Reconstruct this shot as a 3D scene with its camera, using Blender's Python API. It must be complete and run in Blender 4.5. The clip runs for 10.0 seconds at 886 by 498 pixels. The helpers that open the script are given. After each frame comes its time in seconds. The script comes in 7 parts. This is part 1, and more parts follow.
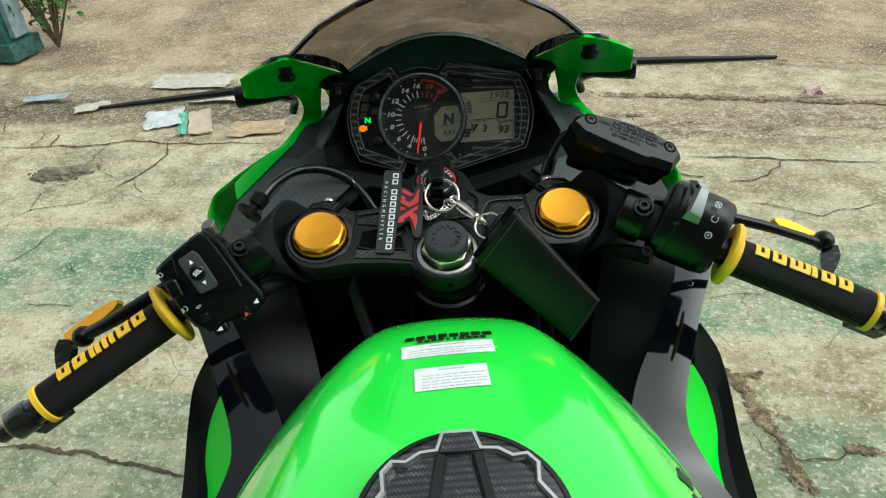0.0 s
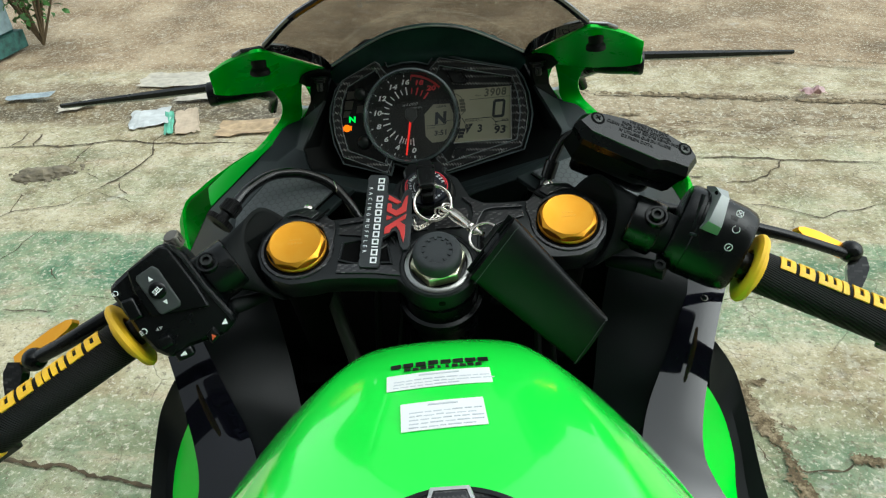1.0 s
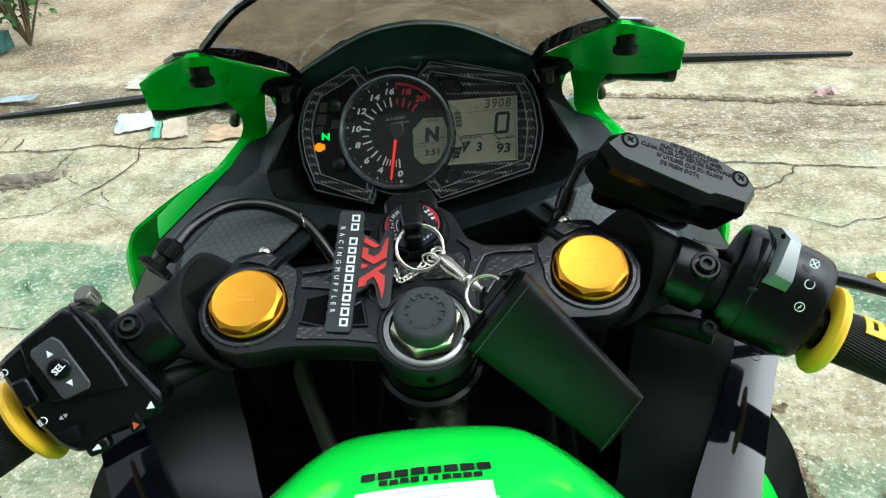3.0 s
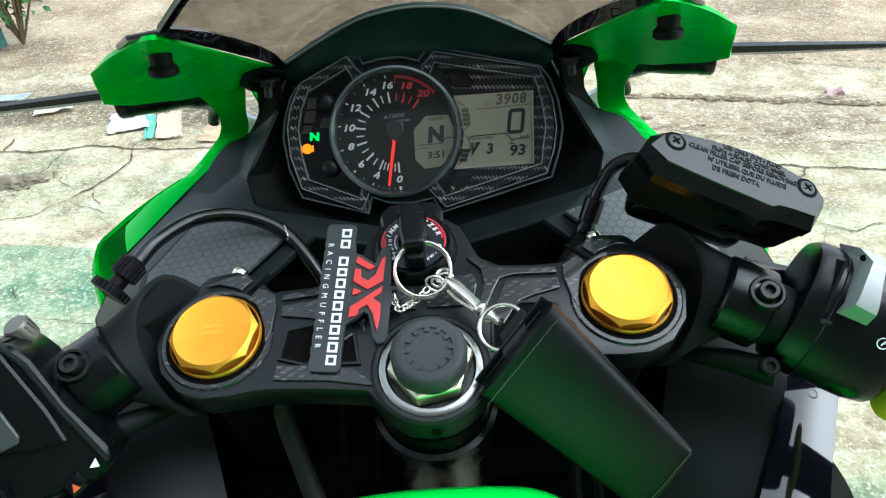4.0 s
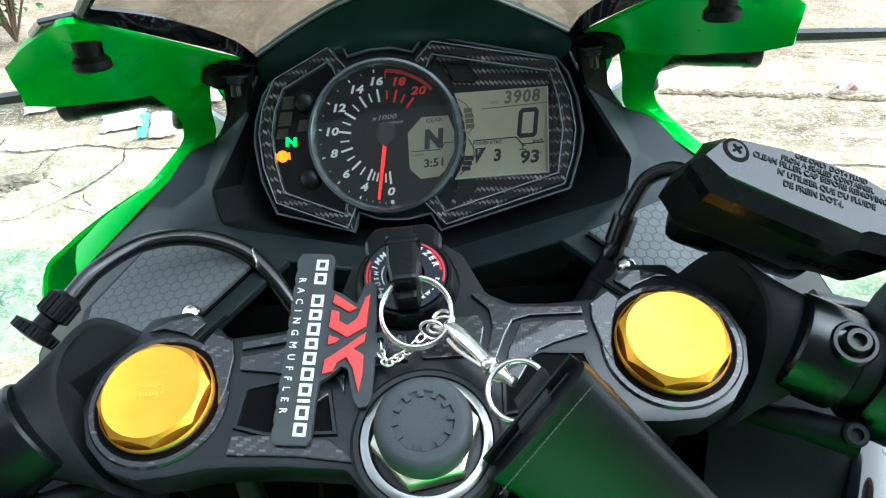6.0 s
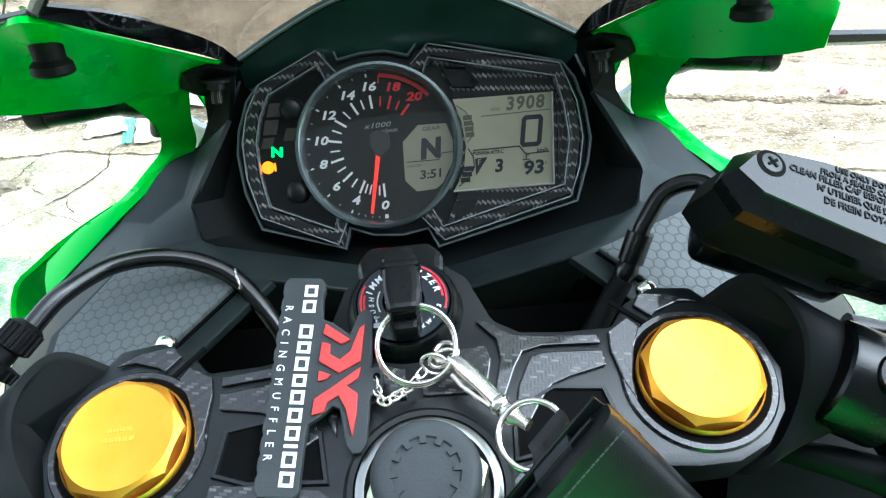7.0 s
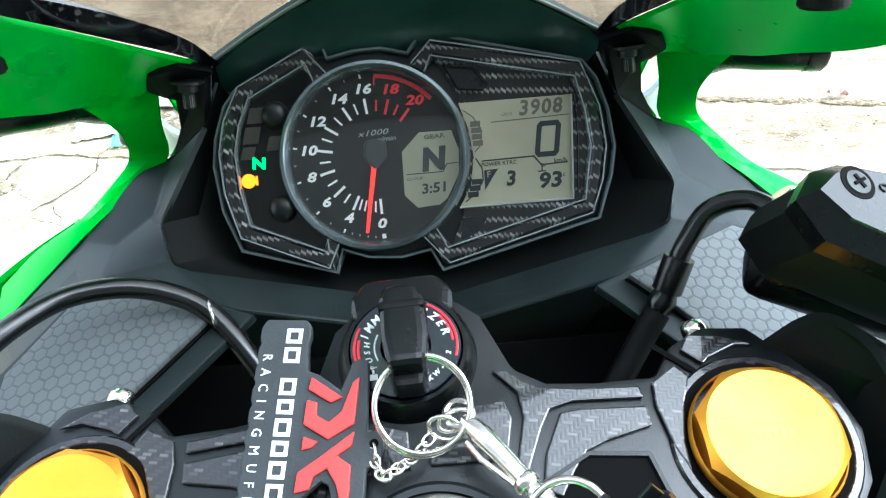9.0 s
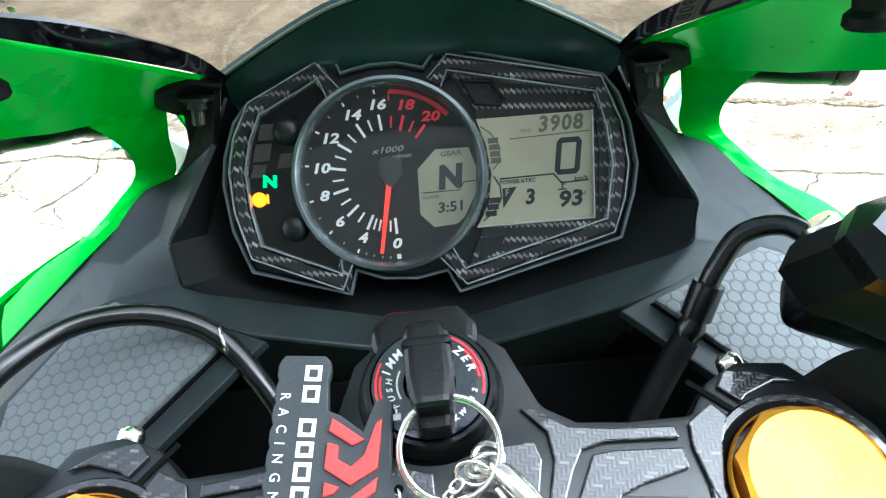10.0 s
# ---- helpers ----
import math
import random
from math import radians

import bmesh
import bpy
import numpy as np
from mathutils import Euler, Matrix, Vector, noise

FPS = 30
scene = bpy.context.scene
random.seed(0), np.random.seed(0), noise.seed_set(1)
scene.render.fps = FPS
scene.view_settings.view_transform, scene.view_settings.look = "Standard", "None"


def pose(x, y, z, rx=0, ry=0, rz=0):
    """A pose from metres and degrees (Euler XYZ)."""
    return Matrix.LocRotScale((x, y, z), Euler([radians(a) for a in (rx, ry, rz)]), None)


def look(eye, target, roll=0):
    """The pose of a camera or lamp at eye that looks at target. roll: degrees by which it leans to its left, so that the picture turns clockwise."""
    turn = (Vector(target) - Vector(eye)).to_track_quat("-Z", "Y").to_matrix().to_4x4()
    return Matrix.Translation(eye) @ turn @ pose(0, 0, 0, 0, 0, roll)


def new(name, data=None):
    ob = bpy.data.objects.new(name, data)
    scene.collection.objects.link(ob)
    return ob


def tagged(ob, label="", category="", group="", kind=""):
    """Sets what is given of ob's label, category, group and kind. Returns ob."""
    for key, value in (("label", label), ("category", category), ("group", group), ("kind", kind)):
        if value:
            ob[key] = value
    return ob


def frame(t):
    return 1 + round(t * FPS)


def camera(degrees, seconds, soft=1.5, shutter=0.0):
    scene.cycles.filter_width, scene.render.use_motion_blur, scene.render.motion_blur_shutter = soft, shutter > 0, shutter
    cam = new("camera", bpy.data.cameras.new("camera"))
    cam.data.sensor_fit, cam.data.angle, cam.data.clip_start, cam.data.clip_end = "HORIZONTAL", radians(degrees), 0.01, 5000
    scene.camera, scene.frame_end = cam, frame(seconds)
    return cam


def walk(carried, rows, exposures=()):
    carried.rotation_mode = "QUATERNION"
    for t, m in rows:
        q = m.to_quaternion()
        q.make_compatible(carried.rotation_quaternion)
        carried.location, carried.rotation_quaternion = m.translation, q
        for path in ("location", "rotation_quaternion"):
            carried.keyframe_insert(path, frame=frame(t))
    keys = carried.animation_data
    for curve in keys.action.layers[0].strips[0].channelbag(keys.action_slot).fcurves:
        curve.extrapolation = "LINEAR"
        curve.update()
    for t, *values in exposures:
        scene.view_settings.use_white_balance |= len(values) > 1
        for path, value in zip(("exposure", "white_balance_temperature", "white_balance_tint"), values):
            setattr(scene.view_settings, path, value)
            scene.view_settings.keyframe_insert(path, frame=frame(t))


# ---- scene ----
cam = camera(64.7, 10.0, 1.2)
PATH = [
    (0, (0.091, 0.04, 1.261), (-0.014, 1.688, 0.134), -3.5),
    (0.5, (0.093, 0.069, 1.249), (-0.001, 1.717, 0.119), -3.3),
    (1, (0.09, 0.096, 1.236), (0.004, 1.744, 0.106), -3.2),
    (1.5, (0.089, 0.126, 1.223), (0.009, 1.775, 0.093), -3.2),
    (2, (0.089, 0.153, 1.21), (0.012, 1.802, 0.081), -3.2),
    (2.5, (0.086, 0.181, 1.199), (0.009, 1.832, 0.073), -3.2),
    (3, (0.092, 0.212, 1.199), (0.007, 1.86, 0.069), -3.3),
    (3.2, (0.089, 0.227, 1.194), (0.009, 1.877, 0.066), -3.0),
    (4.5, (0.085, 0.301, 1.154), (-0.001, 1.95, 0.025), -3.3),
    (5, (0.085, 0.321, 1.142), (0.001, 1.973, 0.018), -3.2),
    (5.5, (0.083, 0.334, 1.139), (0.005, 1.985, 0.013), -3.1),
    (5.7, (0.085, 0.339, 1.141), (-0.009, 1.982, 0.004), -3.6),
    (7, (0.078, 0.376, 1.13), (0.019, 2.026, 0.002), -3.2),
    (7.5, (0.081, 0.387, 1.125), (0.024, 2.037, -0.004), -3.3),
    (8, (0.078, 0.399, 1.122), (0.026, 2.049, -0.006), -3.3),
    (8.5, (0.072, 0.41, 1.122), (0.027, 2.056, -0.013), -3.1),
    (9, (0.072, 0.421, 1.113), (0.028, 2.073, -0.012), -3.1),
    (9.5, (0.068, 0.429, 1.114), (0.025, 2.078, -0.017), -3.2),
    (10, (0.064, 0.436, 1.116), (0.02, 2.086, -0.012), -3.1),
]
walk(cam, [(t, look(eye, target, roll)) for t, eye, target, roll in PATH],
     exposures=[(0, 0.6, 6200, 0), (1, 0.65, 6100, 0), (2, 0.90, 6000, 1), (3, 1.10, 5850, 1), (4.5, 1.58, 5450, 2), (5.5, 1.83, 5400, 2), (7, 2.05, 5350, 3), (8.5, 2.30, 5400, 4), (10, 2.52, 5450, 4)])

# ---------------- world and light ----------------
world = bpy.data.worlds.new("overcast_sky")
scene.world = world
world.use_nodes = True
wn = world.node_tree
sky = wn.nodes.new("ShaderNodeTexSky")
sky.sky_type = 'NISHITA'
sky.sun_disc = False
sky.sun_elevation, sky.sun_rotation = radians(52), radians(100)
sky.air_density, sky.dust_density, sky.ozone_density = 1.0, 2.5, 0.6
hsv = wn.nodes.new("ShaderNodeHueSaturation")
hsv.inputs["Saturation"].default_value = 0.15
wn.links.new(sky.outputs[0], hsv.inputs["Color"])
wn.links.new(hsv.outputs[0], wn.nodes["Background"].inputs[0])
wn.nodes["Background"].inputs[1].default_value = 0.16
sun = new("sun", bpy.data.lights.new("sun", "SUN"))
sun.data.energy, sun.data.angle, sun.data.color = 0.75, radians(75), (1.0, 0.975, 0.94)
sun.rotation_euler = (radians(7), radians(37), 0)


# ---------------- materials ----------------
def material(name, base, rough=0.5, metal=0.0, coat=0.0, spec=0.5):
    m = bpy.data.materials.new(name)
    m.use_nodes = True
    b = m.node_tree.nodes["Principled BSDF"]
    b.inputs["Base Color"].default_value = (*base, 1)
    b.inputs["Roughness"].default_value = rough
    b.inputs["Metallic"].default_value = metal
    b.inputs["Coat Weight"].default_value = coat
    b.inputs["Coat Roughness"].default_value = 0.04
    b.inputs["Specular IOR Level"].default_value = spec
    return m


def bsdf(m):
    return m.node_tree.nodes["Principled BSDF"]


def node(m, kind, **inputs):
    n = m.node_tree.nodes.new(kind)
    for key, value in inputs.items():
        n.inputs[key.replace("_", " ")].default_value = value
    return n


def link(m, a, b):
    m.node_tree.links.new(a, b)


def ramp(m, source, stops):
    r = m.node_tree.nodes.new("ShaderNodeValToRGB")
    e = r.color_ramp.elements
    while len(e) < len(stops):
        e.new(0.5)
    for el, (pos, col) in zip(e, stops):
        el.position, el.color = pos, (*col, 1)
    link(m, source, r.inputs[0])
    return r.outputs[0]


def mixc(m, fac, a, b, blend="MIX"):
    n = m.node_tree.nodes.new("ShaderNodeMix")
    n.data_type, n.blend_type = "RGBA", blend
    for value, k in ((fac, 0), (a, 6), (b, 7)):
        if isinstance(value, (int, float)):
            n.inputs[k].default_value = value
        elif isinstance(value, tuple):
            n.inputs[k].default_value = (*value, 1)
        else:
            link(m, value, n.inputs[k])
    return n.outputs[2]


def calc(m, op, a, b=0.0, c=0.0):
    n = m.node_tree.nodes.new("ShaderNodeMath")
    n.operation = op
    for k, value in enumerate((a, b, c)):
        if isinstance(value, (int, float)):
            n.inputs[k].default_value = value
        else:
            link(m, value, n.inputs[k])
    return n.outputs[0]


def coords(m, which="Object"):
    return m.node_tree.nodes.new("ShaderNodeTexCoord").outputs[which]


def noise_of(m, scale, detail=4.0, rough=0.55, vec=None):
    n = node(m, "ShaderNodeTexNoise", Scale=scale, Detail=detail, Roughness=rough)
    link(m, vec or coords(m), n.inputs["Vector"])
    return n.outputs["Fac"]


def bump(m, height, strength=0.2, distance=0.001):
    n = node(m, "ShaderNodeBump", Strength=strength, Distance=distance)
    link(m, height, n.inputs["Height"])
    link(m, n.outputs[0], bsdf(m).inputs["Normal"])


def worn(name, base, rough, spread=0.12, grain=900.0, depth=0.12, metal=0.0, coat=0.0, spec=0.5, tone=0.25):
    """A surface with smudges at a large scale and a fine grain."""
    m = material(name, base, rough, metal, coat, spec)
    smudge = noise_of(m, 28.0, 5.0)
    fine = noise_of(m, grain, 2.0)
    lo = tuple(c * (1 - tone) for c in base)
    hi = tuple(min(1, c * (1 + tone)) for c in base)
    link(m, ramp(m, smudge, [(0.3, lo), (0.7, hi)]), bsdf(m).inputs["Base Color"])
    r = calc(m, "MULTIPLY_ADD", smudge, spread, rough - spread / 2)
    link(m, r, bsdf(m).inputs["Roughness"])
    bump(m, fine, depth, 0.0006)
    return m


BLACK = worn("satin_black_plastic", (0.0018, 0.0024, 0.0025), 0.27, depth=0.08, spec=0.30)
MATTE = worn("matte_black_plastic", (0.0060, 0.0078, 0.0080), 0.42, depth=0.12, spec=0.36)
GREY = worn("charcoal_plastic", (0.0165, 0.0232, 0.0238), 0.46, depth=0.15, spec=0.22)
PIANO = worn("gloss_black_paint", (0.003, 0.003, 0.004), 0.05, 0.03, 200, 0.0, coat=1.0, spec=0.6)
PIANO.node_tree.nodes["Principled BSDF"].inputs["Coat IOR"].default_value = 1.6
BANDBLACK = worn("gloss_black_band", (0.004, 0.004, 0.007), 0.04, 0.02, 200, 0.0, coat=1.0, spec=0.18)
BANDBLACK.node_tree.nodes["Principled BSDF"].inputs["Coat IOR"].default_value = 1.36
# pale base stands for sky glinting on the dark glossy bezel edges
RIDGE = worn("bezel_edge_glint", (0.42, 0.46, 0.48), 0.18, 0.05, 200, 0.0, metal=0.7, spec=0.8)
RUBBER = worn("black_rubber", (0.0035, 0.0035, 0.0035), 0.5, spec=0.15, depth=0.3)
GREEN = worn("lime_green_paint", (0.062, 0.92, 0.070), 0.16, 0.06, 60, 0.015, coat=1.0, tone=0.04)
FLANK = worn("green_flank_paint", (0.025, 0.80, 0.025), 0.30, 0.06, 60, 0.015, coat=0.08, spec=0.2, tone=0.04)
# same green paint as the tank; darker because shade on the wings is put in
STAY = worn("green_paint_shaded", (0.007, 0.52, 0.012), 0.28, 0.08, 60, 0.02, coat=0.05, spec=0.16, tone=0.05)
YELLOW = worn("yellow_rubber", (0.92, 0.54, 0.02), 0.5, depth=0.2, tone=0.1)
RED = worn("red_rubber", (0.60, 0.035, 0.03), 0.5, depth=0.2, tone=0.08)
GUNRUBBER = worn("dark_grey_rubber", (0.034, 0.038, 0.040), 0.6, depth=0.25, spec=0.3)
STEEL = worn("polished_steel", (0.82, 0.77, 0.69), 0.22, 0.12, 500, 0.05, metal=1.0, tone=0.08)
ALU = worn("brushed_aluminium", (0.62, 0.62, 0.60), 0.38, 0.15, 700, 0.1, metal=1.0, tone=0.1)
BRASS = worn("zinc_yellow_nut", (0.60, 0.59, 0.42), 0.35, 0.1, 300, 0.1, metal=1.0)
BOLT = worn("blackened_steel", (0.032, 0.034, 0.032), 0.38, 0.15, 600, 0.1, metal=0.8)
GREYBTN = worn("silver_grey_plastic", (0.34, 0.36, 0.35), 0.38, metal=0.25, tone=0.1)
BTN = worn("dark_grey_button", (0.045, 0.050, 0.050), 0.4)
MOULD = worn("moulded_letter_black", (0.010, 0.011, 0.011), 0.6, tone=0.1, spec=0.2)
RESIN = worn("black_reservoir_plastic", (0.0020, 0.0026, 0.0028), 0.27, depth=0.05, spec=0.36)
PANEL = worn("charcoal_fairing_plastic", (0.0060, 0.0072, 0.0076), 0.36, depth=0.15, spec=0.24)
HOSE = worn("glossy_black_hose", (0.0035, 0.004, 0.0042), 0.24, depth=0.05, spec=0.55)
CAST = worn("black_cast_clamp", (0.0065, 0.0080, 0.0084), 0.30, depth=0.12, grain=1600, spec=0.38)
# greener and paler than black plastic: haze of the screen put into the colour
HOOD = worn("hood_plastic_hazed", (0.019, 0.050, 0.042), 0.22, depth=0.04, spec=0.7)
# dull plastic; on the dash surround it also carries the recess shade
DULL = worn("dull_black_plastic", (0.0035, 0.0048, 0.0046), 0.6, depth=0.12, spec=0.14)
PALEGOLD = worn("pale_engraving", (0.98, 0.50, 0.07), 0.55, metal=1.0, tone=0.05)
WHITE = worn("white_print", (0.88, 0.89, 0.89), 0.5, tone=0.04)
DIMPRINT = worn("grey_print", (0.30, 0.31, 0.31), 0.5, tone=0.04)
REDPRINT = worn("red_print", (0.72, 0.02, 0.035), 0.4, tone=0.05)
STICKER = worn("white_paper_label", (0.86, 0.87, 0.86), 0.4, tone=0.03)
INK = worn("black_ink", (0.012, 0.014, 0.012), 0.4, tone=0.1)
FAINT = worn("pale_grey_ink", (0.60, 0.63, 0.66), 0.5, tone=0.05)
LCDINK = worn("lcd_segment", (0.012, 0.015, 0.020), 0.5, tone=0.05)
LCDSOFT = worn("lcd_segment_pale", (0.095, 0.093, 0.070), 0.5, tone=0.05)
# near-black for inner metal; also puts shade into gaps, recesses and closing sheets
SHADEBLACK = worn("dark_metal_and_shade", (0.002, 0.002, 0.002), 0.7, spec=0.06)
TUBE = worn("fork_tube_grey", (0.16, 0.15, 0.13), 0.45, metal=0.6, tone=0.3)
SLEEVE = worn("cable_sleeve_olive", (0.014, 0.014, 0.010), 0.6, tone=0.3)


def gold():
    m = material("gold_anodised_aluminium", (0.95, 0.47, 0.025), 0.34, 1.0)
    f = noise_of(m, 1400.0, 2.0)
    smudge = noise_of(m, 60.0, 4.0)
    link(m, ramp(m, smudge, [(0.3, (0.96, 0.42, 0.032)), (0.7, (0.99, 0.50, 0.058))]), bsdf(m).inputs["Base Color"])
    link(m, calc(m, "MULTIPLY_ADD", smudge, 0.16, 0.40), bsdf(m).inputs["Roughness"])
    bump(m, f, 0.08, 0.0004)
    return m


def carbon(name="carbon_fibre_sticker", tow=0.00120, bright=0.12, tilt=-37.0, turn=9.0, run=1.15, share=1.5, even=0.0):
    """Two-by-two twill: tows cross in steps, one way pale and the other dark, under a clear coat."""
    m = material(name, (0.02, 0.02, 0.022), 0.30, 0.0, 1.0, 0.35)
    bsdf(m).inputs["Coat IOR"].default_value = 1.45
    mp = node(m, "ShaderNodeMapping")
    mp.inputs["Rotation"].default_value = (radians(tilt), 0, radians(turn))
    link(m, coords(m), mp.inputs[0])
    sep = node(m, "ShaderNodeSeparateXYZ")
    link(m, mp.outputs[0], sep.inputs[0])
    u, v = calc(m, "DIVIDE", sep.outputs[0], tow * run), calc(m, "DIVIDE", sep.outputs[1], tow)
    i, j = calc(m, "FLOOR", u), calc(m, "FLOOR", v)
    step = calc(m, "FLOORED_MODULO", calc(m, "SUBTRACT", i, j), 4.0)
    over = calc(m, "LESS_THAN", step, share)
    fu, fv = calc(m, "SUBTRACT", calc(m, "FRACT", u), 0.5), calc(m, "SUBTRACT", calc(m, "FRACT", v), 0.5)
    round_v = calc(m, "SUBTRACT", 1.0, calc(m, "MULTIPLY", calc(m, "MULTIPLY", fv, fv), 3.2))
    round_u = calc(m, "SUBTRACT", 1.0, calc(m, "MULTIPLY", calc(m, "MULTIPLY", fu, fu), 3.2))
    white = m.node_tree.nodes.new("ShaderNodeTexWhiteNoise")
    white.noise_dimensions = "2D"
    cell = node(m, "ShaderNodeCombineXYZ")
    link(m, calc(m, "FLOOR", calc(m, "MULTIPLY", calc(m, "SUBTRACT", i, j), 0.25)), cell.inputs[0])
    link(m, j, cell.inputs[1])
    link(m, cell.outputs[0], white.inputs["Vector"])
    lively = ramp(m, white.outputs["Value"], [(0.0, (0.05 + even,) * 3), (0.62, (0.14 + even,) * 3), (0.82, (0.5,) * 3), (1.0, (1.0 - even,) * 3)])
    # sheen and edge shading of the tows are painted into the base colour
    shine = calc(m, "MULTIPLY", calc(m, "MULTIPLY", over, round_v), lively)
    tows = mixc(m, shine, (0.0055, 0.0055, 0.0065), (bright, bright * 0.96, bright * 0.94))
    cloud = noise_of(m, 60.0, 3.0)
    tint = mixc(m, ramp(m, cloud, [(0.45, (0, 0, 0)), (0.70, (0.6,) * 3)]), tows, (0.008, 0.007, 0.007))
    link(m, tint, bsdf(m).inputs["Base Color"])
    height = calc(m, "ADD", calc(m, "MULTIPLY", over, round_v), calc(m, "MULTIPLY", calc(m, "SUBTRACT", 1.0, over), round_u))
    bump(m, height, 0.30, 0.00025)
    return m


def hexes(name, size=0.0062):
    """Charcoal rubber pad of close-set raised hexagons."""
    m = material(name, (0.05, 0.055, 0.058), 0.55, spec=0.25)
    sep = node(m, "ShaderNodeSeparateXYZ")
    link(m, coords(m), sep.inputs[0])
    x, y = calc(m, "DIVIDE", sep.outputs[0], size), calc(m, "DIVIDE", sep.outputs[1], size * 0.94)
    def cell(dx, dy):
        a = calc(m, "SUBTRACT", calc(m, "FLOORED_MODULO", calc(m, "ADD", x, dx), 1.0), 0.5)
        b = calc(m, "SUBTRACT", calc(m, "FLOORED_MODULO", calc(m, "ADD", y, dy), 1.732), 0.866)
        a, b = calc(m, "ABSOLUTE", a), calc(m, "ABSOLUTE", b)
        return calc(m, "MAXIMUM", a, calc(m, "ADD", calc(m, "MULTIPLY", a, 0.5), calc(m, "MULTIPLY", b, 0.866)))
    d = calc(m, "MINIMUM", cell(0.0, 0.0), cell(0.5, 0.866))
    top = ramp(m, d, [(0.38, (1, 1, 1)), (0.46, (0, 0, 0))])
    dust = noise_of(m, 45.0, 4.0)
    base = mixc(m, top, (0.068, 0.074, 0.074), (0.105, 0.114, 0.114))
    link(m, mixc(m, calc(m, "MULTIPLY", dust, 0.5), base, (0.125, 0.138, 0.142)), bsdf(m).inputs["Base Color"])
    bump(m, top, 0.5, 0.0006)
    return m


def ribbed(name, base, step=0.0022):
    """Knurled rubber: fine slanted ribs."""
    m = material(name, base, 0.6, spec=0.2)
    w = node(m, "ShaderNodeTexWave", Scale=0.32 / step, Distortion=0.0)
    w.bands_direction = 'DIAGONAL'
    link(m, coords(m), w.inputs["Vector"])
    link(m, ramp(m, w.outputs["Fac"], [(0.3, tuple(c * 0.5 for c in base)), (0.7, tuple(c * 1.5 for c in base))]), bsdf(m).inputs["Base Color"])
    bump(m, w.outputs["Fac"], 0.8, 0.001)
    return m


def lcd():
    m = material("lcd_glass_beige", (0.42, 0.40, 0.30), 0.4, coat=0.1)
    c = noise_of(m, 40.0, 2.0)
    link(m, ramp(m, c, [(0.2, (0.290, 0.275, 0.195)), (0.8, (0.345, 0.325, 0.240))]), bsdf(m).inputs["Base Color"])
    return m


def glow(name, colour, power):
    m = material(name, colour, 0.4)
    bsdf(m).inputs["Emission Color"].default_value = (*colour, 1)
    bsdf(m).inputs["Emission Strength"].default_value = power
    return m


def clear(name, tint, gloss=0.06, share=0.05):
    """Thin clear or tinted sheet: see-through with a surface gloss."""
    m = bpy.data.materials.new(name)
    m.use_nodes = True
    n = m.node_tree.nodes
    n.remove(n["Principled BSDF"])
    t = n.new("ShaderNodeBsdfTransparent")
    t.inputs[0].default_value = (*tint, 1)
    g = n.new("ShaderNodeBsdfGlossy")
    g.inputs["Roughness"].default_value = gloss
    mx = n.new("ShaderNodeMixShader")
    mx.inputs[0].default_value = share
    link(m, t.outputs[0], mx.inputs[1])
    link(m, g.outputs[0], mx.inputs[2])
    link(m, mx.outputs[0], n["Material Output"].inputs[0])
    return m


def leather():
    m = material("black_leather", (0.008, 0.010, 0.011), 0.4, spec=0.24)
    v = node(m, "ShaderNodeTexVoronoi", Scale=1300.0)
    link(m, coords(m), v.inputs["Vector"])
    s = noise_of(m, 35.0, 4.0)
    link(m, ramp(m, s, [(0.3, (0.0026, 0.0034, 0.0037)), (0.7, (0.0050, 0.0060, 0.0064))]), bsdf(m).inputs["Base Color"])
    link(m, calc(m, "MULTIPLY_ADD", s, 0.16, 0.28), bsdf(m).inputs["Roughness"])
    bump(m, v.outputs["Distance"], 0.12, 0.0004)
    return m


GOLD, CARBON, PAD = gold(), carbon(), hexes("pip_rubber_pad")
BEZELC = carbon("carbon_bezel", 0.00105, 0.55, 0.0, 24.0, 2.5, 0.5, 0.25)
GRIP = ribbed("ribbed_black_rubber", (0.0055, 0.0055, 0.0055), 0.0014)
LCD = lcd()
LEATHER = leather()
SCREEN = clear("smoked_acrylic", (0.62, 0.61, 0.59), 0.06, 0.08)
LENS = clear("clear_dial_lens", (0.92, 0.93, 0.93), 0.05, 0.095)
NLAMP = glow("green_lamp", (0.0, 0.6, 0.06), 0.9)
ALAMP = glow("amber_lamp", (0.9, 0.15, 0.0), 0.9)
# the needle is given a faint red glow of its own
NEEDLE = glow("red_needle_glow", (0.8, 0.02, 0.012), 0.5)


# ---------------- mesh helpers ----------------
def part(name, bm, mat, parent=None, label="", smooth=False, angle=40):
    """Links a bmesh as one mesh object under a thing or a part."""
    bmesh.ops.recalc_face_normals(bm, faces=bm.faces)
    me = bpy.data.meshes.new(name)
    if smooth:
        for f in bm.faces:
            f.smooth = True
        for e in bm.edges:
            if len(e.link_faces) == 2 and e.calc_face_angle(0) > radians(angle):
                e.smooth = False
    bm.to_mesh(me)
    bm.free()
    me.materials.append(mat)
    ob = new(name, me)
    ob.parent = parent
    if label:
        tagged(ob, label)
    return ob


def thing(name, m, label, category, group="", kind=""):
    ob = new(name)
    ob.empty_display_size = 0.05
    ob.matrix_world = m
    return tagged(ob, label, category, group, kind)


def bevel(bm, width, segments=2, angle=30):
    edges = [e for e in bm.edges if len(e.link_faces) == 2 and e.calc_face_angle(0) > radians(angle)]
    bmesh.ops.bevel(bm, geom=edges, offset=width, segments=segments, affect='EDGES', profile=0.6)


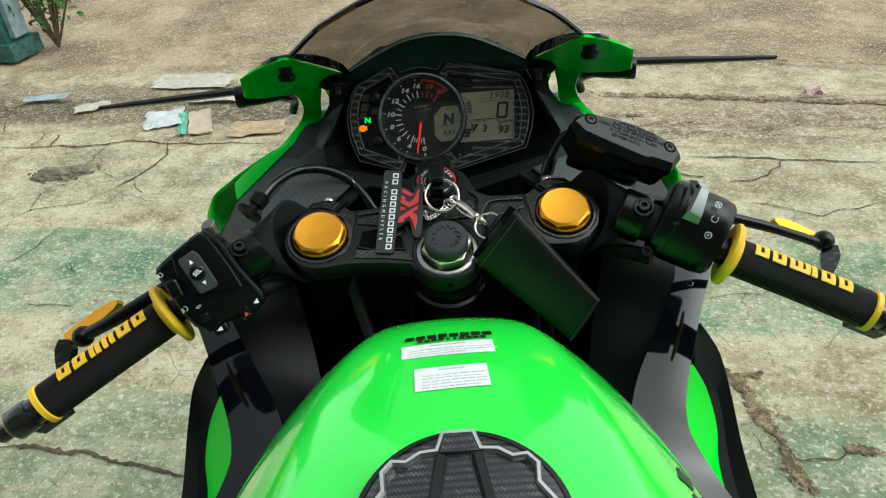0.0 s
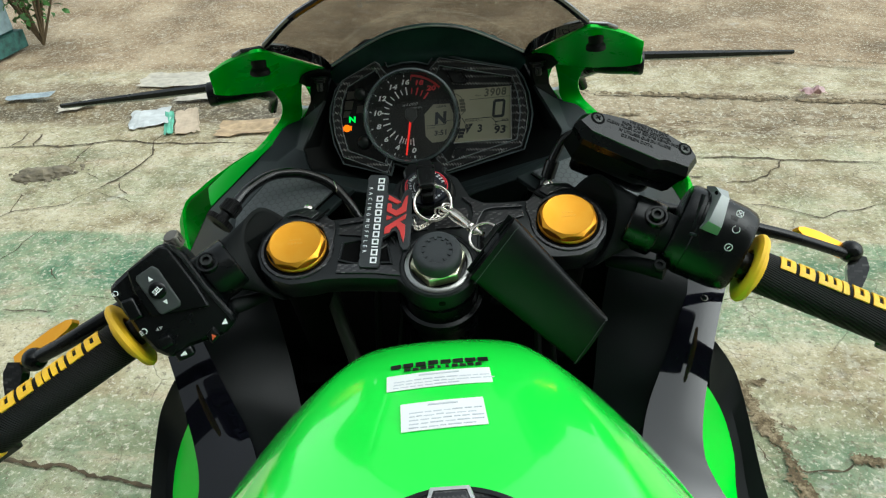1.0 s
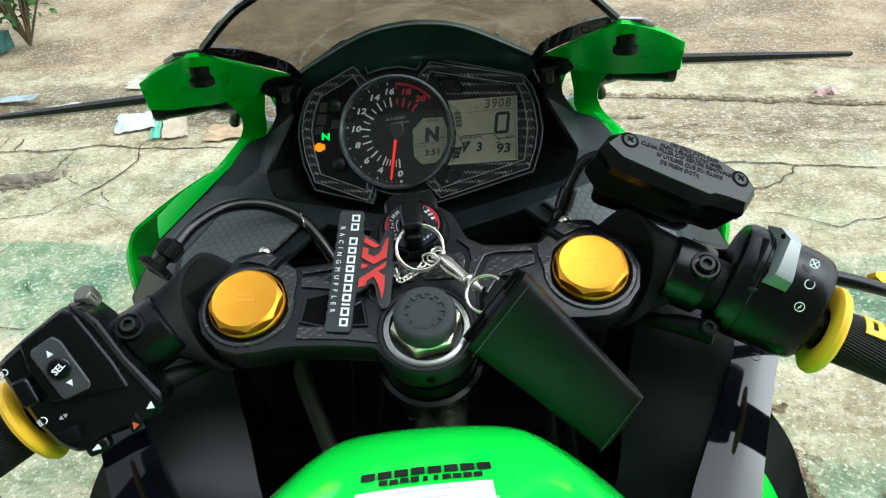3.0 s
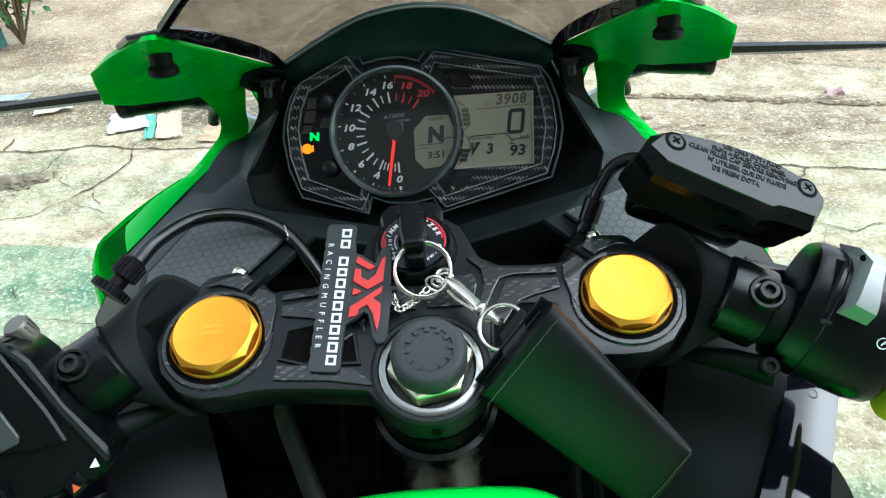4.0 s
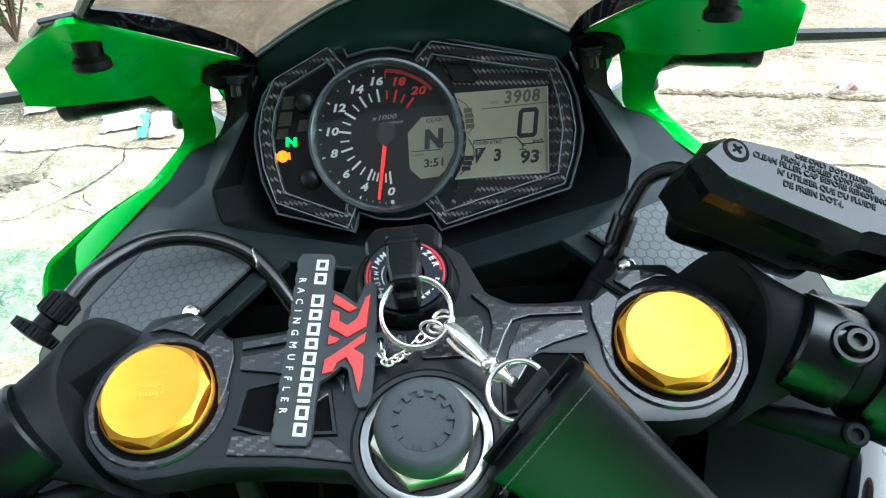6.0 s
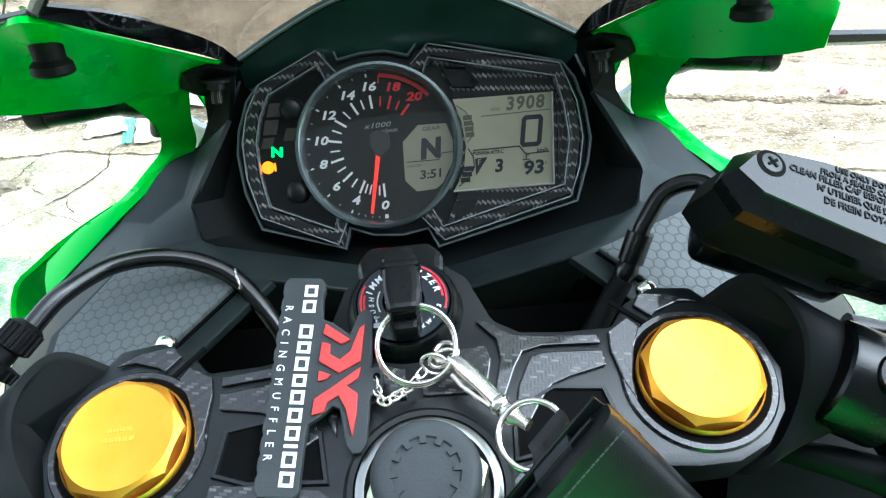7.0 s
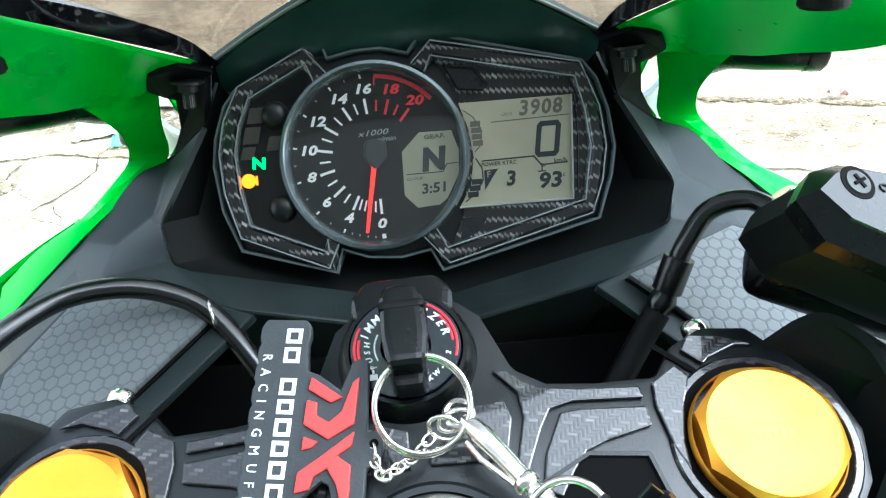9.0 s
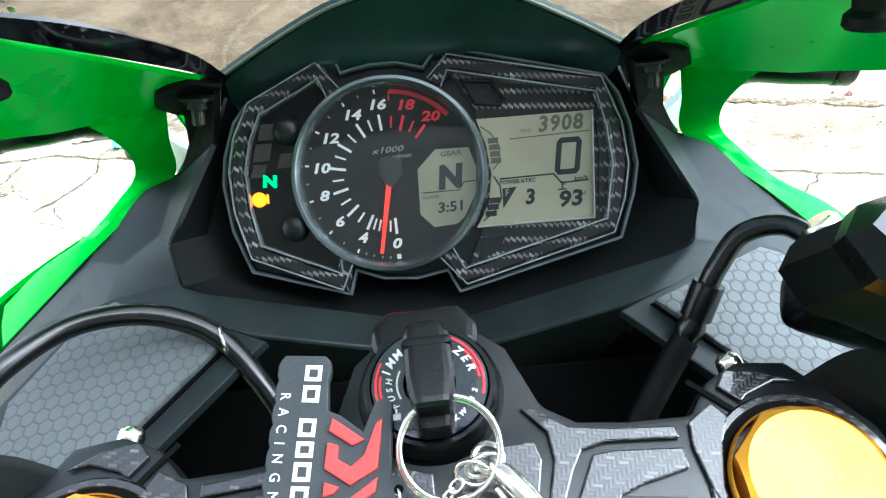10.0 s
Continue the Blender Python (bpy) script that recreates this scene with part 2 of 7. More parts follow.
def prism(points, z0, z1, m=Matrix(), edge=0.0, segments=2, bm=None, angle=30):
    """A flat outline, raised from z0 to z1 in the frame m, with eased edges."""
    out = bm or bmesh.new()
    b = bmesh.new()
    lo = [b.verts.new((x, y, z0)) for x, y in points]
    hi = [b.verts.new((x, y, z1)) for x, y in points]
    n = len(points)
    b.faces.new(lo[::-1])
    b.faces.new(hi)
    for i in range(n):
        b.faces.new((lo[i], lo[(i + 1) % n], hi[(i + 1) % n], hi[i]))
    bmesh.ops.recalc_face_normals(b, faces=b.faces)
    if edge:
        bevel(b, edge, segments, angle)
    b.transform(m)
    return join(out, b)


def join(out, b):
    me = bpy.data.meshes.new("tmp")
    b.to_mesh(me)
    b.free()
    out.from_mesh(me)
    bpy.data.meshes.remove(me)
    return out


def lathe(profile, m=Matrix(), steps=40, bm=None):
    """Turns (radius, height) pairs about the z axis of the frame m."""
    out = bm or bmesh.new()
    rings = []
    for r, z in profile:
        if r < 1e-6:
            rings.append([out.verts.new(m @ Vector((0, 0, z)))])
        else:
            rings.append([out.verts.new(m @ Vector((r * math.cos(a), r * math.sin(a), z))) for a in (2 * math.pi * k / steps for k in range(steps))])
    for a, b in zip(rings, rings[1:]):
        for k in range(steps):
            j = (k + 1) % steps
            if len(a) == 1 and len(b) == 1:
                continue
            if len(a) == 1:
                out.faces.new((a[0], b[k], b[j]))
            elif len(b) == 1:
                out.faces.new((a[k], a[j], b[0]))
            else:
                out.faces.new((a[k], a[j], b[j], b[k]))
    return out


def smooth_path(points, per=8):
    """Catmull-Rom through the points."""
    p = [Vector(q) for q in points]
    p = [p[0] * 2 - p[1]] + p + [p[-1] * 2 - p[-2]]
    out = []
    for i in range(1, len(p) - 2):
        a, b, c, d = p[i - 1:i + 3]
        for k in range(per):
            t = k / per
            out.append(0.5 * ((2 * b) + (c - a) * t + (2 * a - 5 * b + 4 * c - d) * t * t + (3 * b - a - 3 * c + d) * t ** 3))
    out.append(p[-2])
    return out


def tube(points, radius, sides=12, bm=None, closed=False):
    """A round tube along a path; radius may be a list."""
    out = bm or bmesh.new()
    pts = [Vector(q) for q in points]
    n = len(pts)
    rad = radius if isinstance(radius, (list, tuple)) else [radius] * n
    rings, up = [], None
    for i, q in enumerate(pts):
        if closed:
            d = pts[(i + 1) % n] - pts[i - 1]
        else:
            d = pts[min(i + 1, n - 1)] - pts[max(i - 1, 0)]
        d.normalize()
        if up is None:
            up = d.orthogonal().normalized()
        up = (up - d * up.dot(d)).normalized()
        side = d.cross(up)
        rings.append([out.verts.new(q + (up * math.cos(a) + side * math.sin(a)) * rad[i]) for a in (2 * math.pi * k / sides for k in range(sides))])
    for i in range(n if closed else n - 1):
        a, b = rings[i], rings[(i + 1) % n]
        off = 0
        if closed and i == n - 1:
            off = min(range(sides), key=lambda s: (b[s].co - a[0].co).length)
        for k in range(sides):
            out.faces.new((a[k], a[(k + 1) % sides], b[(k + 1 + off) % sides], b[(k + off) % sides]))
    if not closed:
        out.faces.new(rings[0][::-1])
        out.faces.new(rings[-1])
    return out


def loft(rows, bm=None, closed=False, caps=False):
    """A sheet through rows of points of equal length."""
    out = bm or bmesh.new()
    vs = [[out.verts.new(q) for q in row] for row in rows]
    for a, b in zip(vs, vs[1:]):
        n = len(a)
        for k in range(n if closed else n - 1):
            j = (k + 1) % n
            out.faces.new((a[k], a[j], b[j], b[k]))
    if caps:
        out.faces.new(vs[0][::-1])
        out.faces.new(vs[-1])
    return out


def thicken(bm, t):
    """Gives a sheet its thickness."""
    bmesh.ops.recalc_face_normals(bm, faces=bm.faces)
    bmesh.ops.solidify(bm, geom=bm.faces[:], thickness=t)
    return bm


def sheet(points, thickness, edge=0.0, bm=None):
    """A plate with the given corner points in space."""
    b = bmesh.new()
    first = b.faces.new([b.verts.new(q) for q in points])
    first.normal_update()
    nrm = first.normal.copy()
    r = bmesh.ops.extrude_face_region(b, geom=b.faces[:])
    moved = [v for v in r["geom"] if isinstance(v, bmesh.types.BMVert)]
    bmesh.ops.translate(b, verts=moved, vec=-nrm * thickness)
    bmesh.ops.recalc_face_normals(b, faces=b.faces)
    if edge:
        bevel(b, edge)
    return join(bm or bmesh.new(), b)


def box(x, y, z, m=Matrix(), edge=0.0, bm=None, segments=2):
    return prism([(-x / 2, -y / 2), (x / 2, -y / 2), (x / 2, y / 2), (-x / 2, y / 2)], -z / 2, z / 2, m, edge, segments, bm)


def circle(r, n=32, cx=0.0, cy=0.0, a0=0.0, a1=360.0):
    full = abs(a1 - a0) >= 360
    k = n if full else n + 1
    return [(cx + r * math.cos(radians(a0 + (a1 - a0) * i / n)), cy + r * math.sin(radians(a0 + (a1 - a0) * i / n))) for i in range(k)]


def ribbon(points, width, z0, z1, m, edge=0.0008, closed=False, bm=None):
    """A raised bar of even width along a flat path, mitred at the bends."""
    p = [Vector((*q, 0)) for q in points]
    n = len(p)
    left, right = [], []
    for i in range(n):
        a = (p[i] - p[i - 1]).normalized() if i or closed else (p[1] - p[0]).normalized()
        b = (p[(i + 1) % n] - p[i]).normalized() if i < n - 1 or closed else a
        t = (a + b).normalized()
        nrm = Vector((-t.y, t.x, 0))
        s = width / 2 / max(0.4, abs(nrm.dot(Vector((-a.y, a.x, 0)))))
        left.append(p[i] + nrm * s)
        right.append(p[i] - nrm * s)
    out = bm or bmesh.new()
    b = bmesh.new()
    prof = []
    for i in range(n):
        mid_l, mid_r = left[i].lerp(right[i], 0.22), left[i].lerp(right[i], 0.78)
        prof.append([b.verts.new((left[i].x, left[i].y, z0)), b.verts.new((left[i].x, left[i].y, z0 + (z1 - z0) * 0.6)), b.verts.new((mid_l.x, mid_l.y, z1)),
                     b.verts.new((mid_r.x, mid_r.y, z1)), b.verts.new((right[i].x, right[i].y, z0 + (z1 - z0) * 0.6)), b.verts.new((right[i].x, right[i].y, z0))])
    for i in range(n if closed else n - 1):
        a, c = prof[i], prof[(i + 1) % n]
        for k in range(6):
            b.faces.new((a[k], a[(k + 1) % 6], c[(k + 1) % 6], c[k]))
    if not closed:
        b.faces.new(prof[0][::-1])
        b.faces.new(prof[-1])
    b.transform(m)
    return join(out, b)


def writing(name, text, size, m, mat, parent, depth=0.0002, shear=0.0, stretch=1.0, label="", align="CENTER", space=1.0, bold=0.0):
    cu = bpy.data.curves.new("text", "FONT")
    cu.body, cu.size, cu.extrude, cu.shear, cu.offset = text, size, depth, shear, bold * size
    cu.align_x, cu.align_y, cu.space_character = align, "CENTER", space
    cu.resolution_u = 2
    tmp = bpy.data.objects.new("text", cu)
    me = bpy.data.meshes.new_from_object(tmp)
    bpy.data.objects.remove(tmp)
    me.transform(m @ Matrix.Diagonal((stretch, 1, 1, 1)))
    me.materials.clear()
    me.materials.append(mat)
    me.name = name
    ob = new(name, me)
    ob.parent = parent
    if label:
        tagged(ob, label)
    return ob


def bars(name, rects, z0, z1, m, mat, parent, label=""):
    """Plain raised bars: (x, y, width, height) each."""
    bm = bmesh.new()
    for x, y, w, h in rects:
        prism([(x - w / 2, y - h / 2), (x + w / 2, y - h / 2), (x + w / 2, y + h / 2), (x - w / 2, y + h / 2)], z0, z1, m, 0, bm=bm)
    return part(name, bm, mat, parent, label)


def at(x, y, z, rx=0, ry=0, rz=0):
    return pose(x, y, z, rx, ry, rz)


def axis_frame(a, b, up=(0, 0, 1)):
    """A frame at a whose z axis points to b and whose y axis leans towards up."""
    z = (Vector(b) - Vector(a)).normalized()
    x = Vector(up).cross(z).normalized()
    y = z.cross(x)
    m = Matrix((x, y, z)).transposed().to_4x4()
    m.translation = a
    return m


# Frames of the motorcycle: it leans a little on its stand and its bars are turned slightly.
BIKE = pose(0.0622, 0.507, 0.935, 0, -1.0, 3.2)
CLAMP0 = pose(0, 0.0065, -0.0179, 20, 0, 0)
TURN = CLAMP0 @ Matrix.Translation((0, 0.017, 0)) @ Matrix.Rotation(radians(2.1), 4, 'Z') @ Matrix.Translation((0, -0.017, 0)) @ CLAMP0.inverted()
CLAMP = TURN @ CLAMP0
DASH = pose(0.001, 0.2287, 0.0197, 57, 0, 0)


# ---------------- ground ----------------
def ground_material():
    """Old concrete yard: worn green paint in bands, bare cream strips, damp stains, then a mud road."""
    m = material("worn_painted_concrete", (0.4, 0.38, 0.3), 0.85)
    co = coords(m)
    mp = node(m, "ShaderNodeMapping")
    mp.inputs["Rotation"].default_value = (0, 0, radians(4.4))
    link(m, co, mp.inputs[0])
    v = mp.outputs[0]
    sep = node(m, "ShaderNodeSeparateXYZ")
    link(m, v, sep.inputs[0])
    x, y = sep.outputs[0], sep.outputs[1]
    big = noise_of(m, 1.3, 5.0, 0.6, v)
    mid = noise_of(m, 5.0, 7.0, 0.65, v)
    patch = noise_of(m, 3.2, 8.0, 0.7, v)
    fine = noise_of(m, 60.0, 6.0, 0.7, v)
    edge = calc(m, "MULTIPLY_ADD", mid, 0.16, -0.08)
    yy = calc(m, "ADD", y, calc(m, "MULTIPLY", edge, 0.35))
    concrete = ramp(m, mid, [(0.38, (0.27, 0.215, 0.115)), (0.48, (0.41, 0.355, 0.210)), (0.60, (0.57, 0.515, 0.345))])
    paint = ramp(m, patch, [(0.40, (0.07, 0.20, 0.105)), (0.50, (0.17, 0.30, 0.165)), (0.58, (0.34, 0.40, 0.25))])
    # how much paint is left, strip by strip
    band = ramp(m, calc(m, "DIVIDE", yy, 4.0), [(0.0, (0.55,) * 3), (0.300, (0.55,) * 3), (0.309, (0.10,) * 3), (0.372, (0.10,) * 3), (0.380, (0.85,) * 3), (0.487, (0.85,) * 3), (0.492, (0.05,) * 3), (0.52, (0.10,) * 3), (0.53, (0.26,) * 3), (0.640, (0.16,) * 3), (0.648, (0.0,) * 3)])
    keep = calc(m, "SUBTRACT", band, calc(m, "MULTIPLY", calc(m, "SUBTRACT", patch, 0.45), 1.7))
    keep = calc(m, "MINIMUM", calc(m, "MAXIMUM", keep, 0.0), 1.0)
    base = mixc(m, keep, concrete, paint)
    # ochre dirt beyond the joint, then the road
    dirt = ramp(m, noise_of(m, 4.0, 8.0, 0.7, v), [(0.3, (0.14, 0.10, 0.055)), (0.5, (0.33, 0.25, 0.15)), (0.72, (0.52, 0.43, 0.30))])
    soil = ramp(m, noise_of(m, 2.2, 7.0, 0.62, v), [(0.3, (0.15, 0.095, 0.046)), (0.47, (0.29, 0.200, 0.112)), (0.62, (0.44, 0.33, 0.205))])
    gate_side = node(m, "ShaderNodeMapRange", From_Min=0.1, From_Max=-0.4)
    link(m, x, gate_side.inputs[0])
    yd = calc(m, "SUBTRACT", calc(m, "ADD", yy, edge), calc(m, "MULTIPLY", gate_side.outputs[0], 0.20))
    dfac = ramp(m, calc(m, "DIVIDE", yd, 5.0), [(0.0, (0, 0, 0)), (0.52, (0, 0, 0)), (0.545, (0.45,) * 3), (0.575, (0.85,) * 3), (0.628, (0.75,) * 3), (0.64, (0.15,) * 3), (0.69, (0.22,) * 3), (0.705, (0.6,) * 3), (0.72, (0.6,) * 3)])
    base = mixc(m, dfac, base, dirt)
    rfac = ramp(m, calc(m, "DIVIDE", yy, 5.0), [(0.0, (0, 0, 0)), (0.700, (0, 0, 0)), (0.716, (1, 1, 1))])
    ruts = ramp(m, noise_of(m, 0.55, 6.0, 0.6, v), [(0.42, (0.75,) * 3), (0.52, (0, 0, 0))])
    soil = mixc(m, ruts, soil, (0.17, 0.112, 0.054))
    base = mixc(m, rfac, base, soil)
    # brown drifts swept along the slab's far edge
    long = node(m, "ShaderNodeMapping")
    long.inputs["Scale"].default_value = (2.2, 7.0, 1.0)
    link(m, v, long.inputs[0])
    swept = noise_of(m, 1.6, 8.0, 0.68, long.outputs[0])
    zone = ramp(m, calc(m, "DIVIDE", yd, 5.0), [(0.0, (0, 0, 0)), (0.515, (0, 0, 0)), (0.535, (1, 1, 1)), (0.580, (1, 1, 1)), (0.600, (0.15,) * 3), (0.622, (0.3,) * 3), (0.632, (0.9,) * 3), (0.640, (0, 0, 0))])
    base = mixc(m, calc(m, "MULTIPLY", zone, ramp(m, swept, [(0.46, (0, 0, 0)), (0.58, (0.85,) * 3)])), base, (0.13, 0.082, 0.034))
    base = mixc(m, calc(m, "MULTIPLY", zone, ramp(m, swept, [(0.34, (0.5,) * 3), (0.42, (0, 0, 0))])), base, (0.50, 0.33, 0.20))
    # pinkish rubbed patches on the bare strips
    rub_f = calc(m, "MULTIPLY", ramp(m, noise_of(m, 2.4, 7.0, 0.66, long.outputs[0]), [(0.54, (0, 0, 0)), (0.66, (0.55,) * 3)]), calc(m, "SUBTRACT", 1.0, rfac))
    base = mixc(m, rub_f, base, (0.60, 0.47, 0.33))
    # damp mud by the gate
    wx = node(m, "ShaderNodeMapRange", From_Min=-0.35, From_Max=-0.75)
    link(m, calc(m, "ADD", x, edge), wx.inputs[0])
    wy = node(m, "ShaderNodeMapRange", From_Min=2.80, From_Max=2.90)
    link(m, calc(m, "ADD", y, edge), wy.inputs[0])
    wz = node(m, "ShaderNodeMapRange", From_Min=3.42, From_Max=3.14)
    link(m, calc(m, "ADD", y, edge), wz.inputs[0])
    mudf = calc(m, "MULTIPLY", calc(m, "MULTIPLY", wx.outputs[0], wy.outputs[0]), wz.outputs[0])
    mudf = calc(m, "MULTIPLY", mudf, ramp(m, mid, [(0.34, (0.55,) * 3), (0.46, (1, 1, 1))]))
    base = mixc(m, mudf, base, ramp(m, patch, [(0.44, (0.070, 0.048, 0.018)), (0.56, (0.155, 0.108, 0.042)), (0.66, (0.34, 0.26, 0.15))]))
    # stains, pale scuffs and grit
    base = mixc(m, ramp(m, big, [(0.52, (0, 0, 0)), (0.75, (0.5,) * 3)]), base, (0.33, 0.27, 0.18), "MULTIPLY")
    base = mixc(m, ramp(m, noise_of(m, 9.0, 6.0, 0.7, v), [(0.60, (0, 0, 0)), (0.70, (0.55,) * 3)]), base, (0.58, 0.55, 0.48))
    flake = noise_of(m, 17.0, 10.0, 0.74, v)
    near = ramp(m, calc(m, "DIVIDE", yy, 5.0), [(0.0, (1, 1, 1)), (0.70, (1, 1, 1)), (0.72, (0.35,) * 3)])
    base = mixc(m, calc(m, "MULTIPLY", ramp(m, flake, [(0.53, (0, 0, 0)), (0.60, (0.42,) * 3)]), near), base, (0.60, 0.57, 0.45))
    base = mixc(m, ramp(m, flake, [(0.36, (0.6,) * 3), (0.43, (0, 0, 0))]), base, (0.17, 0.15, 0.09))
    base = mixc(m, ramp(m, noise_of(m, 120.0, 6.0, 0.85, v), [(0.35, (0.80,) * 3), (0.45, (0, 0, 0)), (0.56, (0, 0, 0)), (0.66, (0.40,) * 3)]), base, (0.16, 0.14, 0.085))
    base = mixc(m, ramp(m, fine, [(0.34, (0.75,) * 3), (0.46, (0, 0, 0))]), base, (0.16, 0.13, 0.09))
    base = mixc(m, ramp(m, noise_of(m, 75.0, 4.0, 0.75, v), [(0.55, (0, 0, 0)), (0.63, (0.75,) * 3)]), base, (0.72, 0.67, 0.52))
    # mottling at hand size, and crumbs
    spot = noise_of(m, 26.0, 9.0, 0.78, v)
    base = mixc(m, ramp(m, spot, [(0.30, (0.55,) * 3), (0.46, (0, 0, 0))]), base, (0.20, 0.17, 0.10), "MULTIPLY")
    base = mixc(m, ramp(m, spot, [(0.56, (0, 0, 0)), (0.68, (0.50,) * 3)]), base, (0.72, 0.66, 0.50))
    # hairline cracks
    vor = node(m, "ShaderNodeTexVoronoi", Scale=2.1)
    vor.feature = 'DISTANCE_TO_EDGE'
    warp = mixc(m, 0.14, v, node_colour(m, 3.0, v))
    link(m, warp, vor.inputs["Vector"])
    thin = ramp(m, vor.outputs["Distance"], [(0.0, (1, 1, 1)), (0.004, (0, 0, 0))])
    here = ramp(m, noise_of(m, 1.9, 2.0, 0.5, v), [(0.46, (0, 0, 0)), (0.54, (1, 1, 1))])
    vor2 = node(m, "ShaderNodeTexVoronoi", Scale=6.5)
    vor2.feature = 'DISTANCE_TO_EDGE'
    link(m, mixc(m, 0.10, v, node_colour(m, 9.0, v)), vor2.inputs["Vector"])
    craze = ramp(m, vor2.outputs["Distance"], [(0.0, (1, 1, 1)), (0.014, (0, 0, 0))])
    there = ramp(m, noise_of(m, 2.6, 3.0, 0.5, v), [(0.47, (0, 0, 0)), (0.57, (0.75,) * 3)])
    base = mixc(m, calc(m, "MULTIPLY", calc(m, "MULTIPLY", craze, there), calc(m, "SUBTRACT", 1.0, rfac)), base, (0.12, 0.095, 0.055))
    line = calc(m, "MULTIPLY", calc(m, "MULTIPLY", thin, here), calc(m, "SUBTRACT", 1.0, rfac))
    base = mixc(m, calc(m, "MULTIPLY", line, 0.30), base, (0.060, 0.042, 0.024))
    link(m, base, bsdf(m).inputs["Base Color"])
    rough = calc(m, "SUBTRACT", 0.88, calc(m, "MULTIPLY", mudf, 0.25))
    link(m, rough, bsdf(m).inputs["Roughness"])
    h = calc(m, "ADD", calc(m, "MULTIPLY", fine, 0.35), calc(m, "SUBTRACT", mid, calc(m, "MULTIPLY", line, 0.3)))
    bump(m, h, 0.7, 0.012)
    return m


def node_colour(m, scale, vec):
    n = node(m, "ShaderNodeTexNoise", Scale=scale, Detail=5.0)
    link(m, vec, n.inputs["Vector"])
    return n.outputs["Color"]


def make_ground():
    bm = bmesh.new()
    xs = np.concatenate([np.linspace(-400, -8, 8), np.linspace(-5, 5, 90), np.linspace(8, 400, 8)])
    ys = np.concatenate([np.linspace(-400, -4, 8), np.linspace(-1, 7, 90), np.linspace(10, 400, 8)])
    rows = []
    for y in ys:
        row = []
        for x in xs:
            near = 1.0 if abs(x) <= 5 and -1 <= y <= 7 else 0.0
            u = y + 0.077 * x
            rough = 0.012 if u > 2.6 else 0.004
            if u > 3.55:
                rough = 0.03
            z = near * rough * noise.noise((x * 1.7, y * 2.4, 0.3))
            if u > 3.16:
                z -= 0.02 * near
            row.append((x, y, z))
        rows.append(row)
    loft(rows, bm)
    return tagged(part("ground", bm, ground_material(), smooth=True), "cracked concrete yard with worn green paint and a mud road", "ground", kind="structure")


CRACKSOIL = worn("crack_dirt", (0.085, 0.062, 0.034), 0.95, grain=120, depth=0.5, tone=0.5)
DRIFT = worn("crack_soil", (0.125, 0.092, 0.048), 0.95, grain=160, depth=0.8, tone=0.9)
link(DRIFT, ramp(DRIFT, noise_of(DRIFT, 45.0, 8.0, 0.75), [(0.34, (0.045, 0.032, 0.016)), (0.48, (0.135, 0.098, 0.050)), (0.60, (0.34, 0.27, 0.165))]), bsdf(DRIFT).inputs["Base Color"])


def crack(path, width, seed, wander=0.05):
    """A ragged dirt-filled split along a path, in short crooked runs."""
    rng = random.Random(seed)
    pts = []
    for (x0, y0), (x1, y1) in zip(path, path[1:]):
        n = max(4, int(math.hypot(x1 - x0, y1 - y0) / 0.010))
        pts += [(x0 + (x1 - x0) * k / n, y0 + (y1 - y0) * k / n) for k in range(n)]
    pts.append(path[-1])
    rows, drift, pull, n = [], 0.0, 0.0, len(pts) - 1
    for i, (x, y) in enumerate(pts):
        t = i / n
        q0, q1 = Vector(pts[max(i - 2, 0)]), Vector(pts[min(i + 2, n)])
        d = (q1 - q0).normalized()
        side = Vector((-d.y, d.x))
        if i % 4 == 0:
            pull = rng.uniform(-1, 1) * wander * 0.12
        drift = (drift + pull + rng.uniform(-1, 1) * wander * 0.05) * 0.93
        c = Vector((x, y)) + side * drift * min(1, 6 * t, 6 * (1 - t))
        taper = min(1.0, 6 * t + 0.12, 6 * (1 - t) + 0.12)
        edge = []
        for k in (0.0, 7.7):
            edge.append(0.5 * width * rng.uniform(0.2, 1.1) * (2.2 if rng.random() < 0.05 else 1.0) * taper)
        z = 0.0042 + 0.004 * noise.noise((c.x * 1.7, c.y * 2.4, 0.3))
        a, b = c + side * edge[0], c - side * edge[1]
        rows.append([(a.x, a.y, z), (c.x, c.y, z + 0.0004), (b.x, b.y, z)])
    return part("crack", loft(rows), CRACKSOIL, GROUND, "dirt-filled crack in the concrete")


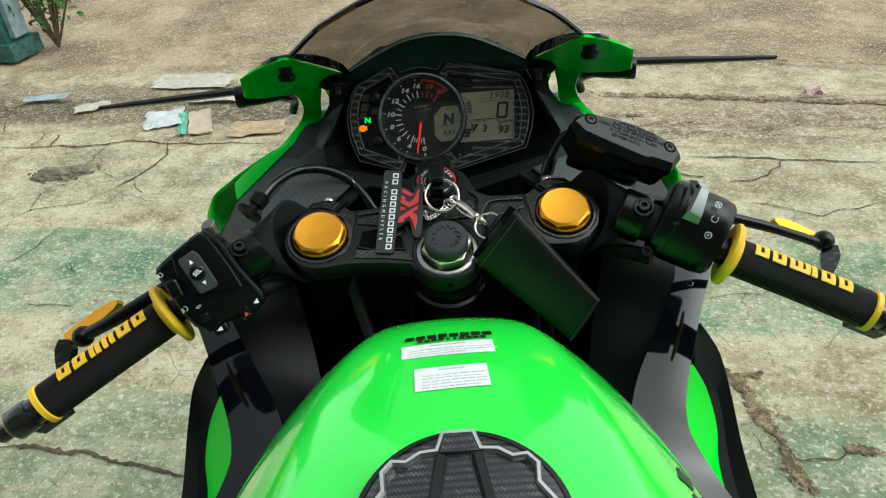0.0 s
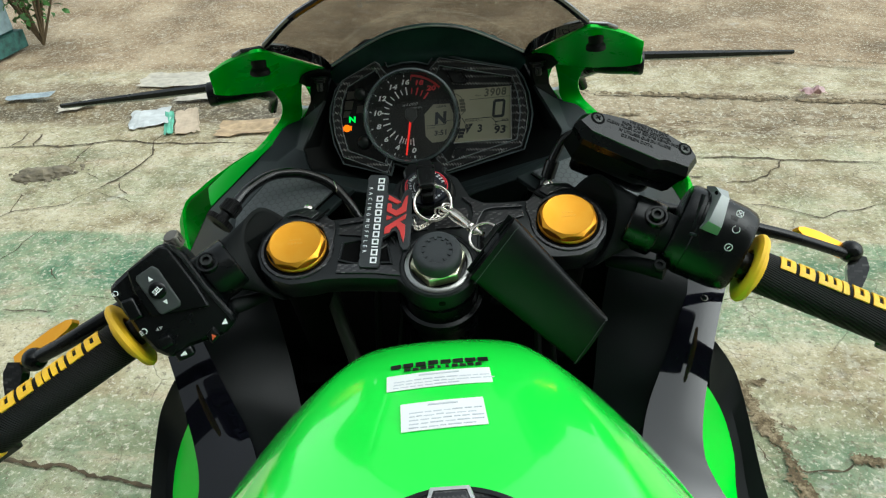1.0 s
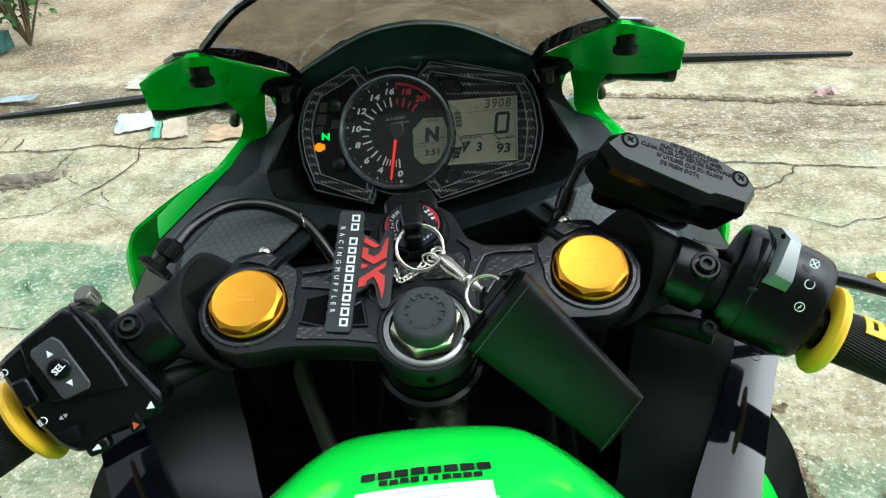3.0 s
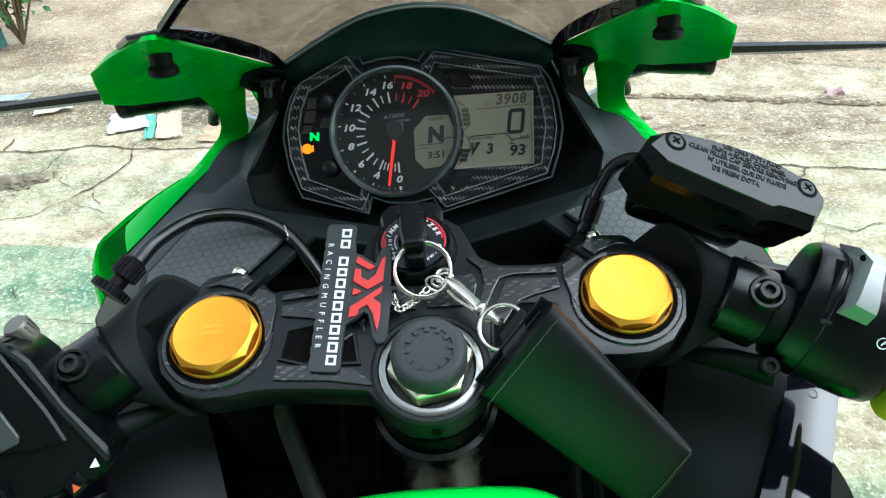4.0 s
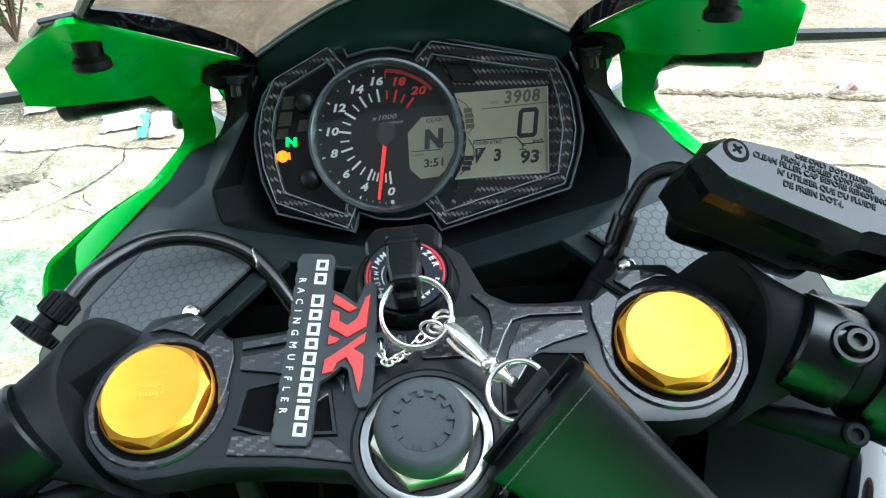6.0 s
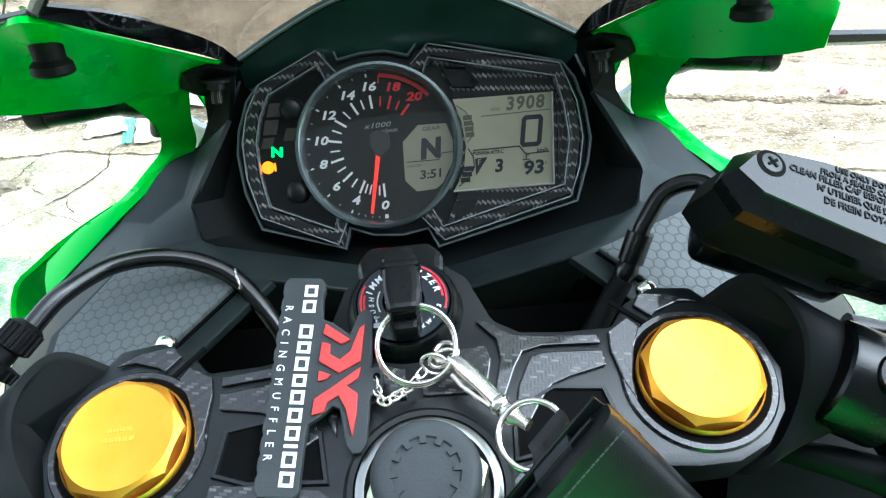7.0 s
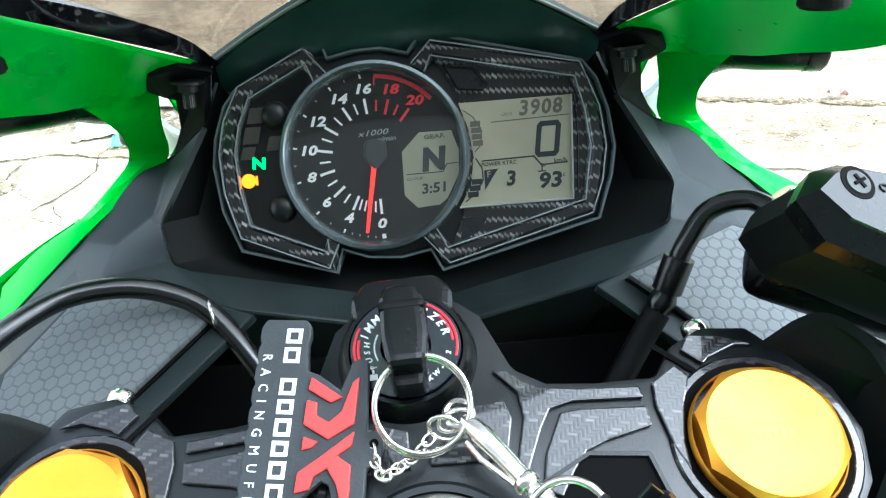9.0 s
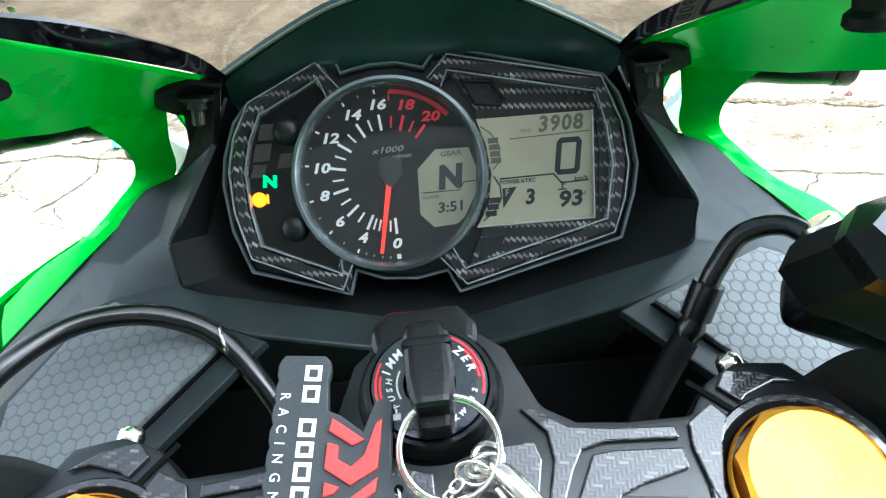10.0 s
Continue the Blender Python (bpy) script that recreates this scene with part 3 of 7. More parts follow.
def soil_patch(path, width, seed, cell=0.005):
    """Crumbled soil and grit in a broad split: small uneven cells with a broken edge."""
    rng = random.Random(seed)
    segs = [(Vector(a), Vector(b)) for a, b in zip(path, path[1:])]
    xs, ys = [q[0] for q in path], [q[1] for q in path]
    x0, y0 = min(xs) - 2 * width, min(ys) - 2 * width
    nx, ny = int((max(xs) + 2 * width - x0) / cell), int((max(ys) + 2 * width - y0) / cell)
    def reach(q):
        best = 9.0
        for a, b in segs:
            d = b - a
            t = min(1.0, max(0.0, (q - a).dot(d) / d.length_squared))
            best = min(best, (q - a - d * t).length)
        return best
    bm = bmesh.new()
    grid = {}
    def corner(i, j):
        if (i, j) not in grid:
            x, y = x0 + i * cell, y0 + j * cell
            z = 0.0046 + 0.004 * noise.noise((x * 1.7, y * 2.4, 0.3)) + 0.0022 * noise.noise((x * 70, y * 70, seed))
            grid[i, j] = bm.verts.new((x + rng.uniform(-0.4, 0.4) * cell, y + rng.uniform(-0.4, 0.4) * cell, z))
        return grid[i, j]
    for i in range(nx):
        for j in range(ny):
            q = Vector((x0 + (i + 0.5) * cell, y0 + (j + 0.5) * cell))
            rag = 0.50 + 0.75 * noise.noise((q.x * 16, q.y * 16, seed)) + 0.45 * noise.noise((q.x * 55, q.y * 55, seed + 5.0)) + 0.25 * rng.uniform(-1, 1)
            if reach(q) < 0.72 * width * rag:
                bm.faces.new([corner(i, j), corner(i + 1, j), corner(i + 1, j + 1), corner(i, j + 1)])
    return part("crack", bm, DRIFT, GROUND, "crumbled soil in a broad crack", smooth=True)


GROUND = make_ground()
# added unseen wall behind the rider, closing the yard and darkening what plastics reflect
wall = prism([(-6.0, -2.15), (5.0, -2.15), (5.0, -1.95), (-6.0, -1.95)], -0.05, 5.2, Matrix(), 0.01)
tagged(part("unseen_wall_south", wall, worn("added_wall_grey", (0.14, 0.145, 0.14), 0.9, grain=40, depth=0.4, tone=0.2)), "added unseen dark grey wall behind the rider that darkens reflections", "wall", kind="structure")
# long joints, then the branching splits between them: width and path
CRACKS_LEFT = [(0.012, [(-1.99, 2.75), (-1.83, 2.74), (-1.53, 2.75), (-1.38, 2.75), (-1.15, 2.72), (-0.77, 2.69)]), (0.010, [(-1.75, 2.74), (-1.78, 2.87)]), (0.008, [(-1.86, 2.74), (-1.85, 2.90)]), (0.008, [(-2.05, 2.88), (-2.12, 3.04)]), (0.007, [(-1.50, 2.74), (-1.50, 2.62), (-1.51, 2.52)]), (0.012, [(-1.23, 2.73), (-1.21, 2.58), (-1.26, 2.44), (-1.31, 2.35)]), (0.006, [(-1.31, 2.35), (-1.37, 2.25), (-1.54, 2.19), (-1.60, 2.14)]), (0.006, [(-1.25, 2.41), (-1.17, 2.30)]), (0.005, [(-1.41, 2.49), (-1.34, 2.43)]), (0.006, [(-1.59, 2.34), (-1.56, 2.19)]), (0.006, [(-1.22, 2.82), (-1.23, 2.73)]), (0.004, [(-1.30, 2.33), (-1.11, 2.24)])]
CRACKS_LEFT2 = [(0.006, [(-1.47, 1.85), (-1.42, 1.91), (-1.38, 2.08)]), (0.006, [(-1.27, 1.64), (-1.11, 1.64)]), (0.014, [(-1.05, 1.10), (-0.84, 1.09), (-0.77, 1.06), (-0.56, 1.01)]), (0.004, [(-1.23, 1.84), (-1.18, 1.78)])]
CRACKS_RIGHT = [(0.011, [(0.88, 2.46), (1.16, 2.44), (1.23, 2.42), (1.58, 2.37)]), (0.008, [(1.23, 2.42), (1.19, 2.35), (1.09, 2.27), (0.97, 2.25)]), (0.004, [(1.16, 2.56), (1.17, 2.44)]), (0.006, [(0.98, 2.11), (1.13, 2.07), (1.21, 2.04), (1.31, 2.06), (1.43, 2.09)]), (0.012, [(0.83, 2.33), (0.91, 2.30)]), (0.045, [(0.70, 3.10), (1.00, 3.05), (1.30, 2.99), (1.57, 2.94), (1.83, 2.89)]), (0.020, [(0.67, 2.88), (0.85, 2.85)]), (0.018, [(1.58, 3.44), (1.83, 3.39), (2.04, 3.34)])]
CRACKS_RIGHT2 = [(0.036, [(0.68, 1.33), (0.71, 1.27), (0.72, 1.20), (0.74, 1.10), (0.74, 1.04), (0.76, 0.97)]), (0.020, [(0.73, 1.19), (0.78, 1.16)]), (0.022, [(0.69, 1.30), (0.76, 1.30)]), (0.006, [(0.75, 1.07), (0.77, 1.05), (0.84, 1.05), (0.87, 1.06)]), (0.022, [(0.88, 1.07), (0.95, 1.06)]), (0.004, [(0.69, 1.12), (0.70, 1.07)])]
CRACKS_FAR = [(0.012, [(-2.7, 2.80), (-1.99, 2.75)]), (0.011, [(-0.77, 2.69), (0.2, 2.58), (0.88, 2.46)]), (0.010, [(1.58, 2.37), (2.7, 2.20)]), (0.045, [(1.83, 2.89), (2.8, 2.70)]), (0.003, [(0.72, 1.60), (1.10, 1.66)]), (0.003, [(-1.10, 1.70), (-0.80, 1.68)])]
seed = 0
for run in (CRACKS_LEFT, CRACKS_LEFT2, CRACKS_RIGHT, CRACKS_RIGHT2, CRACKS_FAR):
    for w, path in run:
        seed += 1
        if w < 0.016:
            crack(path, w, seed, 0.03)
        else:
            soil_patch(path, w, seed, 0.004 if path[0][1] < 2 else 0.009)


# ---------------- setting: gate post, bush, litter ----------------
GATE = worn("teal_painted_steel", (0.012, 0.085, 0.075), 0.5, grain=300, tone=0.4)
gate = thing("gate_post", pose(-2.78, 4.05, 0, 0, 0, -8), "dark teal painted steel gate post with rust at its foot", "gate")
part("post", prism([(-0.35, -0.10), (0.22, -0.10), (0.22, 0.10), (-0.35, 0.10)], 0.0, 2.2, Matrix(), 0.006), GATE, gate)
part("foot_rail", prism([(-0.35, -0.13), (0.26, -0.13), (0.26, 0.13), (-0.35, 0.13)], 0.0, 0.10, Matrix(), 0.006), worn("weathered_teal", (0.03, 0.10, 0.085), 0.7, grain=80, tone=0.6), gate)
part("edge_strip", prism([(0.222, -0.06), (0.26, -0.06), (0.26, 0.06), (0.222, 0.06)], 0.12, 2.2, Matrix(), 0.004), worn("blue_grey_paint", (0.22, 0.30, 0.32), 0.5), gate)

LEAF = worn("bush_leaf", (0.055, 0.16, 0.03), 0.5, grain=80, tone=0.5)
bush = thing("bush", pose(-2.42, 4.15, 0.0), "small leafy green bush beside the gate post", "bush")
rng = random.Random(5)
bm = bmesh.new()
bl = bmesh.new()
for k in range(16):
    a, lean, h = rng.uniform(0, 6.28), rng.uniform(0.1, 0.42), rng.uniform(0.45, 0.95)
    tip = Vector((math.cos(a) * lean, math.sin(a) * lean * 0.8, h))
    path = smooth_path([(0, 0, 0), tuple(tip * 0.5 + Vector((0, 0, 0.08))), tuple(tip)], 5)
    tube(path, [0.008 * (1 - 0.8 * i / len(path)) for i in range(len(path))], 5, bm)
    for j in range(26):
        t = rng.uniform(0.25, 1.0)
        q = path[int(t * (len(path) - 1))] + Vector((rng.gauss(0, 0.05), rng.gauss(0, 0.05), rng.gauss(0, 0.05)))
        s = rng.uniform(0.03, 0.065)
        mm = Matrix.Translation(q) @ Euler((rng.uniform(-1, 1), rng.uniform(-1, 1), rng.uniform(0, 6.3))).to_matrix().to_4x4()
        vs = [bl.verts.new(mm @ Vector(c)) for c in ((0, 0, 0), (s * 0.28, s * 0.35, 0.006), (s * 0.2, s * 0.75, 0.004), (0, s, -0.006), (-s * 0.2, s * 0.75, 0.004), (-s * 0.28, s * 0.35, 0.006))]
        bl.faces.new(vs)
part("stem", bm, worn("bush_twig", (0.10, 0.07, 0.035), 0.8), bush)
tagged(part("foliage", bl, LEAF, bush), kind="stuff")


def litter(name, x, y, w, d, turn, mat, label, z=0.012, lift=0.012, seed=1):
    """A flattened, curled scrap."""
    rg = random.Random(seed)
    rows = []
    for j in range(7):
        row = []
        for i in range(9):
            u, q = i / 8 - 0.5, j / 6 - 0.5
            row.append((u * w * (1 + 0.12 * rg.uniform(-1, 1)), q * d * (1 + 0.12 * rg.uniform(-1, 1)), z + lift * (0.4 + noise.noise((u * 3 + seed, q * 3, 0.5)))))
        rows.append(row)
    bm = thicken(loft(rows), 0.0015)
    bm.transform(pose(x, y, 0, 0, 0, turn))
    return tagged(part(name, bm, mat), label, "litter", "scraps on the ground")


litter("plastic_scrap", -1.335, 2.975, 0.17, 0.19, 16, worn("white_plastic_film", (0.55, 0.57, 0.56), 0.35, tone=0.15), "crumpled white plastic wrapper on the ground", seed=3)
litter("carton_scrap", -1.150, 2.93, 0.105, 0.27, 18, worn("tan_cardboard", (0.50, 0.40, 0.29), 0.8, tone=0.15), "flattened tan cardboard carton on the ground", seed=7, lift=0.006)
litter("carton_flap", -1.228, 2.915, 0.04, 0.25, 18, worn("green_print_card", (0.12, 0.42, 0.28), 0.6, tone=0.25), "green printed carton flap on the ground", seed=9, lift=0.008)
litter("pink_wrapper", 1.575, 3.01, 0.09, 0.06, 10, worn("pink_plastic", (0.50, 0.33, 0.33), 0.4, tone=0.3), "small crumpled pink wrapper on the ground", seed=11, lift=0.03)
litter("paper_scrap", -2.05, 3.3, 0.22, 0.07, 12, worn("pale_blue_scrap", (0.35, 0.42, 0.45), 0.6, tone=0.3), "pale blue torn strip on the ground", seed=13)
litter("cement_crust", -1.128, 3.215, 0.33, 0.11, -4, worn("pale_cement", (0.50, 0.46, 0.38), 0.9, grain=150, depth=0.5, tone=0.2), "pale flake of broken cement on the mud", seed=17)
litter("cement_crust", -0.862, 2.84, 0.25, 0.14, 4, worn("ochre_cement", (0.45, 0.33, 0.20), 0.9, grain=150, depth=0.5, tone=0.3), "ochre flake of broken cement on the mud", seed=19)
litter("cement_crust", -1.75, 3.15, 0.16, 0.08, 20, bpy.data.materials["pale_cement"], "pale flake of broken cement on the mud", seed=23)
litter("cement_crust", -1.378, 3.505, 0.40, 0.19, -5, bpy.data.materials["pale_cement"], "broad pale flake of broken cement on the mud", seed=29, z=-0.010, lift=0.008)

# pothole rubble and roadside grit
rub = bmesh.new()
rg = random.Random(21)
STONE = worn("grey_rubble", (0.17, 0.145, 0.10), 0.9, grain=200, depth=0.6, tone=0.5)
for k in range(260):
    if k < 70:
        x, y, s = rg.gauss(-1.58, 0.075), rg.gauss(2.485, 0.035), rg.uniform(0.004, 0.011)
    elif k < 170:
        x = rg.uniform(0.4, 2.6)
        y, s = 3.11 - 0.17 * (x - 0.7) + rg.gauss(0, 0.016), rg.uniform(0.003, 0.009)
    else:
        x = rg.uniform(0.5, 2.4)
        y, s = 2.86 - 0.077 * x + rg.gauss(0, 0.10), rg.uniform(0.002, 0.006)
    r = bmesh.ops.create_icosphere(rub, subdivisions=1, radius=s)
    for vv in r["verts"]:
        vv.co = Vector((vv.co.x * rg.uniform(0.8, 1.3), vv.co.y * rg.uniform(0.8, 1.3), vv.co.z * 0.45)) + Vector((x, y, s * 0.2))
for x, y, w, d, h in ((-1.60, 2.48, 0.085, 0.045, 0.030), (-1.54, 2.50, 0.070, 0.038, 0.024), (-1.64, 2.455, 0.045, 0.030, 0.022)):
    r = bmesh.ops.create_icosphere(rub, subdivisions=3, radius=1.0)
    for vv in r["verts"]:
        n = 1.0 + 0.35 * noise.noise(vv.co * 2.3 + Vector((x * 9, y * 7, 0))) + 0.18 * noise.noise(vv.co * 6.0)
        vv.co = Vector((x + vv.co.x * w * n, y + vv.co.y * d * n, vv.co.z * h * n))
tagged(part("gravel", rub, STONE), "grey broken concrete grit along the cracks", "gravel", kind="stuff")

# ---------------- motorcycle ----------------
bike = thing("motorcycle", BIKE, "lime green sport motorcycle with carbon trim, on its side stand", "motorcycle")


def cat(points, per):
    return [tuple(q) for q in smooth_path(points, per)]


def tank():
    # y, crown z, shoulder (x, z), flank (x, z), skirt (x, z)
    st = [(0.000, -0.098, 0.032, -0.101, 0.054, -0.116, 0.050, -0.16),
          (-0.007, -0.068, 0.042, -0.073, 0.068, -0.096, 0.063, -0.15),
          (-0.022, -0.047, 0.056, -0.055, 0.088, -0.092, 0.085, -0.17),
          (-0.055, -0.029, 0.074, -0.041, 0.118, -0.098, 0.115, -0.20),
          (-0.10, -0.016, 0.090, -0.030, 0.148, -0.104, 0.14, -0.22),
          (-0.16, -0.002, 0.102, -0.018, 0.172, -0.106, 0.166, -0.24),
          (-0.24, 0.012, 0.108, -0.006, 0.184, -0.102, 0.175, -0.24),
          (-0.34, 0.012, 0.104, -0.006, 0.178, -0.100, 0.165, -0.24),
          (-0.43, -0.010, 0.092, -0.026, 0.135, -0.106, 0.12, -0.24),
          (-0.48, -0.050, 0.070, -0.064, 0.10, -0.12, 0.09, -0.24)]
    rail = [[q[0] for q in smooth_path([(v, 0, 0) for v in col], 10)] for col in zip(*st)]
    rows = []
    for y, c, sx, sz, fx, fz, bx, bz in zip(*rail):
        half = [(0, y, c), (sx * 0.5, y, c - (c - sz) * 0.16), (sx * 0.86, y, c - (c - sz) * 0.62), (sx, y, sz), (sx + (fx - sx) * 0.55, y, sz + (fz - sz) * 0.42), (fx, y, fz), ((fx + bx) / 2, y, (fz + bz) / 2), (bx, y, bz)]
        rt = cat(half, 5)
        rows.append([(-x, yy, z) for x, yy, z in rt[::-1]] + rt[1:])
    # soften the creases both ways
    g = np.array(rows)
    for k in range(14):
        g[1:-1] = 0.5 * g[1:-1] + 0.25 * (g[:-2] + g[2:])
        g[:, 1:-1] = 0.5 * g[:, 1:-1] + 0.25 * (g[:, :-2] + g[:, 2:])
    rows = [[tuple(float(c) for c in q) for q in row] for row in g]
    bm = loft(rows)
    bm.faces.new([v for v in bm.verts][:len(rows[0])])
    return rows, part("fuel_tank", bm, GREEN, bike, "lime green painted fuel tank", smooth=True, angle=60)


TANKROWS, fuel_tank = tank()


def tank_label(name, x, y, w, d, turn, mat, label):
    nx, ny = 8, 4
    rows = []
    for j in range(ny + 1):
        row = []
        for i in range(nx + 1):
            u, q = (i / nx - 0.5) * w, (j / ny - 0.5) * d
            c, s = math.cos(radians(turn)), math.sin(radians(turn))
            X, Y = x + u * c - q * s, y + u * s + q * c
            zz = tank_z(X, Y)
            row.append((X, Y, zz + 0.0006))
        rows.append(row)
    ob = part(name, thicken(loft(rows), 0.0004), mat, fuel_tank, label, smooth=True)
    return ob


def tank_z(x, y):
    """Height of the tank's skin at x, y, between its rows."""
    ys = [r[0][1] for r in TANKROWS]
    def h(row):
        pts = sorted((q for q in row if q[2] > -0.085), key=lambda q: q[0])
        return float(np.interp(x, [q[0] for q in pts], [q[2] for q in pts]))
    i = max(k for k in range(len(ys)) if ys[k] >= y) if y < ys[0] else 0
    j = min(i + 1, len(ys) - 1)
    f = 0 if ys[i] == ys[j] else (ys[i] - y) / (ys[i] - ys[j])
    return h(TANKROWS[i]) * (1 - f) + h(TANKROWS[j]) * f


tank_label("warning_label", -0.0015, -0.0905, 0.067, 0.0180, 3, STICKER, "white warning label with pale unreadable print")
tank_label("warning_label", 0.0005, -0.1290, 0.050, 0.0270, 3, STICKER, "white warning label with pale unreadable print")


def tank_bars(name, rects, mat, label, lift=0.0012, turn=3):
    """Flat bars lying on the tank's skin."""
    c, s = math.cos(radians(turn)), math.sin(radians(turn))
    for x, y, w, d in rects:
        bm = bmesh.new()
        vs = []
        for u, q in ((-w / 2, -d / 2), (w / 2, -d / 2), (w / 2, d / 2), (-w / 2, d / 2)):
            X, Y = x + u * c - q * s, y + u * s + q * c
            vs.append(bm.verts.new((X, Y, tank_z(X, Y) + lift)))
        bm.faces.new(vs)
        part(name, thicken(bm, 0.0003), mat, fuel_tank, label)


rg = random.Random(4)
tank_bars("mark_block", [(-0.030 + 0.0083 * k, -0.0715 + 0.00045 * k, 0.0068, 0.0052) for k in range(8)], INK, "bold black block of the mark")
tank_bars("mark_block", [(-0.022 + 0.0052 * k, -0.0772 + 0.00028 * k, 0.0042 if k not in (4, 5) else 0.0022, 0.0032) for k in range(10)], INK, "small black block of the mark")
def print_rows(x, y, w, lines, step, size):
    """Fine rows of word-long bars, centred on a label."""
    for k in range(lines):
        u, end = -w / 2, w / 2 * (1.0 if k else rg.uniform(0.2, 0.8))
        while u < end:
            word = rg.uniform(0.003, 0.008)
            tank_bars("print_word", [(x + u + word / 2, y + step * k + (u + word / 2) * 0.052, word, size)], FAINT, "faint bar of unreadable print")
            u += word + 0.0011


print_rows(-0.0015, -0.0968, 0.058, 3, 0.0034, 0.0008)
print_rows(0.0005, -0.1400, 0.040, 5, 0.0036, 0.0008)
tank_bars("print_title", [(-0.0015, -0.0846, 0.026, 0.0013), (0.0005, -0.1190, 0.018, 0.0013)], FAINT, "faint bar of an unreadable heading")
tank_bars("side_mark", [(0.143 + 0.0035 * k, -0.190 - 0.021 * k, 0.010, 0.015) for k in range(3)], INK, "slanted black block of the model mark", turn=-14)
tank_bars("side_mark", [(-0.146 - 0.0035 * k, -0.215 - 0.021 * k, 0.010, 0.015) for k in range(3)], INK, "slanted black block of the model mark", turn=14)


# fuel cap with a carbon pad and silver trim
CAPM = at(0.003, -0.2585, tank_z(0, -0.2585) - 0.001, 6, 0, 0) @ Matrix.Scale(0.845, 4)
CAPC = carbon("carbon_cap", 0.0014, 0.14, 0.0, 40.0, 1.15, 1.5, 0.2)
fuel_cap = part("fuel_cap", lathe([(0.066, 0.0), (0.066, 0.004), (0.0645, 0.0055), (0.050, 0.008), (0.0, 0.010)], CAPM, 64), CAPC, bike, "round carbon-look fuel cap pad with silver trim", smooth=True)
part("cap_rim", lathe([(0.0645, 0.003), (0.068, 0.003), (0.068, 0.0048), (0.0645, 0.006)], CAPM, 64), MATTE, fuel_cap, smooth=True)
for s in (-1, 1):
    z = [(0.0, 0.0630), (0.010, 0.0630), (0.014, 0.0500), (0.025, 0.0490), (0.034, 0.0430), (0.043, 0.0440), (0.049, 0.0370), (0.048, 0.024), (0.056, 0.012), (0.054, -0.01), (0.046, -0.03)]
    part("cap_trim", ribbon([(s * x, y) for x, y in z], 0.0036, 0.006, 0.0115, CAPM), ALU, fuel_cap, "bent silver trim line")
    part("cap_rib", ribbon([(s * 0.0115, 0.0455), (s * 0.016, 0.02), (s * 0.026, -0.045)], 0.0075, 0.007, 0.0135, CAPM), MATTE, fuel_cap)
part("cap_boss", prism([(-0.009, 0.0615), (0.009, 0.0615), (0.013, 0.0480), (-0.013, 0.0480)], 0.006, 0.0115, CAPM, 0.001), CAPC, fuel_cap)


# ---------------- seat, body and wheels under the tank ----------------
part("seat", prism([(-0.10, -0.44), (0.10, -0.44), (0.13, -0.62), (0.15, -0.80), (-0.15, -0.80), (-0.13, -0.62)], -0.16, -0.09, Matrix(), 0.02, 3), worn("seat_vinyl", (0.015, 0.015, 0.016), 0.6), bike, "black vinyl seat", smooth=True)
part("frame_body", prism([(-0.11, 0.02), (0.11, 0.02), (0.14, -0.3), (0.12, -0.75), (-0.12, -0.75), (-0.14, -0.3)], -0.62, -0.17, Matrix(), 0.03, 3), SHADEBLACK, bike, "dark frame and engine under the tank", smooth=True)


def wheel(y, z, r):
    m = pose(0, y, z, 0, 90, 0)
    w = part("wheel", lathe([(r - 0.075, -0.05), (r - 0.03, -0.062), (r - 0.004, -0.035), (r, 0), (r - 0.004, 0.035), (r - 0.03, 0.062), (r - 0.075, 0.05), (r - 0.085, 0.0), (r - 0.075, -0.05)], m, 56), RUBBER, bike, "black tyre", smooth=True)
    bm = lathe([(r - 0.075, -0.045), (r - 0.09, -0.03), (r - 0.09, 0.03), (r - 0.075, 0.045), (r - 0.07, 0), (r - 0.075, -0.045)], m, 56)
    lathe([(0, -0.06), (0.035, -0.06), (0.04, 0), (0.035, 0.06), (0, 0.06)], m, 20, bm)
    for k in range(5):
        a = k * 2 * math.pi / 5
        prism([(0.02, -0.014), (r - 0.08, -0.008), (r - 0.08, 0.008), (0.02, 0.014)], -0.012, 0.012, m @ Matrix.Rotation(a, 4, 'Z'), 0.003, bm=bm)
    part("rim", bm, BLACK, w, smooth=True)
    return w


wheel(0.335, -0.640, 0.295)
wheel(-1.03, -0.625, 0.31)


# ---------------- windscreen, hood, fairing ----------------
def mirrored(points, s, shift=0.0):
    return [(s * x + shift, y, z) for x, y, z in points]


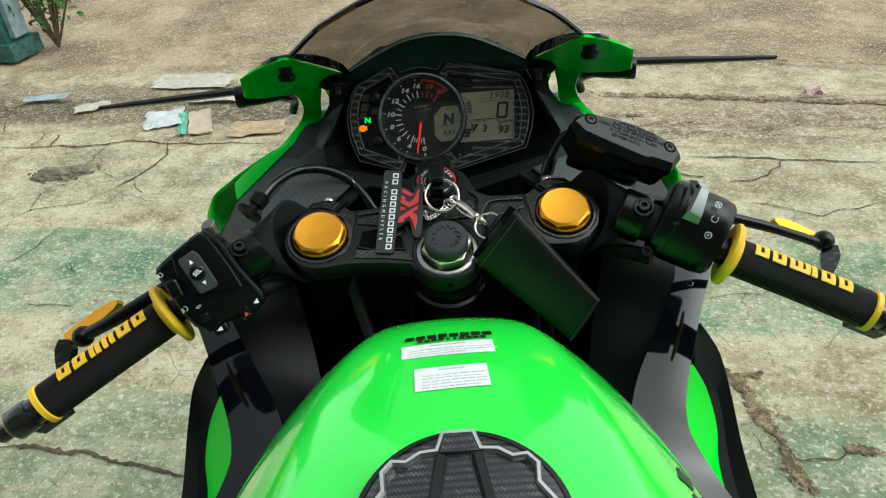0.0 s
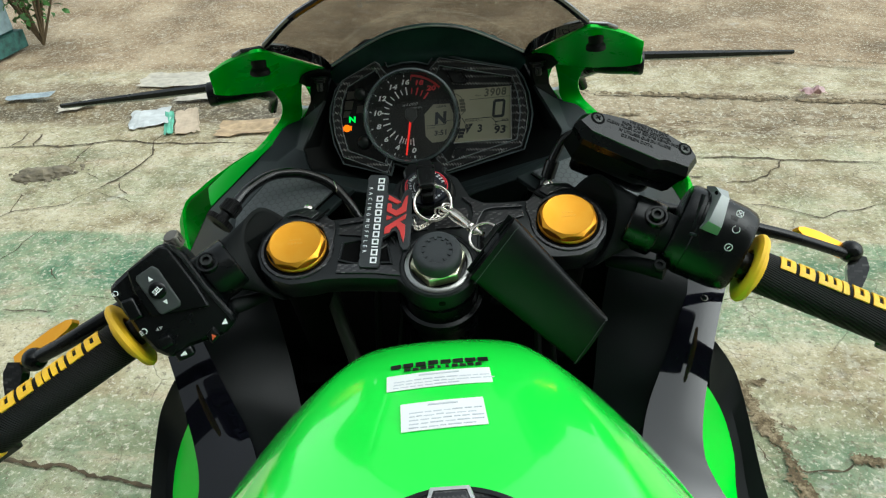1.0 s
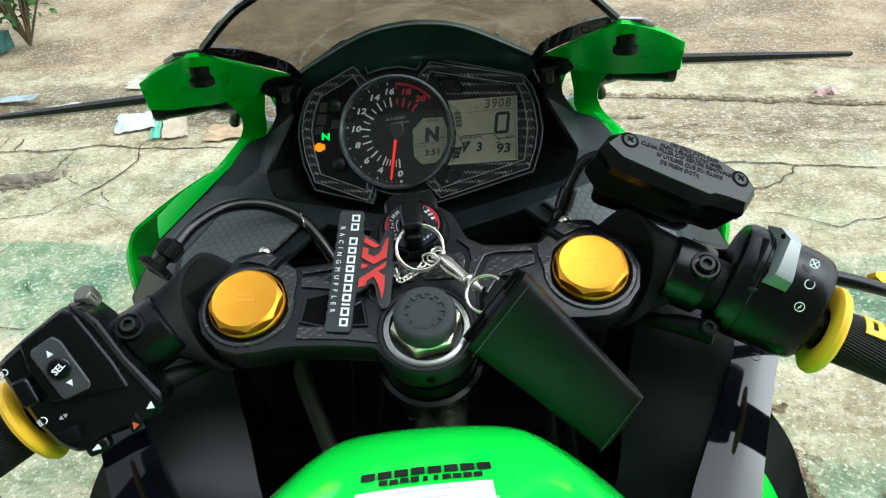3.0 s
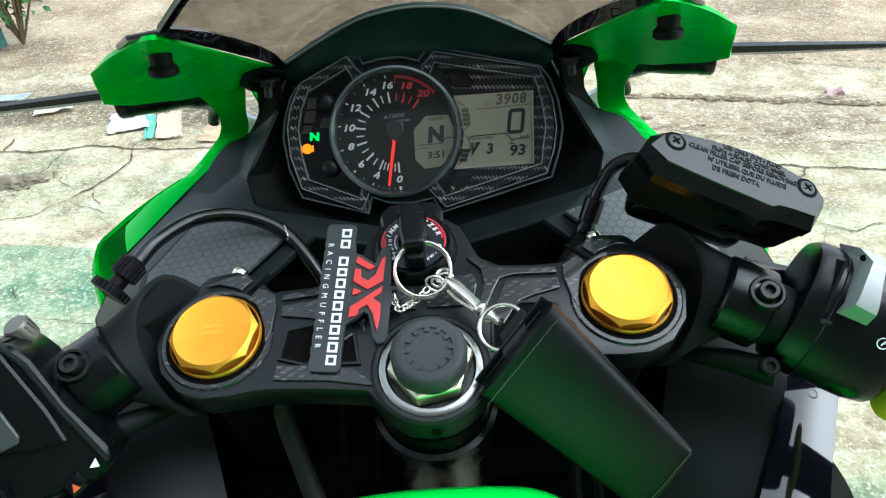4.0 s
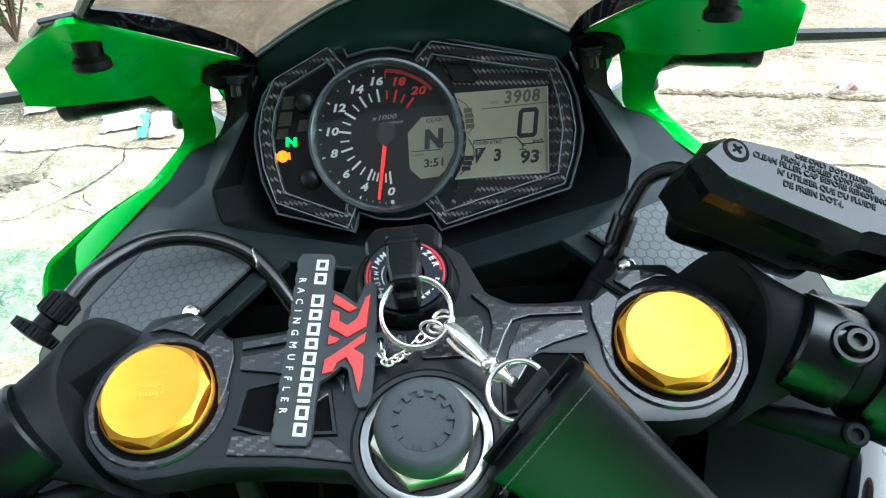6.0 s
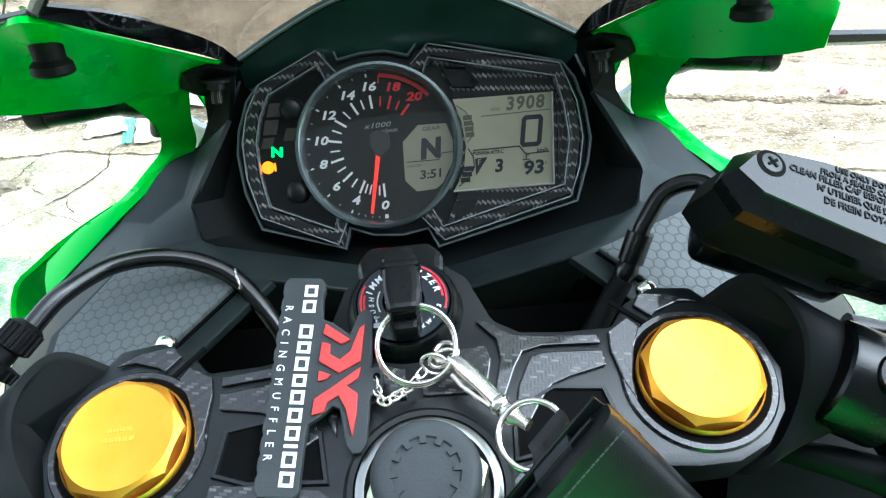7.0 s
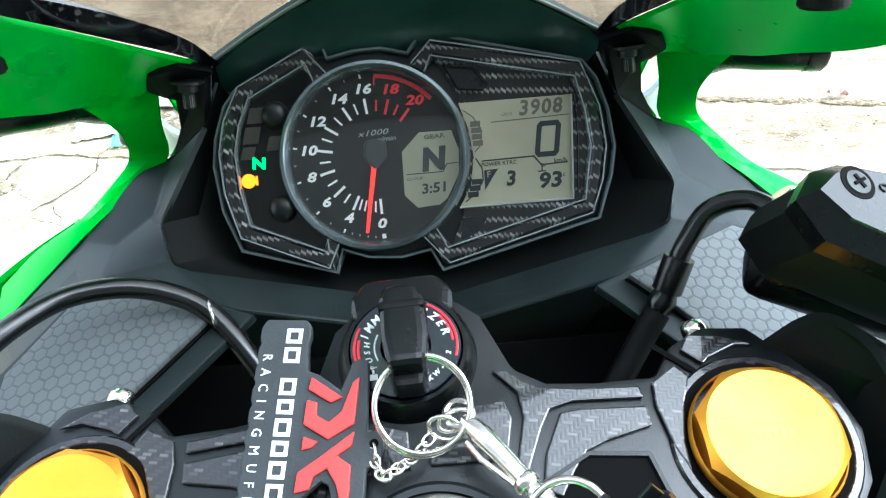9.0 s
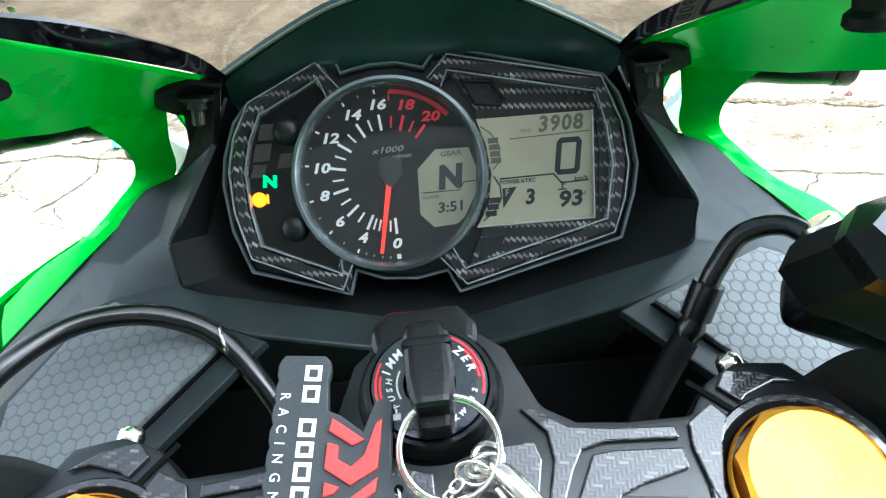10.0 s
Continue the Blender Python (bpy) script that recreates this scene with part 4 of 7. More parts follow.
def windscreen():
    top = cat([(-0.122, 0.116, 0.137), (-0.100, 0.103, 0.157), (-0.083, 0.096, 0.168), (-0.045, 0.083, 0.187), (0, 0.078, 0.194), (0.045, 0.083, 0.187), (0.083, 0.096, 0.168), (0.100, 0.103, 0.157), (0.122, 0.116, 0.137)], 3)
    low = cat([(-0.0965, 0.2545, 0.0675), (-0.093, 0.285, 0.050), (-0.084, 0.32, 0.035), (-0.045, 0.36, 0.020), (0, 0.375, 0.015), (0.045, 0.36, 0.020), (0.084, 0.32, 0.035), (0.093, 0.285, 0.050), (0.0965, 0.2545, 0.0675)], 3)
    top, low = [(x + 0.005, y, z) for x, y, z in top], [(x + 0.004, y, z) for x, y, z in low]
    rows = []
    for j in range(9):
        f = j / 8
        row = []
        for a, b in zip(top, low):
            q = Vector(a).lerp(Vector(b), f)
            q.z += 0.022 * math.sin(math.pi * f) * (1 - (q.x / 0.13) ** 2)
            row.append(tuple(q))
        rows.append(row)
    ob = part("windscreen", thicken(loft(rows), 0.003), SCREEN, bike, "smoke-tinted clear windscreen", smooth=True)
    part("screen_edge", tube(top, 0.0026, 8), PIANO, ob, "dark polished screen edge", smooth=True)
    for s in (-1, 1):
        # black painted border between the screen and the wing, with a polished outer edge
        low_line = cat(mirrored([(0.1225, 0.116, 0.136), (0.1150, 0.145, 0.1215), (0.1085, 0.183, 0.1035), (0.1010, 0.222, 0.0845), (0.0960, 0.2545, 0.0670)], s, 0.0040), 5)
        top_line = cat(mirrored([(0.1195, 0.117, 0.1390), (0.1100, 0.146, 0.1275), (0.1035, 0.184, 0.1105), (0.0970, 0.223, 0.0900), (0.0945, 0.2540, 0.0690)], s, 0.0040), 5)
        part("screen_border", thicken(loft([low_line, [tuple(Vector(a).lerp(Vector(b), 0.5) + Vector((0, -0.0015, 0.0008))) for a, b in zip(low_line, top_line)], top_line]), 0.003), PIANO, ob, "gloss black border along the screen", smooth=True)
        part("screen_edge", tube(low_line, 0.0016, 8), HOSE, ob, smooth=True)
    # plain pale outlines of the mark on the far side of the screen
    for x, w, h in ((-0.060, 0.003, 0.010), (-0.049, 0.008, 0.010), (-0.026, 0.012, 0.006), (-0.006, 0.012, 0.006), (0.014, 0.012, 0.006), (0.033, 0.012, 0.006), (0.060, 0.011, 0.007)):
        m = pose(x, 0.300, 0.128 - 3.2 * x * x, 60, 0, -x * 300)
        part("screen_mark", ribbon([(-w / 2, -h / 2), (w / 2, -h / 2), (w / 2, h / 2), (-w / 2, h / 2)], 0.0006, 0.0, 0.0003, m, closed=True), DIMPRINT, ob, "faint pale outline")
    return ob


screen = windscreen()


def hood():
    """Black hood over the instruments: its rim arches from corner to corner."""
    rim = cat([(-0.0965, 0.2545, 0.0675), (-0.068, 0.247, 0.0845), (-0.038, 0.243, 0.0990), (-0.012, 0.2415, 0.1045), (0.012, 0.2415, 0.1045), (0.038, 0.243, 0.0990), (0.068, 0.247, 0.0845), (0.0965, 0.2545, 0.0675)], 4)
    inner = cat([(-0.104, 0.266, 0.044), (-0.072, 0.279, 0.060), (-0.036, 0.288, 0.074), (-0.012, 0.290, 0.077), (0.012, 0.290, 0.077), (0.036, 0.288, 0.074), (0.072, 0.279, 0.060), (0.104, 0.266, 0.044)], 4)
    rim, inner = [[(x + 0.004, y, z) for x, y, z in r] for r in (rim, inner)]
    rows = [[(x, y + 0.020, z - 0.055) for x, y, z in inner], inner, [tuple(Vector(a).lerp(Vector(b), 0.5) + Vector((0, 0.003, 0.003))) for a, b in zip(inner, rim)], [tuple(Vector(q) + Vector((0, 0.0022, -0.0022))) for q in rim], rim, [tuple(Vector(q) + Vector((0, 0.003, 0.0022))) for q in rim], [(x, y + 0.010, z - 0.020) for x, y, z in rim], [(x * 1.02, y + 0.030, z - 0.075) for x, y, z in rim]]
    ob = part("instrument_hood", loft(rows), HOOD, bike, "satin black hood over the instruments", smooth=True, angle=50)
    part("hood_lip", tube(rim, 0.0009, 6), worn("clear_lip", (0.20, 0.22, 0.19), 0.3), ob, "thin pale edge of the hood", smooth=True)
    for k in range(8):
        x = -0.066 + 0.019 * k
        q = min(rim, key=lambda p: abs(p[0] - x))
        part("hood_boss", lathe([(0.0062, -0.0005), (0.0054, 0.0007), (0.0036, 0.0016), (0.0015, 0.0020), (0, 0.0020)], at(x, q[1] + 0.0120, q[2] - 0.0068, 55, 0, -x * 200), 18), HOOD, ob, smooth=True)
    return ob


hood()


def stay(s):
    """Green upper fairing wing that carries the mirror and the screen, with its leg and side strip."""
    up = [(0.0985, 0.246, 0.0715), (0.1035, 0.222, 0.0830), (0.1110, 0.184, 0.1020), (0.1180, 0.146, 0.1205), (0.1240, 0.116, 0.1350), (0.139, 0.123, 0.1310), (0.160, 0.137, 0.1205), (0.1780, 0.152, 0.1075)]
    lo = [(0.1240, 0.252, 0.0580), (0.1300, 0.243, 0.0600), (0.1385, 0.229, 0.0630), (0.1475, 0.214, 0.0670), (0.1540, 0.203, 0.0700), (0.1610, 0.189, 0.0752), (0.1710, 0.171, 0.0810), (0.1805, 0.155, 0.0880)]
    up, lo = cat(mirrored(up, s, 0.0035), 5), cat(mirrored(lo, s, 0.0035), 5)
    wing = bmesh.new()
    rails = []
    for f in (0.0, 0.3, 0.65, 1.0):
        bow = 0.005 * math.sin(math.pi * f)
        rails.append([tuple(Vector(a).lerp(Vector(b), f) + Vector((0, bow * (1 - (k / (len(up) - 1)) ** 3), 0))) for k, (a, b) in enumerate(zip(up, lo))])
    join(wing, thicken(loft(rails), 0.0025))
    # leg down to the side fairing, then a strip along the inner panel
    inn = cat(mirrored([(0.1240, 0.252, 0.0580), (0.1265, 0.2540, 0.0475), (0.1290, 0.256, 0.0370), (0.1335, 0.2625, 0.0155), (0.1480, 0.2590, 0.0050), (0.1760, 0.2365, -0.0115), (0.2040, 0.2295, -0.0335), (0.2360, 0.2225, -0.0585)], s, 0.0035), 5)
    out = cat(mirrored([(0.1475, 0.214, 0.0670), (0.1455, 0.2310, 0.0510), (0.1475, 0.2490, 0.0330), (0.1560, 0.2645, 0.0142), (0.1660, 0.2600, 0.0040), (0.1830, 0.2466, -0.0090), (0.2135, 0.2460, -0.0266), (0.2420, 0.2460, -0.0490)], s, 0.0035), 5)
    join(wing, thicken(loft([inn, [tuple(Vector(a).lerp(Vector(b), 0.5) + Vector((0, -0.002, 0.001))) for a, b in zip(inn, out)], out]), 0.0030))
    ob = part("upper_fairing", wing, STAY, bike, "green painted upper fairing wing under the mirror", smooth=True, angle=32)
    # rubber well nut that holds the screen, in a black seat
    base = Vector((s * 0.1345 + 0.005, 0.138, 0.124))
    d = Vector((s * 0.02, -0.12, -1)).normalized()
    m = axis_frame(base, base + d, (0, 1, 0))
    part("well_nut", lathe([(0, -0.001), (0.0090, -0.001), (0.0095, 0.001), (0.0062, 0.003), (0.0058, 0.0105), (0.0078, 0.0125), (0.0080, 0.0155), (0.0072, 0.0165), (0.0058, 0.0165), (0.0050, 0.0145), (0, 0.0145)], m, 24), RUBBER, ob, "black rubber well nut", smooth=True)
    part("nut_seat", sheet(mirrored([(0.1235, 0.1170, 0.1375), (0.1410, 0.1215, 0.1345), (0.1520, 0.1310, 0.1275), (0.1440, 0.1340, 0.1245), (0.1225, 0.1340, 0.1290)], s, 0.0035)[::s], 0.003, 0.0012), PIANO, ob, "gloss black seat of the screen nut")
    part("bolt_head", lathe([(0.0072, -0.001), (0.0068, -0.0025), (0.004, -0.0035), (0, -0.0036)], m, 20), PIANO, ob, smooth=True)
    # black inner bracket with its bolt; its edge frames the small window beside the leg
    bm = sheet(mirrored([(0.0950, 0.2520, 0.0680), (0.1035, 0.2300, 0.0790), (0.1180, 0.2290, 0.0760), (0.1265, 0.2440, 0.0635), (0.1235, 0.2535, 0.0565), (0.1150, 0.2565, 0.0520)], s, 0.0035)[::s], 0.005, 0.0015)
    sheet(mirrored([(0.0950, 0.2520, 0.0680), (0.1150, 0.2565, 0.0530), (0.1185, 0.2610, 0.0335), (0.1290, 0.2660, 0.0150), (0.1180, 0.2600, 0.0180), (0.1020, 0.2500, 0.0380)], s, 0.0035)[::s], 0.005, 0.0012, bm)
    part("inner_bracket", bm, DULL, ob, "black bracket under the screen")
    edge = mirrored([(0.1235, 0.2540, 0.0560), (0.1185, 0.2608, 0.0335), (0.1330, 0.2640, 0.0150)], s, 0.0035)
    part("window_edge", thicken(loft([edge, [(x - s * 0.002, y + 0.012, z - 0.002) for x, y, z in edge]]), 0.0015), STAY, ob, "green inner edge of the small window")
    m = axis_frame((s * 0.1045 + 0.004, 0.2370, 0.0655), (s * 0.1060 + 0.004, 0.2330, 0.0475), (0, 1, 0))
    nut = part("bracket_bolt", lathe([(0, 0), (0.0078, 0), (0.0078, 0.0015), (0.0050, 0.0022), (0.0050, 0.0052), (0.0030, 0.0058), (0.0030, 0.0125), (0.0024, 0.0130), (0, 0.0130)], m, 20), CAST, ob, "bracket bolt with a bright tip", smooth=True)
    part("bolt_tip", lathe([(0.0030, 0.0068), (0.0030, 0.0124), (0.0022, 0.0132), (0, 0.0132)], m, 16), TUBE, nut, smooth=True)
    return ob


def mirror(s):
    """Edge-on blade mirror on a black arm."""
    a, b = Vector((s * 0.190, 0.250, 0.058)), Vector((s * 0.388, 0.299, 0.033))
    arm = tube(cat(mirrored([(0.170, 0.312, 0.006), (0.164, 0.300, 0.025), (0.171, 0.276, 0.0455), (0.188, 0.260, 0.0500), (0.2075, 0.2555, 0.0500)], s), 5), [0.005] * 6 + [0.007, 0.009, 0.0105, 0.0115] + [0.0115] * 11, 16)
    ob = part("mirror", arm, BLACK, bike, "thin black blade mirror on a stub arm", smooth=True)
    m = axis_frame(a + Vector((s * 0.012, 0.004, 0)), b, (0, 0.55, 0.83))
    length = (b - a).length - 0.012
    bm = loft([[(0.0, -0.0040, 0), (0.006, -0.0035, 0.0), (0.008, 0, 0), (0.006, 0.0035, 0), (0, 0.0040, 0), (-0.004, 0, 0)], [(0.0, -0.0036, length * 0.4), (0.010, -0.0030, length * 0.4), (0.012, 0, length * 0.4), (0.010, 0.0030, length * 0.4), (0, 0.0036, length * 0.4), (-0.003, 0, length * 0.4)], [(0.001, -0.0022, length), (0.006, -0.002, length), (0.008, 0, length), (0.006, 0.002, length), (0.001, 0.0022, length), (-0.001, 0, length)]], closed=True, caps=True)
    bm.transform(m @ Matrix.Diagonal((s, 1, 1, 1)))
    part("blade", bm, BLACK, ob, smooth=True)
    part("arm_cap", tube(mirrored([(0.2065, 0.2557, 0.0500), (0.2140, 0.2540, 0.0500), (0.2155, 0.2537, 0.0500)], s), [0.0121, 0.0121, 0.0108], 20), BLACK, ob, smooth=True)
    return ob


# panel behind the small window: its pale colour stands for reflected sky
SHELL = worn("pale_sky_gloss", (0.46, 0.51, 0.57), 0.18, 0.05, 80, 0.02, coat=0.6, tone=0.05)
for s in (-1, 1):
    stay(s)
    mirror(s)
    brow = cat(mirrored([(0.112, 0.305, 0.020), (0.127, 0.309, 0.0105), (0.137, 0.310, 0.0085), (0.146, 0.311, 0.0140), (0.153, 0.313, 0.0230)], s, 0.003), 4)
    part("pale_front_panel", thicken(loft([brow, [(x + s * 0.002, y + 0.012, z - 0.010) for x, y, z in brow], [(x + s * 0.004, y + 0.020, z - 0.055) for x, y, z in brow]]), 0.003), SHELL, bike, "glossy front panel, pale with painted sky reflection", smooth=True)


def cowl(s):
    """Charcoal inner panel beside the instruments, faceted, with a rubber pad of hexagons."""
    M = lambda *q: (s * q[0] + 0.003, q[1], q[2])
    bm = bmesh.new()
    P = dict(b=(0.1035, 0.243, 0.040), c=(0.1310, 0.2630, 0.0150), d=(0.1520, 0.2620, 0.0085), e=(0.1790, 0.2350, -0.0145), r=(0.1375, 0.2330, -0.0035), h=(0.1265, 0.2110, 0.0050), g=(0.1560, 0.2235, -0.0125), u=(0.238, 0.2205, -0.0615), v=(0.258, 0.185, -0.092),
             i=(0.1205, 0.197, -0.0105), j=(0.1560, 0.194, -0.0150), k=(0.087, 0.166, -0.018), l=(0.0, 0.188, -0.036), n=(0.062, 0.188, -0.034), p=(0.0, 0.170, -0.046), m=(0.190, 0.156, -0.036), t=(0.215, 0.105, -0.075), w=(0.0, 0.20, -0.10), x=(0.09, 0.19, -0.09))
    vs = {k: bm.verts.new(M(*q)) for k, q in P.items()}
    for q in ("bcr", "cdgr", "deg", "brh", "hrgji", "geumj", "uvtm", "ijk", "nikpl", "kpwx"):
        bm.faces.new([vs[k] for k in q])
    thicken(bm, 0.0025)
    bevel(bm, 0.0026, 3, 8)
    ob = part("inner_cowl", bm, GREY, bike, "charcoal plastic inner panel beside the instruments", smooth=True, angle=25)
    up = Vector((0, -0.25, 1)).normalized()
    fr = [(0.074, 0.155, -0.016), (0.146, 0.191, -0.0120), (0.158, 0.190, -0.0160), (0.192, 0.151, -0.036), (0.192, 0.085, -0.057), (0.150, 0.085, -0.050)]
    pad = [(0.089, 0.1565, -0.0140), (0.1450, 0.184, -0.0115), (0.1555, 0.183, -0.0155), (0.185, 0.148, -0.0330), (0.185, 0.095, -0.051), (0.152, 0.099, -0.043)]
    fr, pad = [M(*q) for q in fr], [M(*q) for q in pad]
    part("pad_frame", sheet(fr[::s], 0.005, 0.0012), GREY, ob)
    part("grip_pad", sheet([tuple(Vector(q) + up * 0.0035) for q in pad[::s]], 0.003, 0.0008), PAD, ob, "dark rubber pad with rows of round pips")
    # raised near-black line painted for the shade in the groove
    part("pad_groove", tube([tuple(Vector(q) + up * 0.0022) for q in pad], 0.0011, 6, closed=True), SHADEBLACK, ob)
    return ob


def side_fairing(s):
    """Green outer fairing with its gloss black inner band and matte inner panel."""
    M = lambda *q: (s * q[0], q[1], q[2])
    rim = [(0.186, 0.2500, -0.0130), (0.2135, 0.2475, -0.0275), (0.2470, 0.2500, -0.0500), (0.2740, 0.2490, -0.0760), (0.268, 0.215, -0.125), (0.246, 0.17, -0.165), (0.236, 0.12, -0.20)]
    outer = [(0.190, 0.262, -0.018), (0.2170, 0.260, -0.034), (0.2530, 0.262, -0.060), (0.2830, 0.252, -0.092), (0.270, 0.215, -0.16), (0.246, 0.17, -0.22), (0.236, 0.12, -0.28)]
    low = [(0.15, 0.40, -0.16), (0.17, 0.40, -0.18), (0.20, 0.38, -0.22), (0.24, 0.34, -0.28), (0.24, 0.28, -0.36), (0.24, 0.2, -0.46), (0.23, 0.12, -0.54)]
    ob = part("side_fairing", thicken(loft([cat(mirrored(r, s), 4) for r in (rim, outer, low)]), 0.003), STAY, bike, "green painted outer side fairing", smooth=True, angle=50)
    # gloss black band, seen from above
    bi = cat(mirrored([(0.230, 0.105, -0.088), (0.2215, 0.078, -0.0995), (0.2055, 0.050, -0.112), (0.186, 0.018, -0.126), (0.163, -0.020, -0.142), (0.150, -0.06, -0.159), (0.150, -0.11, -0.180)], s), 5)
    bo = cat(mirrored([(0.272, 0.112, -0.086), (0.259, 0.083, -0.0985), (0.243, 0.052, -0.112), (0.2215, 0.006, -0.1315), (0.209, -0.023, -0.144), (0.202, -0.047, -0.155), (0.2035, -0.066, -0.166), (0.220, -0.100, -0.186), (0.245, -0.15, -0.205)], s), 5)
    bi = [tuple(q) for q in np.array([[np.interp(t, np.linspace(0, 1, len(bi)), [p[c] for p in bi]) for c in range(3)] for t in np.linspace(0, 1, len(bo))])]
    band = thicken(loft([[(x - s * 0.003, y, z - 0.012) for x, y, z in bi], bi, [tuple(Vector(a).lerp(Vector(b), 0.33) + Vector((0, 0, 0.0015))) for a, b in zip(bi, bo)], [tuple(Vector(a).lerp(Vector(b), 0.67) + Vector((0, 0, 0.0015))) for a, b in zip(bi, bo)], bo, [(x + s * 0.001, y, z - 0.02) for x, y, z in bo]]), 0.0025)
    bb = part("inner_band", band, BANDBLACK, ob, "gloss black inner fairing band", smooth=True, angle=50)
    # matte inner panel towards the fork
    pi = cat(mirrored([(0.166, 0.130, -0.075), (0.152, 0.095, -0.110), (0.140, 0.060, -0.140), (0.130, 0.025, -0.168), (0.114, 0.00, -0.19), (0.09, -0.03, -0.21)], s), 4)
    po = cat(mirrored([(0.230, 0.112, -0.090), (0.222, 0.078, -0.102), (0.207, 0.052, -0.122), (0.189, 0.022, -0.139), (0.164, -0.018, -0.154), (0.145, -0.05, -0.17)], s), 4)
    part("inner_panel", thicken(loft([pi, [tuple(Vector(a).lerp(Vector(b), 0.5) + Vector((0, 0, 0.002))) for a, b in zip(pi, po)], po]), 0.003), PANEL, ob, "charcoal plastic inner fairing panel", smooth=True)
    # added sheet that fills the gap beside the panel with near-black shade
    part("fairing_liner", thicken(loft([[(x + s * 0.008, y, z - 0.006) for x, y, z in pi], [(x + s * 0.012, y + 0.09, z - 0.25) for x, y, z in pi]]), 0.003), SHADEBLACK, ob, "added near-black sheet closing the gap inside the fairing")
    # lower green flank and black outer skirt
    gi = cat(mirrored([(0.222, 0.018, -0.150), (0.205, -0.025, -0.164), (0.199, -0.048, -0.174), (0.202, -0.067, -0.186), (0.220, -0.10, -0.200)], s), 4)
    go = cat(mirrored([(0.224, 0.018, -0.151), (0.245, 0.014, -0.190), (0.2475, -0.016, -0.210), (0.2405, -0.049, -0.225), (0.238, -0.10, -0.24)], s), 4)
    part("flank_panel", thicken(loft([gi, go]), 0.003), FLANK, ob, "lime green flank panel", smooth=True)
    ki = cat(mirrored([(0.238, 0.043, -0.132), (0.232, 0.020, -0.165), (0.243, 0.013, -0.196), (0.245, -0.016, -0.216), (0.238, -0.049, -0.232), (0.236, -0.10, -0.245)], s), 4)
    ko = cat(mirrored([(0.241, 0.045, -0.132), (0.256, 0.046, -0.155), (0.267, 0.042, -0.176), (0.271, 0.014, -0.201), (0.269, -0.034, -0.226), (0.268, -0.09, -0.245)], s), 4)
    kd = [(x - s * 0.002, y, z - 0.14) for x, y, z in ko]
    part("outer_skirt", thicken(loft([ki, [tuple(Vector(a).lerp(Vector(b), 0.55) + Vector((0, 0, -0.006))) for a, b in zip(ki, ko)], ko, kd]), 0.003), DULL, ob, "black plastic outer skirt", smooth=True, angle=30)
    # screw
    sc = part("panel_screw", lathe([(0.0052, 0), (0.0052, 0.0015), (0.0042, 0.0032), (0.0026, 0.004), (0.0026, 0.002), (0, 0.002)], axis_frame((s * 0.2350, 0.0715, -0.1055), (s * 0.2340, 0.058, -0.072), (0, 1, 0)), 20), TUBE, bb, "dull silver socket screw", smooth=True)
    return ob


for s in (-1, 1):
    cowl(s)
    side_fairing(s)


# shade behind the forks, put in as near-black backing sheets, lower clamp, stem, tubes
part("radiator_shade", sheet([(-0.20, 0.20, -0.14), (0.20, 0.20, -0.14), (0.20, 0.22, -0.62), (-0.20, 0.22, -0.62)], 0.03, 0.004), SHADEBLACK, bike, "near-black sheet in place of the radiator, shading the depth behind the forks")
part("headlamp_back", sheet([(-0.15, 0.24, -0.06), (0.15, 0.24, -0.06), (0.16, 0.40, -0.20), (-0.16, 0.40, -0.20)], 0.02, 0.004), SHADEBLACK, bike)
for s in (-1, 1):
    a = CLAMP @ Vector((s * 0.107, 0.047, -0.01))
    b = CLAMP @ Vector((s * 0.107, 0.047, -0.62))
    fork = part("fork_leg", tube([a, b], 0.021, 24), SHADEBLACK, bike, "black front fork tube", smooth=True)
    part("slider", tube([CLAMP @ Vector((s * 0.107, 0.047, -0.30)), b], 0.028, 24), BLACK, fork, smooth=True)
lower = part("lower_clamp", prism([(-0.14, 0.01), (0.14, 0.01), (0.14, 0.085), (-0.14, 0.085)], -0.20, -0.165, CLAMP, 0.008), SHADEBLACK, bike)
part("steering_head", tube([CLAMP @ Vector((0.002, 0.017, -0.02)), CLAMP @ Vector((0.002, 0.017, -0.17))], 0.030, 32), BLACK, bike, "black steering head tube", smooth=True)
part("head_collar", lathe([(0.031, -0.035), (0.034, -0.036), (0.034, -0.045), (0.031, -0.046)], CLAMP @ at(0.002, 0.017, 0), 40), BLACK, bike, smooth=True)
part("frame_spar", prism([(-0.06, 0.0), (0.06, 0.0), (0.09, -0.16), (-0.09, -0.16)], -0.30, -0.12, Matrix(), 0.01), SHADEBLACK, bike, "black frame head behind the steering tube")
part("wiring_tube", tube(cat([(-0.092, 0.075, -0.045), (-0.089, 0.058, -0.068), (-0.077, 0.035, -0.11), (-0.062, 0.012, -0.155), (-0.055, 0.00, -0.18)], 5), 0.0060, 12), SLEEVE, bike, "dark olive cable sleeve", smooth=True)
for x0, x1, c in ((-0.03, -0.045, 0.004), (-0.02, -0.035, 0.003), (0.075, 0.085, 0.004), (0.085, 0.1, 0.003), (-0.05, -0.06, 0.003)):
    part("loom_cable", tube(cat([(x0, 0.075, -0.045), (x0 * 1.1, 0.06, -0.09), (x1, 0.04, -0.16), (x1 * 1.2, 0.02, -0.24)], 4), c, 8), RUBBER, bike, smooth=True)


